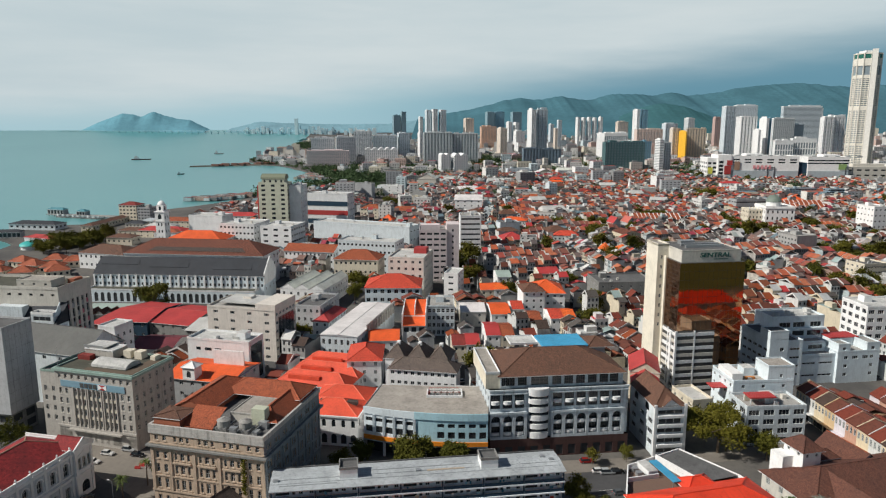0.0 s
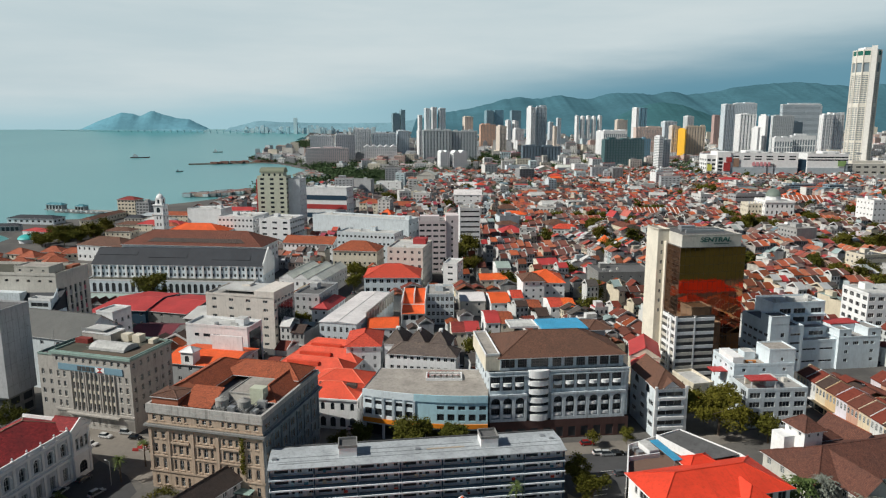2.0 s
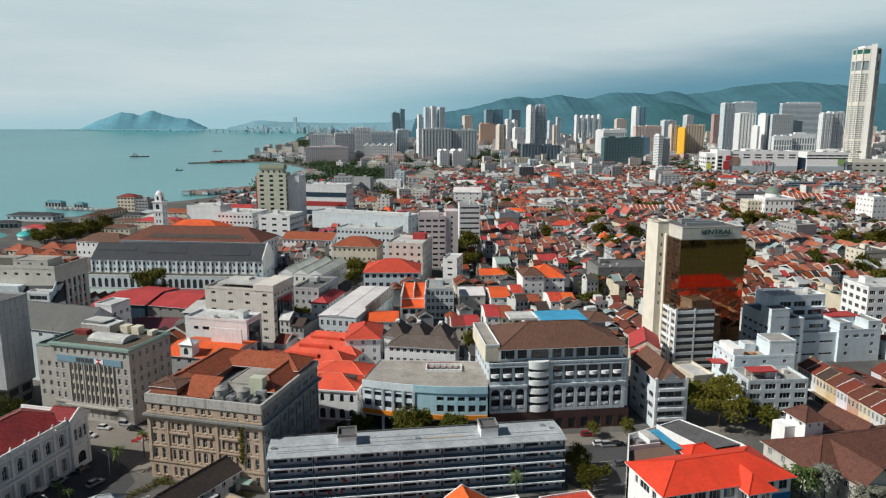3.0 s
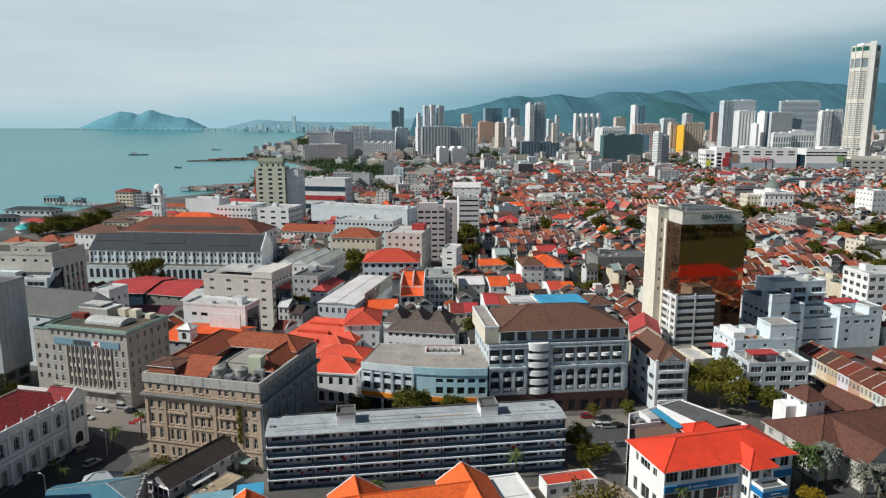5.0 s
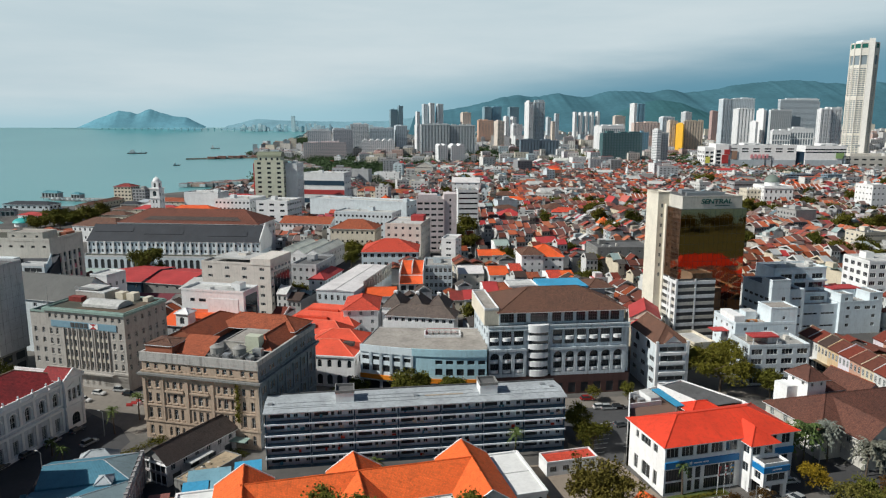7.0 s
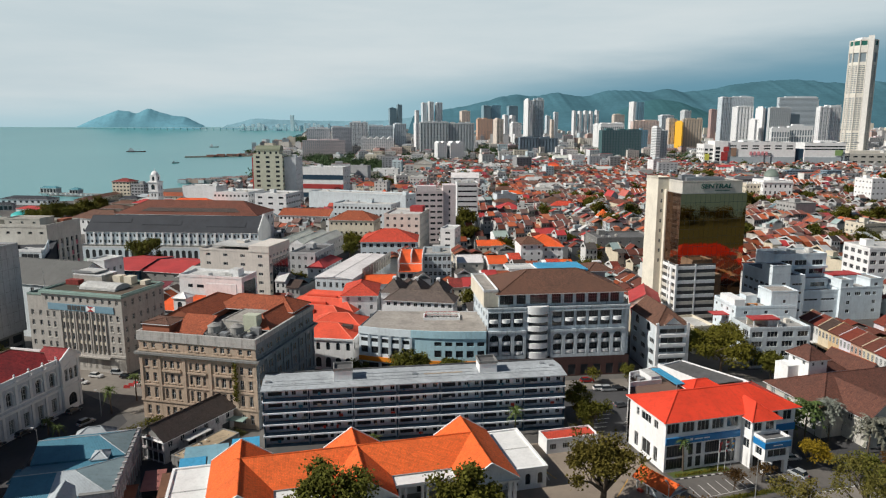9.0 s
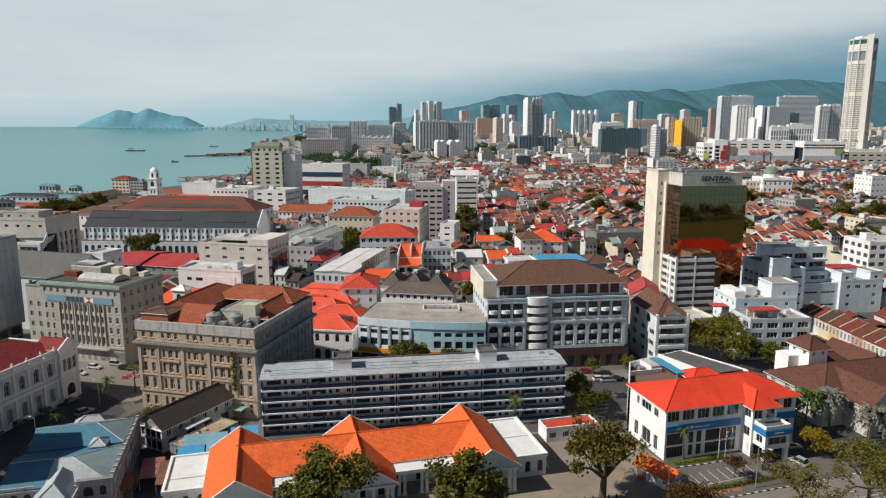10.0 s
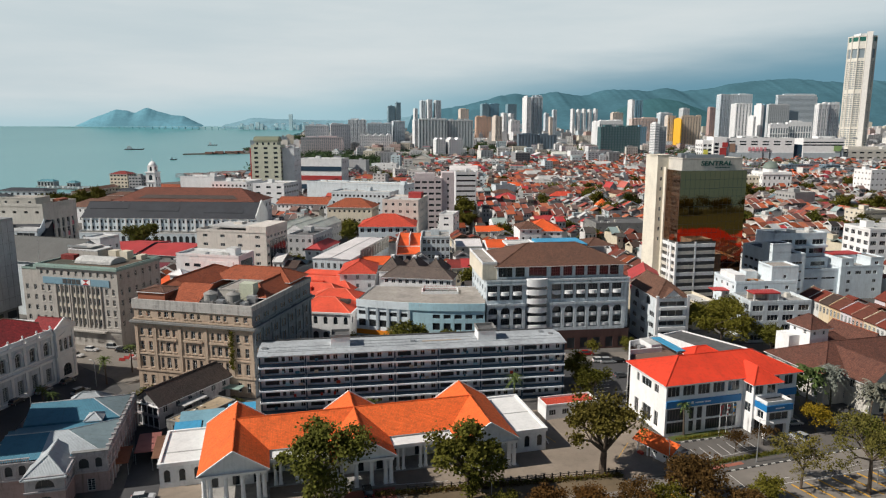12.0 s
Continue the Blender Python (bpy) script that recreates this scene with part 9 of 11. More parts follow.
def town_landmarks():
    """Halls, godowns and offices that stand out among the terraces."""
    B = block_building
    B("grey-blue long office with dark window bands", 348.7, 805.7, 6, 43.3, 18, 17.6, 3, 12, 3, GREYW, "flat", DARKR, (3.4, 1.6), "wide")
    B("long office with blue bands and white end wall", 500.0, 981.0, 5, 41.6, 16, 14.7, 5, 9, 3, STEELB, "flat", SCREED, (4.0, 1.4), "wide")
    B("long office with blue bands and white end wall", 550.0, 965.4, 5, 21.6, 16, 15.3, 5, 6, 3, STEELB, "flat", SCREED, (4.0, 1.4), "wide")
    B("broad hall with an orange hipped roof", 464.1, 901.2, 8, 22.3, 26, 5.3, 1, 8, 3, CREAM, "pitched", SCARLETO, (1.6, 1.4), "plain", rise=7)
    B("white block beside the terraces", 414.1, 649.3, 6, 18.1, 23.9, 27.4, 5, 4, 5, CLEAN, "flat", LIGHTR, (1.6, 1.4), "plain")
    B("white four-storey town house block", 303.4, 588.6, 10, 9.7, 12.9, 12.0, 4, 5, 3, CLEAN, "flat", LIGHTR, (1.6, 1.4), "plain")
    B("white arcaded block with a curved parapet", 147.3, 790.2, 4, 27.0, 14, 11.3, 4, 11, 3, CLEAN, "flat", SCREED, (2.4, 2.2), "plain")
    B("grey gabled godown with faded pink roofs", 168.7, 667.6, 12, 7.9, 14.4, 10.2, 3, 0, 0, GREYL, "pitched", CRIMSON, (1.6, 1.4), "plain", rise=5, axis="y", hip=(False, False))
    B("grey gabled godown with faded pink roofs", 183.0, 667.6, 12, 8.2, 14.4, 10.7, 3, 0, 0, GREYL, "pitched", PINKR, (1.6, 1.4), "plain", rise=5, axis="y", hip=(False, False))
    B("bluish white godown on the edge of the terraces", 133.0, 1409.5, 8, 46.8, 22, 17.4, 2, 5, 2, ICEW, "flat", LIGHTR, (1.6, 1.4), "plain")
    B("cream gabled godown on the edge of the terraces", 189.8, 1378.0, 8, 35.0, 24, 11.4, 1, 0, 0, CREAM, "pitched", WHITES, (1.6, 1.4), "plain", rise=7, axis="y", hip=(False, False))
    B("long white godown on the edge of the terraces", 237.2, 1409.3, 8, 29.9, 18, 13.9, 1, 0, 0, WHITE, "pitched", PALEG, (1.6, 1.4), "plain", rise=5, hip=(False, False))
    B("white godown with a stepped end", 275.7, 1425.5, 8, 28.7, 22, 18.8, 2, 4, 2, CLEAN, "flat", LIGHTR, (1.6, 1.4), "plain")
    B("low white flats with rows of balconies", 436.5, 1377.5, 6, 31.1, 14, 13.6, 4, 7, 2, CLEAN, "flat", SCREED, (3.0, 1.4), "wide")
    B("white school block with a red roof", 443.9, 1085.6, -10, 31.0, 18, 14.4, 4, 7, 3, CLEAN, "pitched", CRIMSON, (1.6, 1.4), "plain", rise=3)
    B("white town house with orange roofs", 127.0, 526.2, 14, 6.1, 10.4, 8.6, 2, 3, 3, CLEAN, "pitched", ORANGE, (1.5, 1.7), "plain", rise=5)
    B("pale blue arcaded house with an orange roof", 142.4, 533.3, 14, 9.2, 15.2, 6.4, 2, 7, 2, ICEW, "pitched", ORANGE, (1.8, 2.4), "plain", rise=4)
    B("white gabled godown with a plain end", -45.0, 1169.1, -8, 33.3, 30, 15.5, 1, 0, 0, BONE, "pitched", PALEG, (1.6, 1.4), "plain", rise=8, axis="y", hip=(False, False))
    B("white stepped house above the shore road", -100.7, 1040.4, -8, 38.4, 18, 13.8, 3, 3, 2, CLEAN, "flat", LIGHTR, (1.6, 1.4), "plain")
    B("pale warehouse beside the godowns", -10.8, 1265.2, -6, 33.8, 24, 10.5, 2, 6, 2, LIGHTGREEN, "flat", LIGHTR, (1.6, 1.4), "plain")
    B("cream shop block with a flat roof", -50.7, 902.0, -8, 28.9, 18, 10.6, 3, 2, 2, CREAM, "flat", WARMR, (1.6, 1.4), "plain")
    B("cream shop block set back", -50.9, 997.9, -8, 28.5, 18, 8.3, 2, 4, 2, CREAM, "flat", WARMR, (1.6, 1.4), "plain")
    B("long shed with a white sheet roof", 13.7, 1031.4, 4, 49.6, 24, 8.6, 1, 0, 0, SOOT, "pitched", WHITES, (1.6, 1.4), "plain", rise=5)
    B("low sheds with grey roofs", 80.6, 1203.2, 6, 41.1, 24, 9.0, 1, 0, 0, GREYL, "pitched", ZINC, (1.6, 1.4), "plain", rise=4, hip=(False, False))
    B("white flats under a curved white roof", 13.7, 795.6, -4, 32.0, 22, 19.3, 4, 4, 3, CLEAN, "pitched", WHITES, (1.6, 1.4), "plain", rise=5, hip=(False, False))
    B("crimson and white striped market block", -24.7, 790.4, -2, 38.4, 14, 9.3, 3, 14, 3, CRIMW, "flat", SCREED, (2.2, 1.5), "plain")
    B("kiosk hall with a red pyramid roof", -68.6, 715.6, -14, 16.7, 18, 4.8, 1, 3, 2, WHITE, "pitched", SCARLETO, (1.6, 1.4), "plain", rise=7)
    B("kiosk hall with a red pyramid roof", -38.9, 698.9, -14, 14.5, 18, 4.1, 1, 3, 2, WHITE, "pitched", SCARLETO, (1.6, 1.4), "plain", rise=8)
    B("long house with a rusty red roof", -64.8, 795.7, -8, 39.6, 20, 6.7, 2, 10, 3, CREAM, "pitched", RUST, (1.6, 1.4), "plain", rise=4)
    B("grey plain block beside the banded office", -136.2, 989.9, -12, 33.7, 16, 21.4, 4, 0, 0, GREYL, "flat", DARKR, (1.6, 1.4), "plain")
    B("orange roofed terrace beside the banded office", -94.9, 775.3, -12, 24.5, 18, 11.7, 3, 6, 3, CREAM, "pitched", RUST, (1.6, 1.4), "plain", rise=4)
    B("row of shops with vivid red roofs", 51.9, 580.3, 6, 19.9, 22, 7.9, 2, 9, 3, CREAM, "pitched", CRIMSON, (1.6, 1.4), "plain", rise=5)
    B("long cream office with rows of windows", 277.0, 437.8, 12, 18.6, 16, 14.5, 4, 16, 4, CREAM, "flat", DARKR, (1.6, 1.4), "plain")
    B("long white terrace of shops with clay roofs", 525.8, 1013.5, 6, 53.7, 18, 6.8, 2, 14, 3, WHITE, "pitched", RUST, (1.6, 1.4), "plain", rise=4)
    B("white gabled store with an orange roof", 354.5, 622.3, 14, 8.0, 9.2, 6.4, 2, 4, 3, CLEAN, "pitched", SCARLETO, (1.6, 1.4), "plain", rise=5)
    B("pink plastered school wing", 345.7, 563.4, -14, 14.7, 16, 7.7, 3, 9, 3, LILACP, "flat", LIGHTR, (1.6, 1.4), "plain")
    B("white hotel block behind the terraces", 592.4, 1610.4, -6, 45.1, 18, 21.2, 4, 6, 3, CLEAN, "flat", LIGHTR, (1.6, 1.4), "plain")
    B("grey flats with rows of windows", 395.1, 686.4, 8, 12.2, 16, 8.1, 2, 8, 3, GREYL, "pitched", BROWN, (1.6, 1.4), "plain", rise=4)
    # striped terraces: clay roofs between white party walls
    for x, y, yaw, n, w, d, h in ((405.3, 806, -10, 10, 5.4, 30, 7), (203.7, 716, -2, 11, 4.4, 26, 7), (430.0, 860, -8, 9, 5.6, 26, 6)):
        t = Thing("striped_terrace", "terrace of shops with clay roofs between white party walls", "terrace", x, y, yaw, "striped terraces")
        claim(x, y, yaw, n * w, d)
        t.block(0, 0, n * w, d, 0, h, CREAM, grid(n * w, n * 2, 1.0, (h - 2.8,), 1.6), (), ())
        t.pitched(0, 0, n * w, d, h, 5.0, RUST, 0.4, "x", (False, False), CREAM)
        for k in range(n + 1):
            g = G()
            for y0_, y1_, z0_, z1_ in ((-0.5, d / 2, h, h + 5.5), (d + 0.5, d / 2, h, h + 5.5)):
                g.face([(k * w - 0.25, y0_, z0_ + 0.3), (k * w + 0.25, y0_, z0_ + 0.3), (k * w + 0.25, y1_, z1_), (k * w - 0.25, y1_, z1_)])
                g.face([(k * w - 0.25, y0_, z0_ - 0.6), (k * w - 0.25, y0_, z0_ + 0.3), (k * w - 0.25, y1_, z1_), (k * w - 0.25, y1_, z1_ - 1)])
                g.face([(k * w + 0.25, y0_, z0_ + 0.3), (k * w + 0.25, y0_, z0_ - 0.6), (k * w + 0.25, y1_, z1_ - 1), (k * w + 0.25, y1_, z1_)])
            g.ob("party_wall", WHITE, t.root)
    # the domed hall
    t = Thing("domed_hall", "white three-storey hall with a grey-green ribbed dome", "hall", 331.5, 694.5, -4)
    claim(318, 690, -4, 46, 40)
    t.block(0, 0, 29, 30, 0, 22, CLEAN, grid(29, 6, 1.6, (3, 9.5, 16), 3.0), grid(30, 6, 1.6, (3, 9.5, 16), 3.0), grid(30, 6, 1.6, (3, 9.5, 16), 3.0))
    t.flat(0, 0, 29, 30, 22, LIGHTR, CLEAN, 1.4)
    t.boxes("cornice", CLEAN, (-0.5, -0.6, 20.8, 29.5, 0, 21.8), (-0.6, 0, 20.8, 0, 30, 21.8))
    t.block(-14, 8, 0, 30, 0, 19, CREAM, grid(14, 4, 1.4, (4, 10, 15), 2.2, arch=True), (), grid(22, 5, 1.4, (4, 10, 15), 2.2, arch=True), name="side_wing", top=True)
    for k in range(5):
        t.boxes("roof_finial", CLEAN, (-13.5 + 3.0 * k, 8.2, 19, -12.5 + 3.0 * k, 9.2, 21.5))
    g = G()
    g.rod((13.5, 16, 22), (13.5, 16, 26.5), 7.2, 7.2, 16)
    g.ob("drum", CLEAN, t.root)
    g = G()
    for k in range(6):
        g.rod((13.5, 16, 26.5 + 7.5 * math.sin(0.26 * k)), (13.5, 16, 26.5 + 7.5 * math.sin(0.26 * (k + 1))), 7.6 * math.cos(0.26 * k), 7.6 * math.cos(0.26 * (k + 1)), 18)
    g.rod((13.5, 16, 33.5), (13.5, 16, 38), 0.5, 0.05, 6)
    g.ob("dome", plain("grey_green_dome", (0.16, 0.20, 0.17), 0.6), t.root, smooth=True)
    # the slender white spire
    t = Thing("spire", "slender tapering white spire among the terraces", "spire", 297.5, 1086, 0)
    claim(293, 1082, 0, 9, 9)
    g = G()
    for r0, r1, z0, z1 in ((3.4, 3.2, 0, 9), (2.8, 2.4, 9, 14), (2.0, 1.4, 14, 19), (1.2, 0.1, 19, 25)):
        g.rod((0, 0, z0), (0, 0, z1), r0, r1, 8)
    g.ob("shaft", CLEAN, t.root)


NEARER_TREES = ((143, 650, 1.2), (151, 650, 1.5), (158, 553, 1.5), (293, 922, 1.2), (304, 915, 1.2), (302, 728, 1.2), (302, 703, 1.4), (305, 687, 1.2), (316, 664, 1.1), (321, 649, 1.2), (325, 636, 1.1), (362, 656, 1.4), (369, 649, 1.3), (381, 649, 1.4), (314, 526, 1.6), (315, 519, 1.3), (339, 526, 1.7), (342, 519, 1.6), (308, 569, 1.3), (310, 553, 1.3), (306, 580, 1.1), (-72, 902, 1.5), (-62, 889, 1.4), (12, 477, 1.0), (22, 470, 1.1), (123, 650, 1.0), (19.5, 508, 1.6), (13.0, 500, 1.2))
FARTHER_TREES = ((446, 1611, 2.0), (453, 1570, 1.6), (512, 1611, 1.9), (518, 1570, 1.6), (340, 1278, 1.4), (369, 997, 1.8), (377, 981, 2.0), (385, 973, 1.5), (37, 1006, 1.8), (506, 1393, 1.7), (492, 1305, 1.7), (533, 1362, 2.0), (526, 1304, 1.6), (342, 1611, 1.7), (366, 1611, 1.7), (-128, 1158, 1.4), (548, 1611, 1.6), (162, 1611, 1.4), (115, 1611, 1.8), (98, 1654, 1.8), (78, 1612, 1.7), (827, 1392, 1.5), (557, 1251, 1.4))
TOWN_TREES = NEARER_TREES + FARTHER_TREES
for x, y, s in TOWN_TREES:
    claim(x - 5, y - 5, 0, 10, 10, 0)


def street_row(x, y, yaw, n, w, d, h, looks, seed):
    """A named terrace: each house with its own wall colour, roof and shuttered windows."""
    rng = random.Random(seed)
    a = radians(yaw)
    claim(x, y, yaw, n * w, d, 0.5)
    for i in range(n):
        wm, rm, words = looks[i % len(looks)]
        root = new("shop_house")
        root.matrix_world = pose(x + math.cos(a) * w * i, y + math.sin(a) * w * i, 0, 0, 0, yaw)
        tagged(root, f"two-storey {words} with shuttered windows", "shop-house", "terrace on the side street")
        g, b = G(), G()
        shop_house(g, b, Matrix.Identity(4), w, d, h, 2.6, 1, rng, False, True)
        g.ob("wall", [wm, rm, rm, rm, VOID], root), b.ob("roof", [wm, rm, rm, rm, VOID], root)
        for k in range(3):
            o = new("window", window_mesh("shutter", 0.95, 2.2, i % 3 == 2))
            o.parent = root
            o.matrix_basis = pose(w * (k + 0.5) / 3, -0.03, h - 3.2)
        o = new("shopfront", window_mesh("strip", w - 0.8, 2.6, False))
        o.parent = root
        o.matrix_basis = pose(w / 2, -0.03, 0.2)
        g = G()
        g.box(0.05, -1.6, 3.2, w - 0.05, 0, 3.4, 0, True)
        g.ob("awning", wm, root)


def middle_blocks():
    """Godowns, halls and small offices that stand among the terraces."""
    rng = random.Random(67)
    kinds = [("white godown with a pale sheet gable roof", 0, "gable"), ("cream hall with a rust tiled gable roof", 1, "gable"), ("white flat-roofed commercial block", 0, "flat"), ("grey stained flat-roofed block", 2, "flat"),
             ("pale office with a red hipped roof", 3, "hip"), ("white warehouse with a brown hipped roof", 0, "hip"), ("pale blue flat-roofed office", 4, "flat")]
    walls = SHOPW + [COOL]
    n = 0
    for _ in range(900):
        y = rng.uniform(540, 1250)
        x = rng.uniform(-0.10, 0.16) * y if rng.random() < 0.6 else rng.uniform(0.16, 0.68) * y
        w, d = rng.uniform(10, 26), rng.uniform(12, 22)
        yaw = rng.choice((-12, -8, 11, 11, 11, 101))
        a = radians(yaw)
        c, s = math.cos(a), math.sin(a)
        if any(taken(x + c * w * p - s * d * q, y + s * w * p + c * d * q) for p in (0, 0.5, 1) for q in (0, 0.5, 1)):
            continue
        n += 1
        if n > 64:
            break
        claim(x, y, yaw, w, d, 1.0)
        label, k, roof = kinds[rng.randrange(len(kinds))]
        h = rng.uniform(8, 13) if roof != "flat" else rng.uniform(10, 19)
        root = new("town_block")
        root.matrix_world = pose(x, y, land(x, y), 0, 0, yaw)
        tagged(root, label, "building", "blocks among the terraces")
        g = G()
        zs = [2 + 3.6 * q for q in range(int(h / 3.6))]
        for o, u, nn, L in (((0, 0), (1, 0), (0, -1), w), ((w, 0), (0, 1), (1, 0), d), ((w, d), (-1, 0), (0, 1), w), ((0, d), (0, -1), (-1, 0), d)):
            hs = [(p, q, z, z + 1.6, False) for z in zs for p, q in bays(L, max(2, int(L / 3.6)), 1.7)] if rng.random() < 0.75 else []
            wall_filled(g, o, u, nn, L, 0, h, hs, 0.25)
        r = G()
        if roof == "flat":
            r.face([(0.3, 0.3, h - 0.6), (w - 0.3, 0.3, h - 0.6), (w - 0.3, d - 0.3, h - 0.6), (0.3, d - 0.3, h - 0.6)])
            for b in ((0, 0, w, 0.3), (0, d - 0.3, w, d), (0, 0.3, 0.3, d - 0.3), (w - 0.3, 0.3, w, d - 0.3)):
                g.box(b[0], b[1], h - 0.6, b[2], b[3], h)
            p, q = rng.uniform(0.1, 0.5) * w, rng.uniform(0.3, 0.6) * d
            g.box(p, q, h - 0.6, p + w * 0.3, q + d * 0.3, h + 2.4)
            mat = rng.choice((LIGHTR, SCREED, DARKR, WARMR, ZINC))
        else:
            e, rise, i = 0.5, rng.uniform(2.4, 4.5), (d * 0.45 if roof == "hip" else -0.5)
            A, B, C, D_ = (-e, -e, h), (w + e, -e, h), (w + e, d + e, h), (-e, d + e, h)
            P, Q = (i, d / 2, h + rise), (w - i, d / 2, h + rise)
            r.slope([A, B, Q, P]), r.slope([C, D_, P, Q])
            if roof == "hip":
                r.slope([B, C, Q]), r.slope([D_, A, P])
            else:
                g.face([(w, 0, h), (w, d, h), (w, d / 2, h + rise - 0.15)]), g.face([(0, d, h), (0, 0, h), (0, d / 2, h + rise - 0.15)])
            mat = {"white godown with a pale sheet gable roof": rng.choice((ZINC, LIGHTR)), "cream hall with a rust tiled gable roof": rng.choice((CUSTR, RUST)), "pale office with a red hipped roof": rng.choice((REDT, SCARLETO, MAHOG))}.get(label, BROWN)
        g.weld()
        g.ob("wall", [walls[k], VOID], root), r.ob("roof", mat, root)


CREAMY, OCHRE, LILAC, TERRA = plaster("shop_butter", (0.66, 0.56, 0.40), 0.4), plaster("shop_ochre", (0.60, 0.44, 0.26), 0.4), plaster("shop_lilac_white", (0.66, 0.62, 0.66), 0.25), plaster("shop_terracotta", (0.50, 0.30, 0.22), 0.4)
LOOKS = [(CREAMY, SHOPC[2], "butter yellow house with brick red roof"), (SHOPW[0], SHOPC[1], "white house with dull red roof"), (CREAMY, SHOPD[0], "cream house with brown roof"), (OCHRE, SHOPC[2], "ochre house with brick red roof"), (LILAC, SHOPC[1], "lilac white arched house"), (TERRA, SHOPC[2], "terracotta house with red roof")]
town_landmarks()
middle_blocks()
street_row(131.0, 238.5, -86, 9, 5.6, 18, 9.4, LOOKS, 3)
street_row(166.5, 190.0, 94, 8, 5.6, 16, 9.0, LOOKS[::-1], 4)
street_row(172, 246, -86, 8, 5.6, 16, 9.4, LOOKS[2:] + LOOKS[:2], 6)
terraces()


def far_quarters():
    """Low and middle-sized buildings between the terraces and the hills, and the trees among them."""
    rng = random.Random(23)
    g, l = G(), G()
    for i in range(2300):
        y = 950 + 2600 * rng.random() ** 1.3 if i < 1300 else rng.uniform(1400, 2300)
        x = rng.uniform(max(shore(y) + 25, -0.72 * y), 0.74 * y)
        if taken(x, y) or (y < 1450 and rng.random() < 0.75) or (x < -240 and y < 1700):
            continue
        w, d = rng.uniform(10, 30), rng.uniform(10, 24)
        h = rng.choice((7, 8, 9, 9, 11, 12, 14, 20, 26)) * (1.4 if y > 1900 else 1)
        M = pose(x, y, land(x, y), 0, 0, rng.uniform(-14, 14))
        k = len(g.v)
        g.box(0, 0, -2, w, d, h, 0, False, rng.choice((0, 1, 2, 3, 3, 2)))
        if y < 2000:
            nf, nw = int(h / 3.4), int(w / 5)
            for f in range(nf):
                for q in range(nw):
                    g.box(w * (q + 0.28) / nw, -0.15, f * 3.4 + 1.2, w * (q + 0.72) / nw, 0.05, f * 3.4 + 2.4, 4, True)
        if rng.random() < 0.5:
            g.box(w * 0.2, d * 0.3, h, w * 0.6, d * 0.7, h + 3)
        g.v[k:] = [tuple(M @ Vector(p)) for p in g.v[k:]]
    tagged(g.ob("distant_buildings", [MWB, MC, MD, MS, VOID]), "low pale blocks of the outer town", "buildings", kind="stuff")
    for i in range(4300):
        low = 1.0
        if i < 1100:
            y = 1000 + 2300 * rng.random() ** 1.35
            x = rng.uniform(max(shore(y) + 12, -0.7 * y), 0.72 * y)
        elif i < 1500:
            y = rng.uniform(1000, 1500)
            x = shore(y) + 12 + 70 * rng.random() ** 2
        elif i < 2700:
            y = rng.uniform(1380, 2250)
            x = rng.uniform(-0.2, 0.72) * y
            if noise.noise((x * 0.008, y * 0.012, 7)) < 0.0:
                continue
        elif i < 3100:
            y = rng.uniform(1520, 3300)
            x = shore(y) + 8 + 150 * rng.random() ** 2
            low = 0.5 if y < 2700 else 1.0
        elif i < 3500:
            x, y = rng.uniform(70, 260), rng.uniform(1480, 1900)
        elif i < 3800:
            x, y = rng.uniform(480, 650), rng.uniform(1330, 1600)
        else:
            y = rng.uniform(1350, 1640)
            x = rng.uniform(-300, 20)
        if taken(x, y) or x < shore(y) + 6:
            continue
        z, r = land(x, y), rng.uniform(5, 12) * low
        for j in range(70):
            q = Vector((rng.gauss(0, r * 0.5), rng.gauss(0, r * 0.5), abs(rng.gauss(0, r * 0.4)) + 3 * low))
            leaf(l, Vector((x, y, z)) + q, r * 0.36, rng)
    tagged(l.ob("distant_trees", leaf_mat("far_leaves", (0.05, 0.085, 0.04))), "dark green trees scattered through the town", "trees", kind="stuff")


far_quarters()


# ---- streets, yards and what stands in them ----
def ground_mat(name, c, wear=0.5):
    a = Mat(name, 0.9)
    v = a.coord()
    n1, n2, n3 = a.noise(v, 0.07, 6.0, 0.65), a.noise(v, 0.6, 5.0, 0.65), a.noise(v, 7.0, 3.0)
    col = a.mix(a.ramp(n1, 0.35, 0.68), shade(c, 0.78), shade(c, 1.2))
    col = a.mix(a.ramp(n2, 0.5, 0.75, 0.0, wear), col, shade(c, 0.6))
    col = a.mix(a.ramp(n3, 0.5, 0.8, 0.0, 0.3), col, shade(c, 1.3))
    a.bump(n3, 0.2, 0.02)
    return a.base(col)


PLAZA = ground_mat("warm_forecourt_asphalt", (0.262, 0.215, 0.168))
BAYS = ground_mat("worn_parking_asphalt", (0.13, 0.12, 0.11))
SCRUB = ground_mat("dry_scrub_ground", (0.15, 0.112, 0.068))
ROAD = ground_mat("grey_road_asphalt", (0.215, 0.193, 0.168))
# dark asphalt, laid also where ground is darkened for shade
LOT = ground_mat("dark_and_shaded_asphalt", (0.062, 0.062, 0.064))
DUSTY = ground_mat("pale_street_surface", (0.20, 0.18, 0.155))
GRASS = ground_mat("lawn_grass", (0.075, 0.10, 0.025))
PAINTW, PAINTY = plain("white_road_paint", (0.62, 0.61, 0.58), 0.7), plain("yellow_road_paint", (0.66, 0.36, 0.03), 0.7)
PAVER = plain("red_pavers", (0.34, 0.12, 0.08), 0.85)
KERBW, KERBB = plain("white_kerb_stone", (0.55, 0.54, 0.5), 0.85), plain("black_kerb_stone", (0.03, 0.03, 0.03), 0.85)


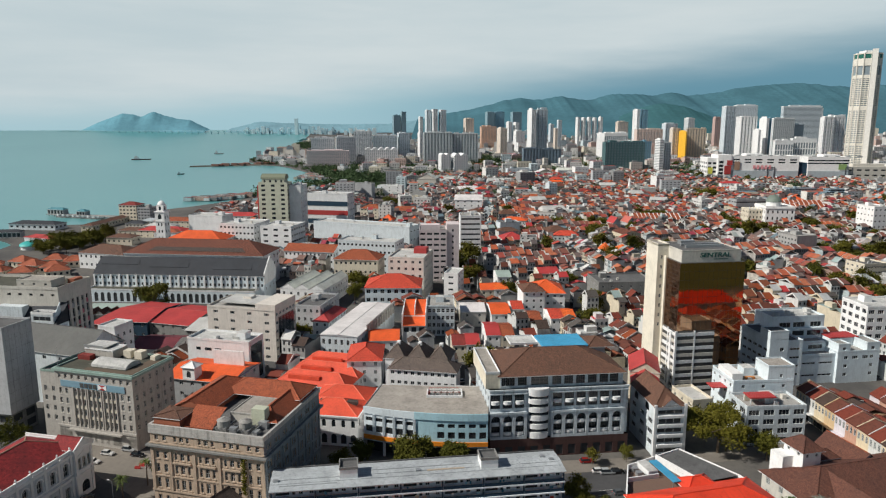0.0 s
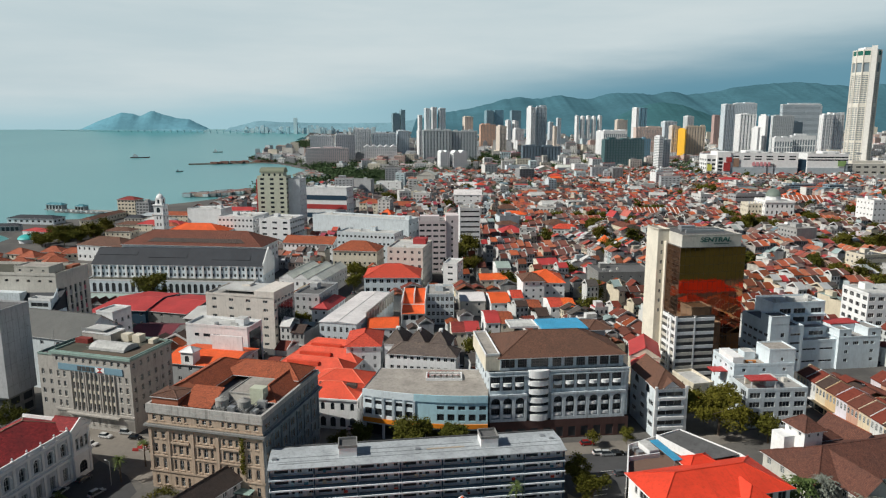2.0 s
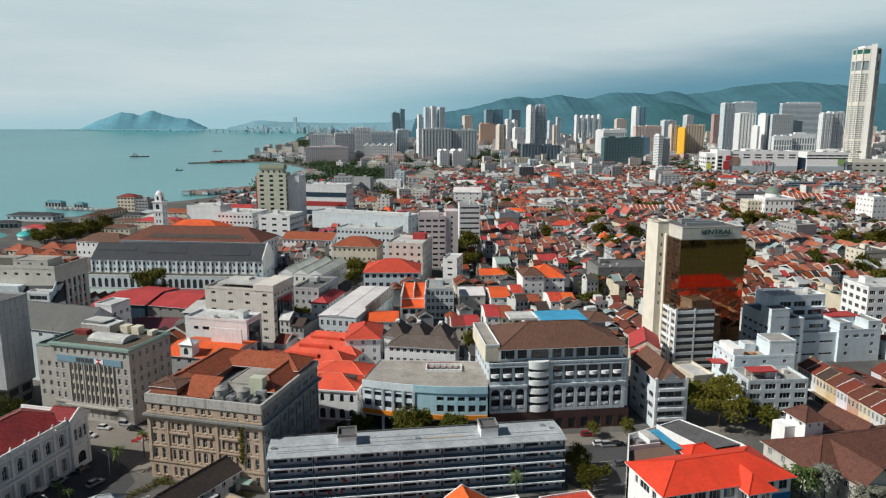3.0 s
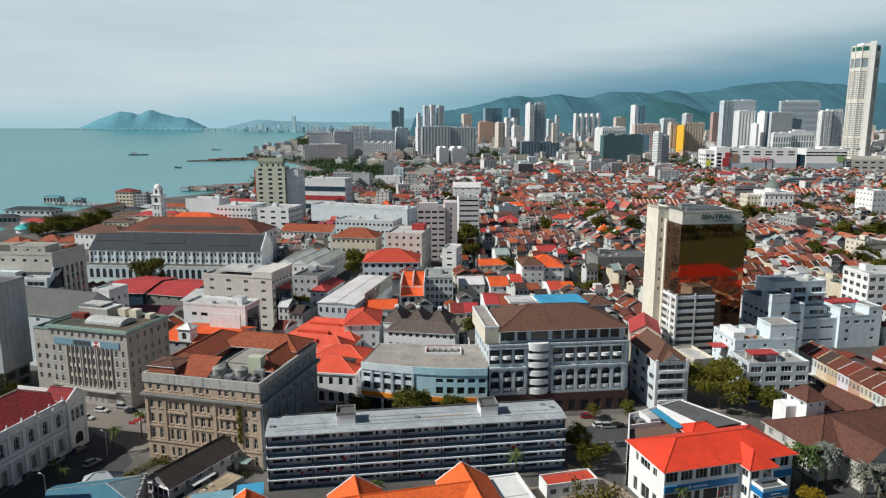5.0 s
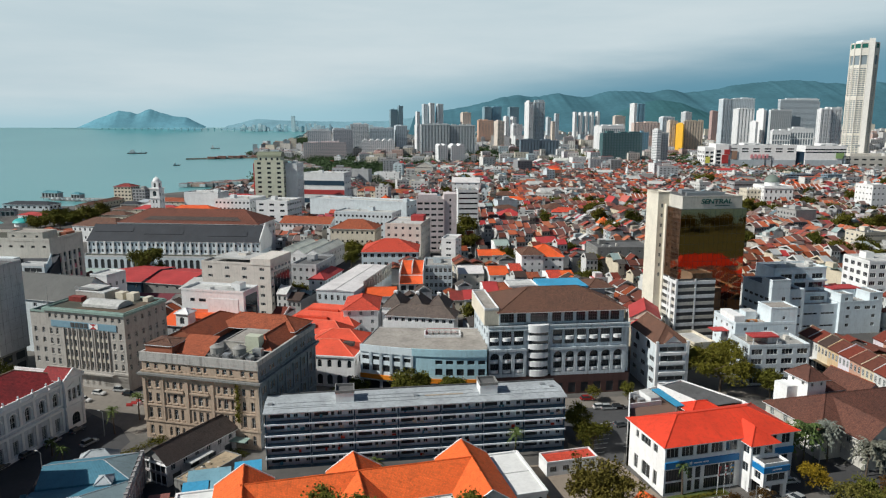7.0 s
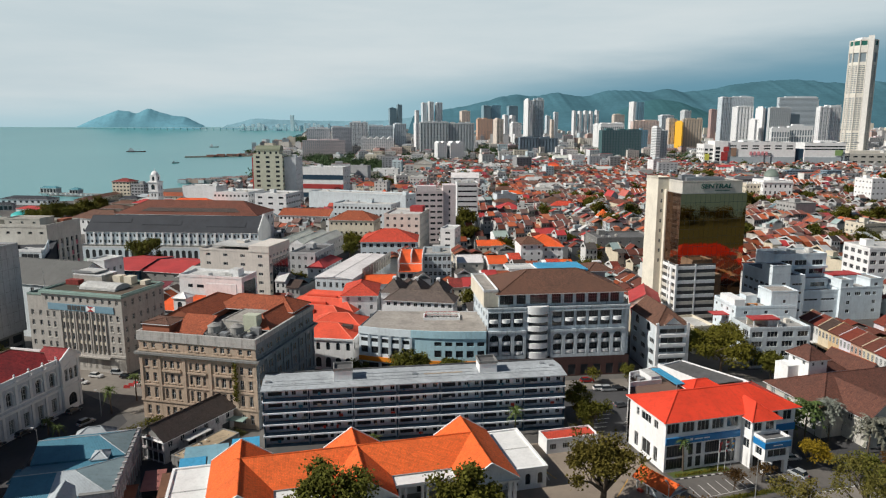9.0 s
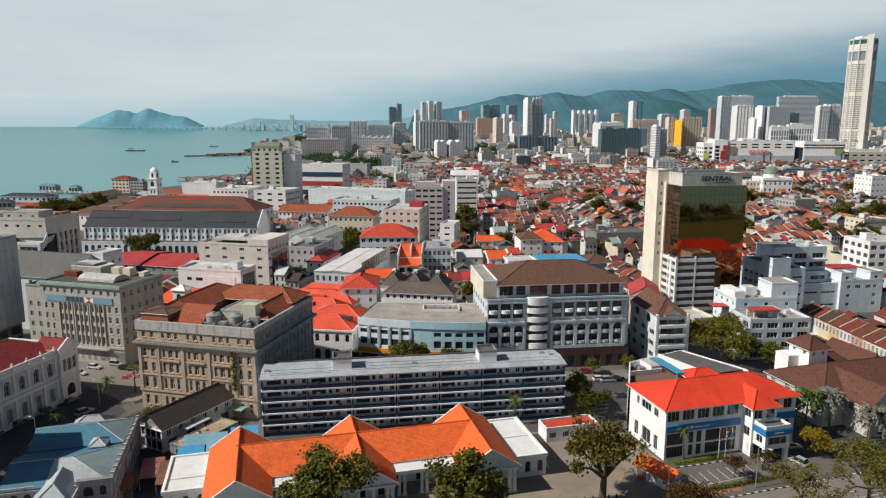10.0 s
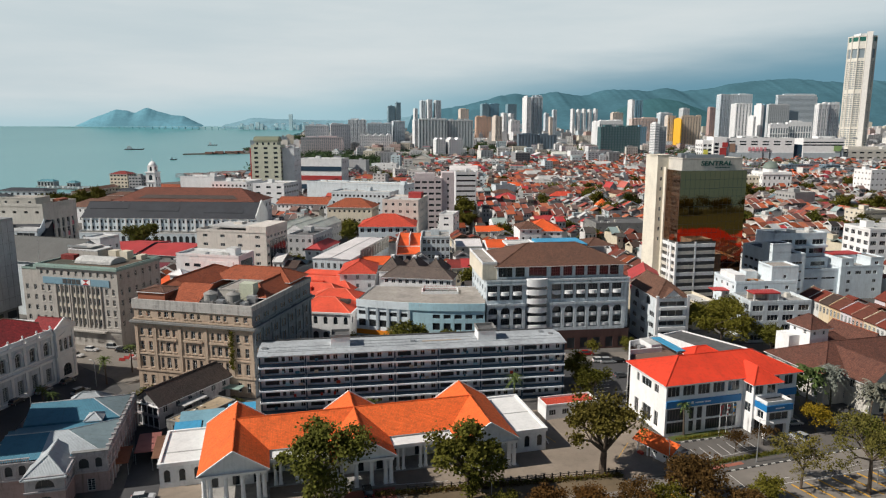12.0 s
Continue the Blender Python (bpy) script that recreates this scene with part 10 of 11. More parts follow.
def sheet_of(name, label, mat, z, pts, category="ground"):
    g = G()
    g.face([(x, y, z) for x, y in pts])
    tagged(g.ob(name, mat), label, category, kind="structure")


sheet_of("road_1", "wide grey road with worn lane paint", ROAD, 0.012, [(-160, 62), (-60, 86), (60, 106), (150, 118), (230, 120), (230, 146), (150, 146), (100, 140.3), (54.5, 126.4), (-14, 116.5), (-120, 108), (-160, 98)], "road")
sheet_of("pavement_1", "sunlit asphalt forecourt round the hall", PLAZA, 0.018, [(-58, 112), (-14, 117.2), (37.5, 125.4), (54, 127.6), (53, 136), (45.5, 158), (34, 171), (33, 160), (-47, 148), (-60, 132)], "pavement")
sheet_of("pavement_2", "office forecourt with parking bays", BAYS, 0.022, [(54.2, 128.4), (100, 142.2), (112, 160), (86, 150), (52, 141.5)], "pavement")
sheet_of("road_2", "dark parking yard beside the flats", LOT, 0.02, [(34.4, 171.2), (45.6, 158.6), (52, 178), (66, 183), (62, 200), (34, 196)], "road")
sheet_of("road_3", "pale dusty street behind the flats", DUSTY, 0.026, [(-34, 184), (16, 190), (62, 196), (130, 207), (134, 216), (62, 203), (14, 199), (-36, 194)], "road")
sheet_of("road_4", "shaded street between the old offices", LOT, 0.014, [(-118, 108), (-88, 112), (-86, 150), (-84, 172), (-96, 188), (-103, 190), (-108, 160)], "road")
sheet_of("pavement_3", "pale forecourt with parked cars before the bank", DUSTY, 0.016, [(-104, 190.5), (-84, 176), (-70, 200), (-93, 205), (-132, 217), (-140, 212), (-112, 198)], "pavement")
sheet_of("road_5", "narrow street between terraces of shop-houses", LOT, 0.03, [(-90, 232), (-78, 236), (-70, 300), (-54, 400), (-38, 520), (-46, 520), (-64, 400), (-82, 300)], "road")
# dark surface stands for the shade of palms and trees here
sheet_of("pavement_6", "asphalt yard between the office and the white hall, darkened for shade", LOT, 0.024, [(86.5, 150.4), (91, 144.8), (101, 142.8), (117, 147), (118, 168), (96, 170), (87, 160)], "pavement")
sheet_of("lawn_1", "strip of grass before the office", GRASS, 0.03, [(52.5, 141.2), (67, 144.6), (66, 148.0), (51.6, 143.4)], "lawn")
sheet_of("lawn_2", "grass verge along the road", GRASS, 0.026, [(56.5, 130.3), (78, 136.8), (77.6, 138.0), (56.2, 132.0)], "lawn")
sheet_of("lawn_3", "dry shrub bed along the fence before the hall", SCRUB, 0.032, [(-6, 114.0), (38, 121.0), (36.6, 127.4), (10, 123.6), (-6, 120)], "lawn")
sheet_of("pavement_5", "red paved drive before the middle portico", PAVER, 0.036, [(-19.0, 112), (-7.0, 113), (-8.6, 122.4), (-17.6, 120.4)], "pavement")
# the lane's shade is put into this dark sheet
sheet_of("road_6", "worn lane between the old house and the hall, darkened for shade", LOT, 0.034, [(-62, 105), (-49.5, 107), (-53.4, 119), (-57, 133), (-60, 150), (-71, 150), (-65, 136), (-60, 118)], "road")
sheet_of("lawn_4", "broad open green across the road", GRASS, 0.01, [(-300, -28), (150, -22), (620, -6), (620, 116), (230, 114), (100, 104), (-60, 70), (-160, 52), (-300, 40)], "lawn")
sheet_of("water_2", "open strait behind the green", WATER, 0.02, [(-300, -30), (-300, -3000), (4000, -3000), (4000, -8), (620, -8), (150, -24)], "sea")
sheet_of("pavement_4", "red paved strip beside the road", PAVER, 0.034, [(55.6, 128.5), (63.5, 130.9), (63.2, 131.9), (55.4, 129.6)], "pavement")


def stripe(name, mat, x, y, yaw, length, width, z=0.045):
    g = G()
    g.box(0, -width / 2, z - 0.02, length, width / 2, z)
    o = g.ob(name, mat)
    o.matrix_world = pose(x, y, 0, 0, 0, yaw)
    tagged(o, "worn paint line on the asphalt", "road marking", "road markings", "structure")


for k in range(7):
    stripe("marking", PAINTW, 55.6 + 2.3 * k, 133.0 + 0.78 * k, 103, 4.6, 0.13)
for k in range(4):
    stripe("marking", PAINTW, 75.5 + 2.4 * k, 139.9 + 0.8 * k, 112, 4.8, 0.13)
stripe("marking", PAINTW, 55.2, 132.6, 18.8, 15, 0.12)
for k in range(6):
    stripe("marking", PAINTW, 57.0 + 5.5 * k, 121.6 + 1.62 * k, 16.5, 2.2, 0.14)
stripe("marking", PAINTW, 58.5, 126.6, -78, 6.0, 0.14), stripe("marking", PAINTW, 59.7, 120.5, -62, 7, 0.16)
stripe("marking", PAINTW, 66.5, 122.6, 15.0, 40, 0.13)
for k in range(10):
    stripe("marking", PAINTY, 66 + 3.1 * k, 121.8 + 0.86 * k, -66, 8.0, 0.4)
for k in range(6):
    stripe("marking", PAINTY, 44 + 1.6 * k, 119.5 + 0.3 * k, -60, 4.0, 0.4)
for k in range(8):
    stripe("marking", PAINTW, 38.5 + 1.0 * k, 164.4 + 2.6 * k, 14, 4.4, 0.12), stripe("marking", PAINTW, 48.5 + 0.9 * k, 168.4 + 2.6 * k, 14, 4.4, 0.12)
stripe("marking", PAINTY, 26.0, 141, 118, 12, 0.12), stripe("marking", PAINTY, 37.5, 133, 60, 9, 0.12)
stripe("marking", PAINTW, -28, 120.4, 8, 30, 0.12)


def kerb(x0, y0, x1, y1, step=1.0):
    L = math.hypot(x1 - x0, y1 - y0)
    root = new("kerb")
    root.matrix_world = pose(x0, y0, 0, 0, 0, math.degrees(math.atan2(y1 - y0, x1 - x0)))
    tagged(root, "raised kerb of black and white painted stones", "kerb", kind="structure")
    made = {}
    for k in range(int(L / step)):
        mat = KERBW if k % 2 else KERBB
        if mat not in made:
            g = G()
            g.box(0.01, -0.16, 0, step - 0.01, 0.16, 0.17)
            o = g.ob("kerb_stone", mat, root)
            made[mat] = o.data
        else:
            o = new("kerb_stone", made[mat])
            o.parent = root
        o.location = (k * step, 0, 0)


kerb(58.5, 127.7, 101, 140.4), kerb(52.6, 140.4, 67.4, 144.0)


def hedge(x0, y0, x1, y1, w, h, mat=LEAF, label="clipped green hedge along the kerb", n=900, seed=3):
    rng = random.Random(seed)
    L = math.hypot(x1 - x0, y1 - y0)
    g = G()
    for _ in range(n):
        p = Vector((rng.uniform(0, L), rng.gauss(0, w * 0.3), rng.uniform(0.05, h) * (0.7 + 0.3 * noise.noise((_ * 0.01, 1, 1)))))
        leaf(g, p, 0.34, rng)
    o = g.ob("hedge", mat)
    o.matrix_world = pose(x0, y0, 0, 0, 0, math.degrees(math.atan2(y1 - y0, x1 - x0)))
    tagged(o, label, "hedge")


hedge(57, 131.1, 77, 137.2, 1.2, 0.9, n=1100), hedge(-12, 119.0, 37, 126.6, 1.5, 0.9, DRY, "untidy low hedge before the hall", 2200)
hedge(-12, 119.4, 37, 126.2, 1.2, 1.1, LEAF, "low green hedge before the hall", 1500, 8), hedge(53, 142.0, 66, 145.4, 1.0, 0.6, LIGHT, "low flower bed on the lawn", 700, 4)
hedge(-86, 158, -74, 176, 3.0, 1.6, LEAF, "overgrown shrubs by the stone offices", 1500, 5), hedge(-79, 172, -50, 164, 2.0, 1.5, LEAF, "overgrown shrubs by the stone offices", 1200, 6)



def fence(x0, y0, x1, y1, step=1.7):
    L = math.hypot(x1 - x0, y1 - y0)
    root = new("fence")
    root.matrix_world = pose(x0, y0, 0, 0, 0, math.degrees(math.atan2(y1 - y0, x1 - x0)))
    tagged(root, "low dark fence of posts and two rails", "fence")
    wood = plain("dark_fence_paint", (0.04, 0.032, 0.026), 0.8)
    data = None
    for k in range(int(L / step) + 1):
        if data is None:
            g = G()
            g.box(-0.13, -0.13, 0, 0.13, 0.13, 1.15)
            g.box(-0.17, -0.17, 1.15, 0.17, 0.17, 1.24, 0, True)
            o = g.ob("post", wood, root)
            data = o.data
        else:
            o = new("post", data)
            o.parent = root
        o.location = (k * step, 0, 0)
    for z in (0.45, 0.9):
        g = G()
        g.box(0, -0.04, z, L, 0.04, z + 0.09, 0, True)
        g.ob("rail", wood, root)


fence(-6, 120.6, 37.4, 127.6), fence(-58, 112.6, -20, 116.6)

# trees round the forecourts
tree("large spreading tree with small dark leaves on bare forecourt", 33.0, 127.3, 16.4, 8.4, OLIVE, 3, 0.85, 4000, 0.74, stem=0.3)
tree("round dark-leaved tree before the portico", -22.4, 118.6, 13.4, 8.6, LEAF, 5, 0.5, 3900, 0.8, skirt=4)
tree("round dark-leaved tree before the hall", 5.5, 117.6, 15.4, 7.4, LEAF, 8, 0.5, 3600, 0.8, skirt=4)
tree("russet-leaved tree beside the road", 48.0, 116.4, 9.6, 6.6, DRY, 9, 0.35, 3800, 0.55)
tree("thin grey-green tree beside the road", 70.0, 121.0, 9.6, 5.8, OLIVE, 12, 0.26, 1400, 0.46, stem=0.45)
tree("tall open-crowned tree beside the road", 82.0, 119.0, 13.6, 8.4, OLIVE, 14, 0.42, 2100, 0.5, stem=0.5)
tree("small bright green tree on the verge", 61.0, 116.6, 4.6, 3.8, LIGHT, 15, 0.2, 1800, 0.45)
tree("yellow-green clipped tree in the car park", 86.5, 146.0, 6.6, 4.0, YELLOW, 16, 0.2, 2200, 0.45)
tree("thin young tree by the parking bays", 63.8, 136.2, 5.4, 3.2, DRY, 18, 0.12, 700, 0.4)
tree("thin young tree by the parking bays", 71.5, 139.4, 5.0, 2.6, DRY, 19, 0.12, 600, 0.4)
tree("bushy tree in the verge", 94, 138, 7.0, 5.0, LEAF, 20, 0.25, 2400, 0.5), tree("bushy tree in the verge", 101, 137, 8.0, 5.5, DRY, 21, 0.25, 2200, 0.5)
for k, (x, y, h, r, m) in enumerate(((20, 113.2, 5.0, 4.0, DRY), (27.5, 112.6, 5.4, 4.4, DRY), (36, 114, 5.4, 4.4, DRY), (42, 112.5, 6, 4, LIGHT), (12, 112, 4.0, 3.4, LEAF), (92, 116, 6.5, 5, LEAF), (55, 111, 4.6, 3.6, DRY))):
    tree("scrubby roadside tree with dry foliage", x, y, h, r, m, 30 + k, 0.2, 1800, 0.46)
tree("leafy tree at the end of the flats", 37.0, 172.0, 10.4, 4.6, LEAF, 40, 0.3, 2600, 0.55), tree("leafy tree at the end of the flats", 39.6, 166.0, 8.6, 4.4, LEAF, 41, 0.3, 2400, 0.55)
tree("broad light green tree beside the white block", 89.5, 206.5, 14.5, 12.0, LIGHT, 44, 0.5, 8600, 0.66), tree("low tree beside the white block", 103.0, 201, 8.5, 6.2, LEAF, 45, 0.3, 2400, 0.6)
tree("dark round tree before the curved office", -9.0, 190.6, 13.0, 7.6, LEAF, 46, 0.4, 9000, 0.75), tree("dark round tree before the curved office", 3.0, 192.0, 11.0, 5.2, LEAF, 47, 0.4, 6000, 0.7)
tree("small tree in the dark lane", -26.0, 200.0, 7.0, 4.0, LEAF, 48, 0.3, 1600, 0.6), tree("small tree in the dark lane", -32.0, 196.0, 6.0, 3.6, LEAF, 49, 0.3, 1600, 0.6)
tree("slim dark green street tree", 47.0, 198.6, 5.4, 2.4, LEAF, 50, 0.12, 900, 0.45), tree("slim dark green street tree", 58.0, 200.0, 5.4, 2.4, LEAF, 51, 0.12, 900, 0.45)
tree("wide tree before the warehouse", -167, 382, 15, 10.5, LEAF, 52, 0.6, 3600, 1.0), tree("broad dark tree among the shops", 16.5, 437, 15, 8.5, LEAF, 53, 0.6, 3000, 1.1)
tree("dark leafy tree among the shops", 84, 372, 13, 8, LEAF, 54, 0.5, 2400, 1.0)
tree("dark tree beside the grey block", -141, 208, 9, 6, LEAF, 57, 0.4, 2600, 0.6)
palm("slender palm before the office", 55.6, 144.4, 7.6, 2.6, PALM, 1), palm("broad fan palm by the car park", 87.0, 158.6, 9.2, 5.4, PALM, 2, True), palm("broad fan palm by the car park", 91.6, 159.6, 9.6, 5.4, PALM, 3, True)
palm("silvery fan palm by the white hall", 97.7, 159.6, 9.2, 5.0, SILVER, 4, True), palm("silvery fan palm by the white hall", 103.2, 152.6, 7.8, 5.2, SILVER, 5, True), palm("silvery fan palm by the white hall", 108.0, 152.0, 7.6, 5.2, SILVER, 6, True)
palm("dark palm by the flats", 19, 163.2, 7.0, 3.0, PALM, 7), palm("dark palm by the flats", -15, 150.0, 6.0, 3.0, PALM, 8), palm("palm at the street corner", -87.5, 186.0, 7.5, 3.2, PALM, 9), palm("palm at the street corner", -90.5, 177.0, 7.0, 3.0, PALM, 10)
palm("palm in the street bed", -100.5, 164.0, 4.0, 2.6, PALM, 11), palm("palm in the street bed", -96.0, 160.5, 4.0, 2.4, PALM, 12)


# ---- vehicles and street furniture ----
TYRE, LAMPG = plain("tyre_rubber", (0.02, 0.02, 0.02), 0.9), plain("headlight_glass", (0.6, 0.6, 0.6), 0.2)
TAILG = plain("tail_light_red", (0.4, 0.02, 0.02), 0.3)


def car(label, colour, name, x, y, yaw, tall=1.0, length=4.4):
    m = plain(name, colour, 0.25, 0.2)
    root = new("car")
    root.matrix_world = pose(x, y, 0.03, 0, 0, yaw)
    tagged(root, label, "car", "parked cars")
    L, W = length, 1.75
    low = [(-L / 2, 0.35), (-L / 2 + 0.05, 0.75), (-L / 2 + 0.3, 0.92), (L / 2 - 1.3, 0.92), (L / 2 - 0.3, 0.8), (L / 2, 0.6), (L / 2, 0.35)]
    cab = [(-L / 2 + 0.25, 0.92), (-L / 2 + 0.6, 1.46 * tall), (0.35, 1.5 * tall), (L / 2 - 1.25, 0.92)]
    for prof, w0, w1, nm, mt in ((low, W, W * 0.96, "body", m), (cab, W * 0.94, W * 0.76, "glass_cabin", GLASS)):
        g = G()
        n = len(prof)
        zlo, zhi = min(p[1] for p in prof), max(p[1] for p in prof)
        for s in (-1, 1):
            for a, b in prof:
                w = w0 + (w1 - w0) * (b - zlo) / (zhi - zlo)
                g.v.append((a, s * w / 2, b))
        for i in range(n):
            j = (i + 1) % n
            g.f.append((i, j, n + j, n + i)), g.mi.append(0), g.uv.extend([(0, 0)] * 4)
        g.f += [tuple(reversed(range(n))), tuple(range(n, 2 * n))]
        g.mi += [0, 0]
        g.uv += [(0, 0)] * (2 * n)
        g.ob(nm, mt, root)
    g = G()
    g.box(-L / 2 + 0.62, -W * 0.37, 1.45 * tall, 0.33, W * 0.37, 1.52 * tall)
    g.ob("roof_panel", m, root)
    for a in (-L / 2 + 0.8, L / 2 - 0.85):
        for s in (-1, 1):
            g = G()
            g.rod((a, s * (W / 2 - 0.2), 0.31), (a, s * (W / 2 + 0.01), 0.31), 0.31, 0.31, 10)
            wh = g.ob("wheel", TYRE, root)
            g = G()
            g.rod((a, s * (W / 2 - 0.02), 0.31), (a, s * (W / 2 + 0.03), 0.31), 0.19, 0.17, 10)
            g.ob("rim", STEEL, wh)
    for s in (-1, 1):
        g = G()
        g.box(L / 2 - 0.12, s * 0.62 - 0.18, 0.58, L / 2 + 0.01, s * 0.62 + 0.18, 0.72)
        g.ob("headlight", LAMPG, root)
        g = G()
        g.box(-L / 2 - 0.01, s * 0.66 - 0.14, 0.62, -L / 2 + 0.1, s * 0.66 + 0.14, 0.8)
        g.ob("tail_light", TAILG, root)
    return root


white = car("white saloon car parked on the forecourt", (0.72, 0.72, 0.71), "white_car_paint", 83.2, 149.6, 8)
silver = car("silver people carrier in a parking bay", (0.45, 0.47, 0.48), "silver_car_paint", 80.8, 142.2, 118, 1.15, 4.7)
black = car("black car under the portico", (0.015, 0.015, 0.017), "black_car_paint", -13.6, 120.0, 104)
redc = car("dark red car at the kerb", (0.30, 0.02, 0.02), "red_car_paint", 45.5, 199.8, 6)
grey = car("grey car parked at the kerb", (0.12, 0.13, 0.14), "grey_car_paint", -106.9, 163.8, 77)
for c, spots in ((white, ((-108.6, 205.0, -14), (-110.5, 199.5, -12), (55.8, 176.8, 14), (62.5, 197.5, 6), (-63.5, 330, 80), (-79, 286, 84), (121, 216, 60), (12, 274, 10), (8, 268, 12), (-30, 212, 70), (48, 193.5, 8), (60.5, 179.5, 14), (-55.6, 118.0, 12))),
                 (silver, ((-103.0, 207.6, -14), (-94.2, 170.5, 62), (50.3, 192.8, 5), (-104.4, 171.2, 77), (116, 208, 58), (16, 279, 10), (-60, 345, 80))),
                 (black, ((-98.5, 204.0, -14), (56.6, 173.4, 14), (53.5, 193.2, 6), (72, 157.4, 14), (-76, 300, 82), (108, 206, 20), (3, 270, 95)))):
    for x, y, yaw in spots:
        copy_thing(c, pose(x, y, 0.035, 0, 0, yaw))
for c, spots in ((grey, ((-109.4, 157.0, 77), (-111.0, 150.4, 77), (-101.5, 178.0, 70), (51.2, 181.0, 14), (-68, 316, 82), (-53, 395, 80))),
                 (redc, ((20, 272, 12), (-47, 430, 80)))):
    for x, y, yaw in spots:
        copy_thing(c, pose(x, y, 0.035, 0, 0, yaw))


def lamp_post(x, y, yaw, h=9.5, arm=2.4, label="grey steel street lamp with a long arm"):
    root = new("street_lamp")
    root.matrix_world = pose(x, y, 0, 0, 0, yaw)
    tagged(root, label, "street lamp", "street lamps")
    g = G()
    g.rod((0, 0, 0), (0, 0, h), 0.11, 0.07, 8)
    g.ob("pole", STEEL, root)
    g = G()
    g.rod((0, 0, h - 0.1), (arm, 0, h + 0.35), 0.05, 0.04, 6)
    g.ob("arm", STEEL, root)
    g = G()
    g.box(arm - 0.1, -0.16, h + 0.26, arm + 0.7, 0.16, h + 0.42, 0, True)
    g.ob("lamp_head", LIGHTR, root)


lamp_post(66.4, 131.8, -60, 9.5), lamp_post(10.0, 119.2, -80, 8.0, 0.7), lamp_post(45.2, 124.0, 100, 8.0, 0.9), lamp_post(-92.6, 175.5, 160, 7.0, 1.0), lamp_post(110, 140, -60), lamp_post(92.0, 153.5, 200, 7.5, 0.6), lamp_post(-96, 152, 160, 7.0, 1.0)


def flag_pole(x, y, mats):
    root = new("flag_pole")
    root.matrix_world = pose(x, y, 0, 0, 0, 20)
    tagged(root, "white flag pole with a hanging flag", "flag pole", "flag poles")
    g = G()
    g.rod((0, 0, 0), (0, 0, 7.5), 0.06, 0.04, 6)
    g.ob("pole", CLEAN, root)
    g = G()
    for i in range(5):
        z0, z1 = 4.6 + 0.5 * i, 4.6 + 0.5 * (i + 1)
        w0, w1 = 0.5 + 0.06 * i, 0.5 + 0.06 * (i + 1)
        g.face([(0.04, 0, z0), (w0, 0.15 * math.sin(i), z0), (w1, 0.15 * math.sin(i + 1), z1), (0.04, 0, z1)], i % len(mats))
    g.ob("flag", mats, root)


flag_pole(65.3, 144.8, [CRIMSON, CLEAN]), flag_pole(66.8, 145.2, [PAINTY, BLUEP, AZURE]), flag_pole(63.6, 144.4, [CRIMSON])


def barrier_row():
    for k in range(9):
        g = G()
        g.box(-0.9, -0.22, 0, 0.9, 0.22, 0.5), g.box(-0.8, -0.12, 0.5, 0.8, 0.12, 0.9)
        o = g.ob("road_barrier", CLEAN if k % 4 == 1 else CRIMSON)
        o.matrix_world = pose(-93.5 + 2.1 * (k % 4) - 0.7 * (k // 4), 199.0 - 1.6 * (k // 4) - 0.5 * (k % 4), 0.03, 0, 0, -18 + 47 * k)
        tagged(o, "white plastic road barrier on tarmac" if k % 4 == 1 else "red plastic road barrier on tarmac", "barrier", "road barriers")


barrier_row()


def bus_shelter():
    t = Thing("bus_shelter", "small open bus shelter with curved blue-white roof", "bus shelter", 86.5, 120.5, 18)
    g = G()
    for k in range(6):
        a0, a1 = math.pi * k / 6, math.pi * (k + 1) / 6
        g.slope([(0, 1.4 - 1.4 * math.cos(a0), 2.5 + 0.5 * math.sin(a0)), (7, 1.4 - 1.4 * math.cos(a0), 2.5 + 0.5 * math.sin(a0)), (7, 1.4 - 1.4 * math.cos(a1), 2.5 + 0.5 * math.sin(a1)), (0, 1.4 - 1.4 * math.cos(a1), 2.5 + 0.5 * math.sin(a1))])
    g.ob("roof", PATCH, t.root)
    for x in (0.3, 3.5, 6.7):
        t.boxes("post", STEEL, (x - 0.06, 2.3, 0, x + 0.06, 2.42, 2.8), (x - 0.06, 0.4, 0, x + 0.06, 0.52, 2.7))
    t.boxes("bench", STEEL, (0.8, 1.8, 0.4, 6.2, 2.2, 0.48))


bus_shelter()


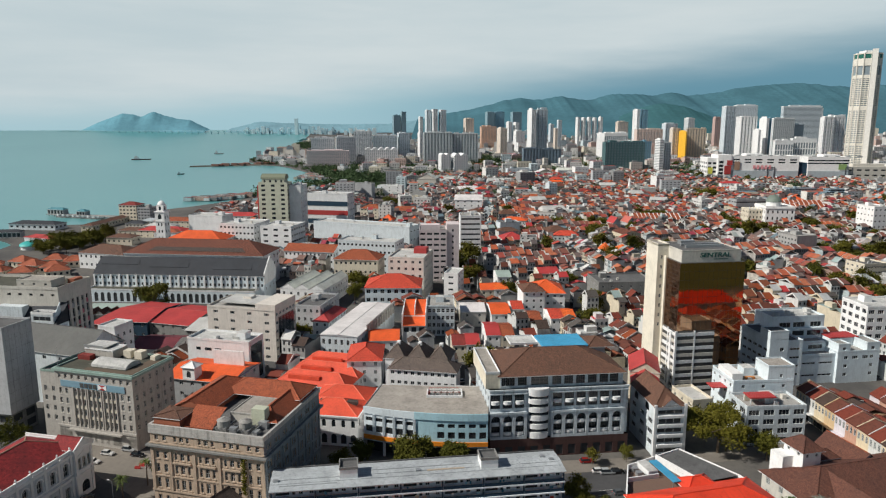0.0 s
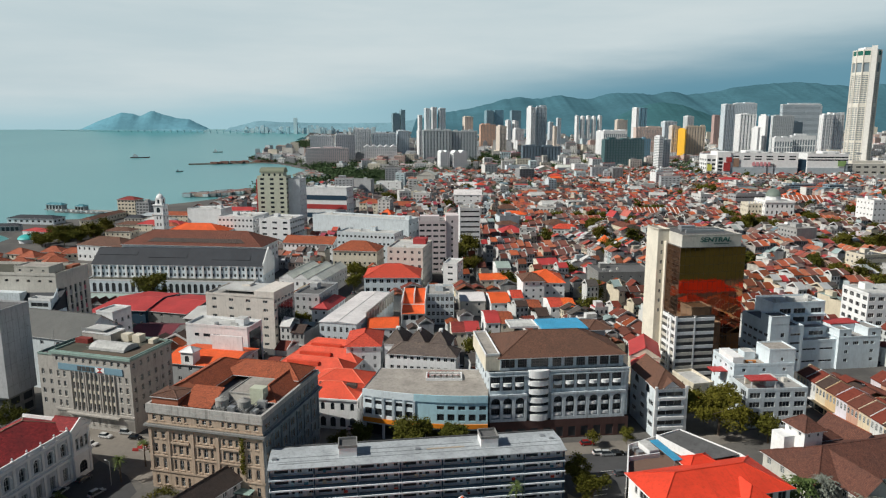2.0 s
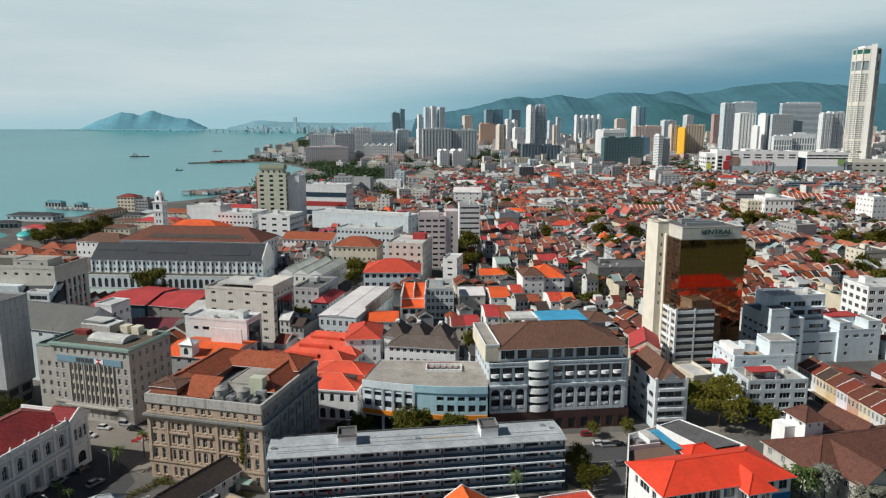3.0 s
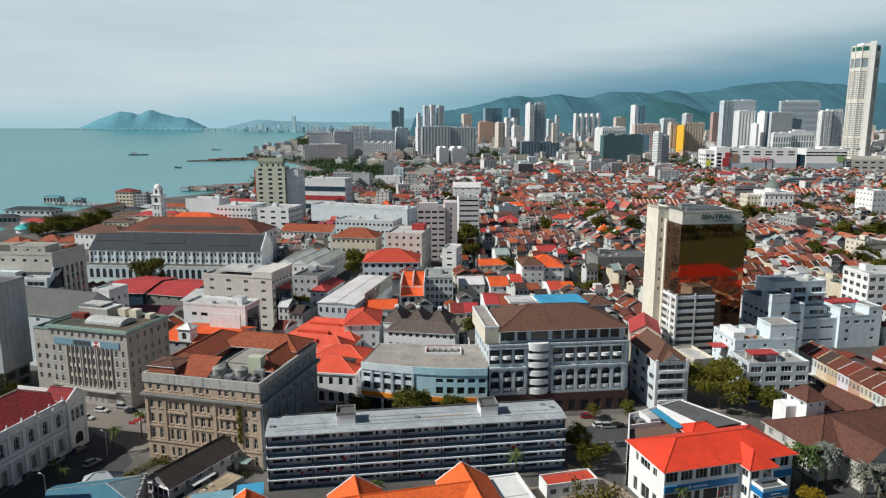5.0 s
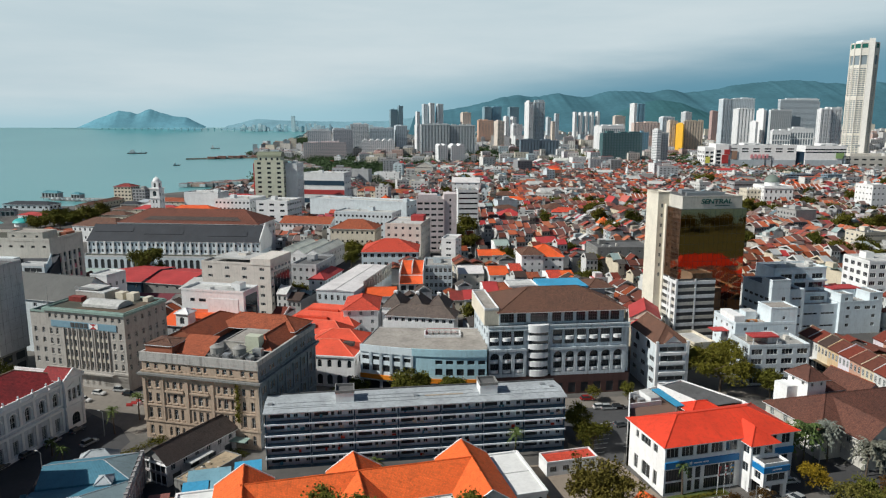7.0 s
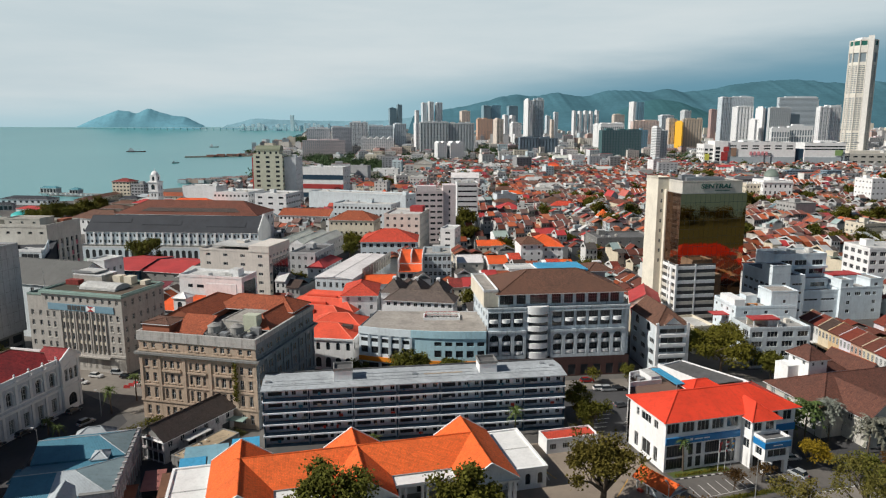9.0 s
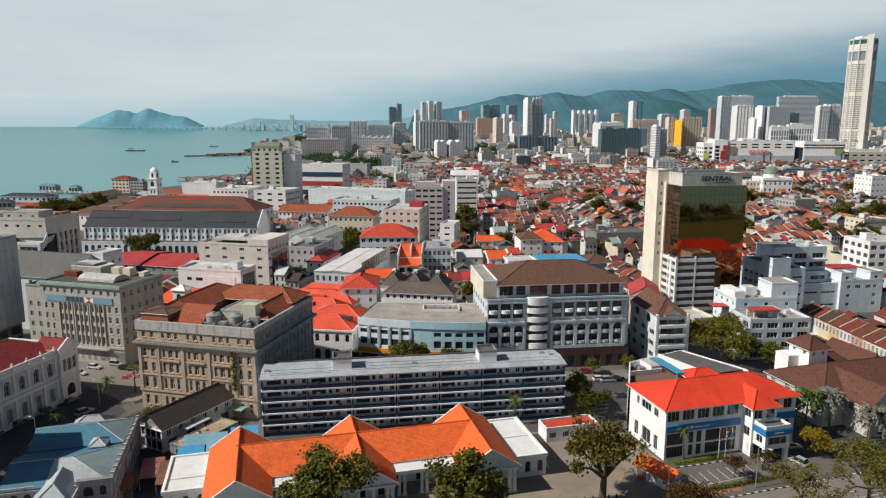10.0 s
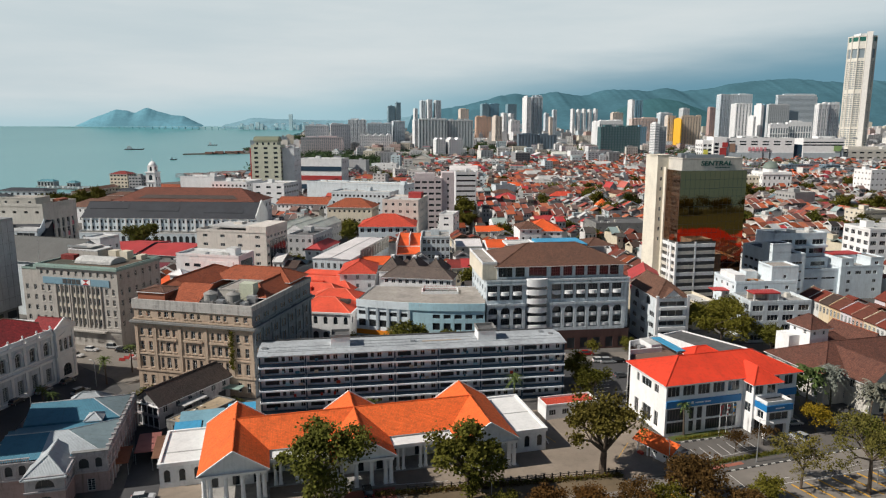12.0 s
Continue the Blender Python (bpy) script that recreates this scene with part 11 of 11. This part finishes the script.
# ---- the waterside ----
def ship(label, x, y, yaw, L, c):
    root = new("ship")
    root.matrix_world = pose(x, y, bowl(x, y) - 2.0, 0, 0, yaw) @ Matrix.Scale(1.25, 4)
    tagged(root, label, "ship", "ships at anchor")
    g = G()
    k = min(1.0, L / 20)
    deck = 2.0 + 1.2 * k - 1.0
    prof = [(-L / 2, -1), (L / 2 - 3 * k, -1), (L / 2 + k, deck + k), (L / 2 - 8 * k, deck), (-L / 2, deck)]
    n, w = len(prof), max(1.1, L * 0.09)
    for s in (-1, 1):
        g.v += [(a, s * w * (0.25 if a > L / 2 - 1 else 1), b) for a, b in prof]
    for i in range(n):
        j = (i + 1) % n
        g.f.append((i, j, n + j, n + i)), g.mi.append(0), g.uv.extend([(0, 0)] * 4)
    g.f += [tuple(reversed(range(n))), tuple(range(n, 2 * n))]
    g.mi += [0, 0]
    g.uv += [(0, 0)] * (2 * n)
    g.ob("hull", c, root)
    g = G()
    g.box(-L * 0.38, -w * 0.7, deck, -L * 0.12, w * 0.7, deck + 4.8 * k)
    if L > 20:
        g.box(-L * 0.34, -w * 0.5, deck + 4.8 * k, -L * 0.2, w * 0.5, deck + 7.4 * k)
    g.ob("deck_house", WHITE, root)
    g = G()
    g.rod((L * 0.2, 0, deck - 0.2), (L * 0.2, 0, deck + 8 * k), 0.3 * k, 0.15 * k)
    g.ob("mast", STEEL, root)


ship("dark coaster at anchor with pale deck house", -915, 2080, 10, 44, MAROON), ship("small grey vessel far out", -790, 2420, 6, 26, SOOT), ship("small fishing boat at anchor", -578, 1505, 20, 12, SOOT)


TEALR = sheet("teal_sheet_roof", (0.08, 0.25, 0.30), 0.5)


def jetty(label, x0, y0, x1, y1, sheds):
    L = math.hypot(x1 - x0, y1 - y0)
    t = Thing("jetty", label, "jetty", x0, y0, math.degrees(math.atan2(y1 - y0, x1 - x0)))
    t.boxes("deck", SCREED, (0, -5, 0, L, 5, 0.8))
    for k in range(int(L / 8)):
        for s in (-4, 4):
            g = G()
            g.rod((4 + 8 * k, s, -3), (4 + 8 * k, s, 0), 0.4)
            g.ob("pile", SOOT, t.root)
    for a, b, h, m in sheds:
        t.block(a, -4, b, 4, 0.8, h, GREYW, grid(b - a, max(3, int((b - a) / 4)), 2.9, (1.2,), h - 2.4, style="none"), (), (), depth=0.6, name="shed_wall", inner=SOOT)
        t.pitched(a, -4, b, 4, h, 2.0, m, 0.6, "x", (True, True))


jetty("concrete jetty with a teal-roofed hall at its head", -474, 813, -376, 786, ((2, 25, 6.6, TEALR), (44, 56, 5.6, TEALR)))
for k in range(9):
    ship("small dark fishing boat moored by the jetty", -452 + 7 * k, 797 - 2.2 * k, -12 + 9 * (k % 3), 7, SOOT)
jetty("ferry jetty with a long dark roof", -475, 628, -396, 640, ((0, 76, 6, SLATE),))
B_ = block_building
B_("low ferry terminal with dark roof", -445, 690, -8, 52, 18, 6, 1, 8, 3, COOL, "pitched", SLATE, (3, 2), rise=2.5)
B_("open shed with crimson roof", -378, 606, -20, 34, 14, 6, 1, 0, 0, WHITE, "pitched", CRIMSON, rise=2)
B_("four-storey waterside office with red roof", -357, 745, -10, 21, 16, 19, 5, 5, 4, CREAM, "pitched", MAHOG, (2.4, 1.6), rise=3)
B_("five-storey pale waterside office block", -335, 741, -10, 15, 16, 16, 5, 4, 4, GREYW, "flat", SCREED, (2.4, 1.6))
B_("long low cream customs shed", -352, 676, 86, 84, 12, 6, 1, 14, 2, CREAM, "pitched", BROWN, (2.0, 1.6), rise=2)
SEAR = tiles("seaside_orange_tiles", (0.46, 0.125, 0.06), 0.5)
for k, (x, y) in enumerate(((-326, 500), (-310, 486), (-322, 464), (-304, 506), (-290, 478), (-300, 458), (-284, 498), (-336, 482), (-276, 462))):
    B_("low seaside villa with rust tiled roof", x, y, -14 + 6 * k, 15, 12, 5, 1, 4, 3, CREAM, "pitched", SEAR, (1.6, 1.8), rise=3.4, group="seaside villas")
B_("row of low port houses with tiled roofs", -300, 700, -8, 40, 14, 8, 2, 7, 3, CREAM, "pitched", RUST, (1.3, 1.4), rise=3)
B_("row of low port sheds with crimson roofs", -290, 640, -8, 44, 16, 7, 2, 7, 3, CREAM, "pitched", CRIMSON, (1.3, 1.4), rise=3)
B_("row of low port sheds with crimson roofs", -262, 740, -6, 60, 18, 8, 2, 9, 3, WHITE, "pitched", CRIMSON, (1.3, 1.4), rise=3)
for k, (x, y, w, d, h, wm, rm, words) in enumerate(((-312, 645, 26, 14, 6, CREAM, BROWN, "low port house with a brown tiled roof"), (-300, 676, 30, 14, 6, WHITE, ZINC, "low port shed with a pale sheet roof"), (-270, 628, 22, 14, 7, WHITE, SEAR, "low port house with an orange roof"), (-296, 712, 34, 12, 5, COOL, ZINC, "long port shed with a grey roof"),
                                                   (-300, 598, 24, 14, 7, CREAM, BROWN, "port house with a brown hipped roof"), (-322, 718, 24, 12, 5, COOL, PATCH, "port shed with a zinc roof"), (-258, 690, 24, 14, 7, WHITE, SEAR, "port house with an orange tiled roof"), (-330, 700, 20, 10, 5, BONE, SLATE, "small dark roofed port shed"))):
    B_(words, x, y, -10 + 3 * (k % 3), w, d, h, 1, 5, 2, wm, "pitched", rm, (1.6, 1.6), rise=2.4, group="port houses")
t = Thing("domed_pavilion", "round pavilion with a turquoise domed roof", "pavilion", -356, 578, 0)
g = G()
g.rod((0, 0, 0), (0, 0, 3.2), 7.5, 7.5, 16)
g.ob("wall", WHITE, t.root)
g = G()
for k in range(5):
    g.rod((0, 0, 3.2 + 4 * math.sin(0.3 * k)), (0, 0, 3.2 + 4 * math.sin(0.3 * (k + 1))), 8.4 * math.cos(0.3 * k), 8.4 * math.cos(0.3 * (k + 1)), 20)
g.ob("dome", plain("turquoise_roofing", (0.05, 0.42, 0.40), 0.5), t.root, smooth=True)
g = G()
rng = random.Random(77)
for k in range(330):
    if k < 150:
        y = rng.uniform(965, 1055)
        x = -365 + 85 * (y - 965) / 90 + rng.uniform(-12, 30)
    else:
        x, y = rng.uniform(-300, -140), rng.uniform(1345, 1500)
    w, d = rng.uniform(6, 12), rng.uniform(6, 12)
    g.box(x, y, -1, x + w, y + d, rng.uniform(2.6, 4.2), 0, False, rng.choice((2, 2, 3, 1)))
tagged(g.ob("stilt_village", HOUSE), "crowded tin-roofed huts on stilts over the water", "huts", kind="stuff")

# trees through the town
base_trees = [tree("dark round town tree between roofs", 120, 330, 10, 6.5, LEAF, 61, 0.4, 1300, 1.0, group="town trees"), tree("spreading town tree between roofs", 152, 420, 9, 7.5, LIGHT, 62, 0.4, 1300, 1.0, group="town trees"), tree("tall town tree between roofs", 40, 400, 13, 6.5, LEAF, 63, 0.4, 1300, 1.0, group="town trees")]
for k, (x, y, s, turn) in enumerate(GROVE):
    copy_thing(base_trees[k % 3], pose(x, y, 0, 0, 0, turn) @ Matrix.Diagonal((s, s, s, 1)))

for k, (x, y, s_) in enumerate(TOWN_TREES):
    copy_thing(base_trees[k % 3], pose(x, y, land(x, y), 0, 0, 71 * k % 360) @ Matrix.Diagonal((s_, s_, s_ * 0.85, 1)))

# belt of trees on the sea side of the green and among the outer blocks
rng = random.Random(88)
for k in range(22):
    s_ = rng.uniform(0.9, 1.3)
    copy_thing(base_trees[k % 3], pose(190 + 13 * k + rng.uniform(-3, 3), 6 + 0.02 * 13 * k + rng.uniform(-5, 5), 0, 0, 0, rng.uniform(0, 360)) @ Matrix.Diagonal((s_, s_, s_, 1)))
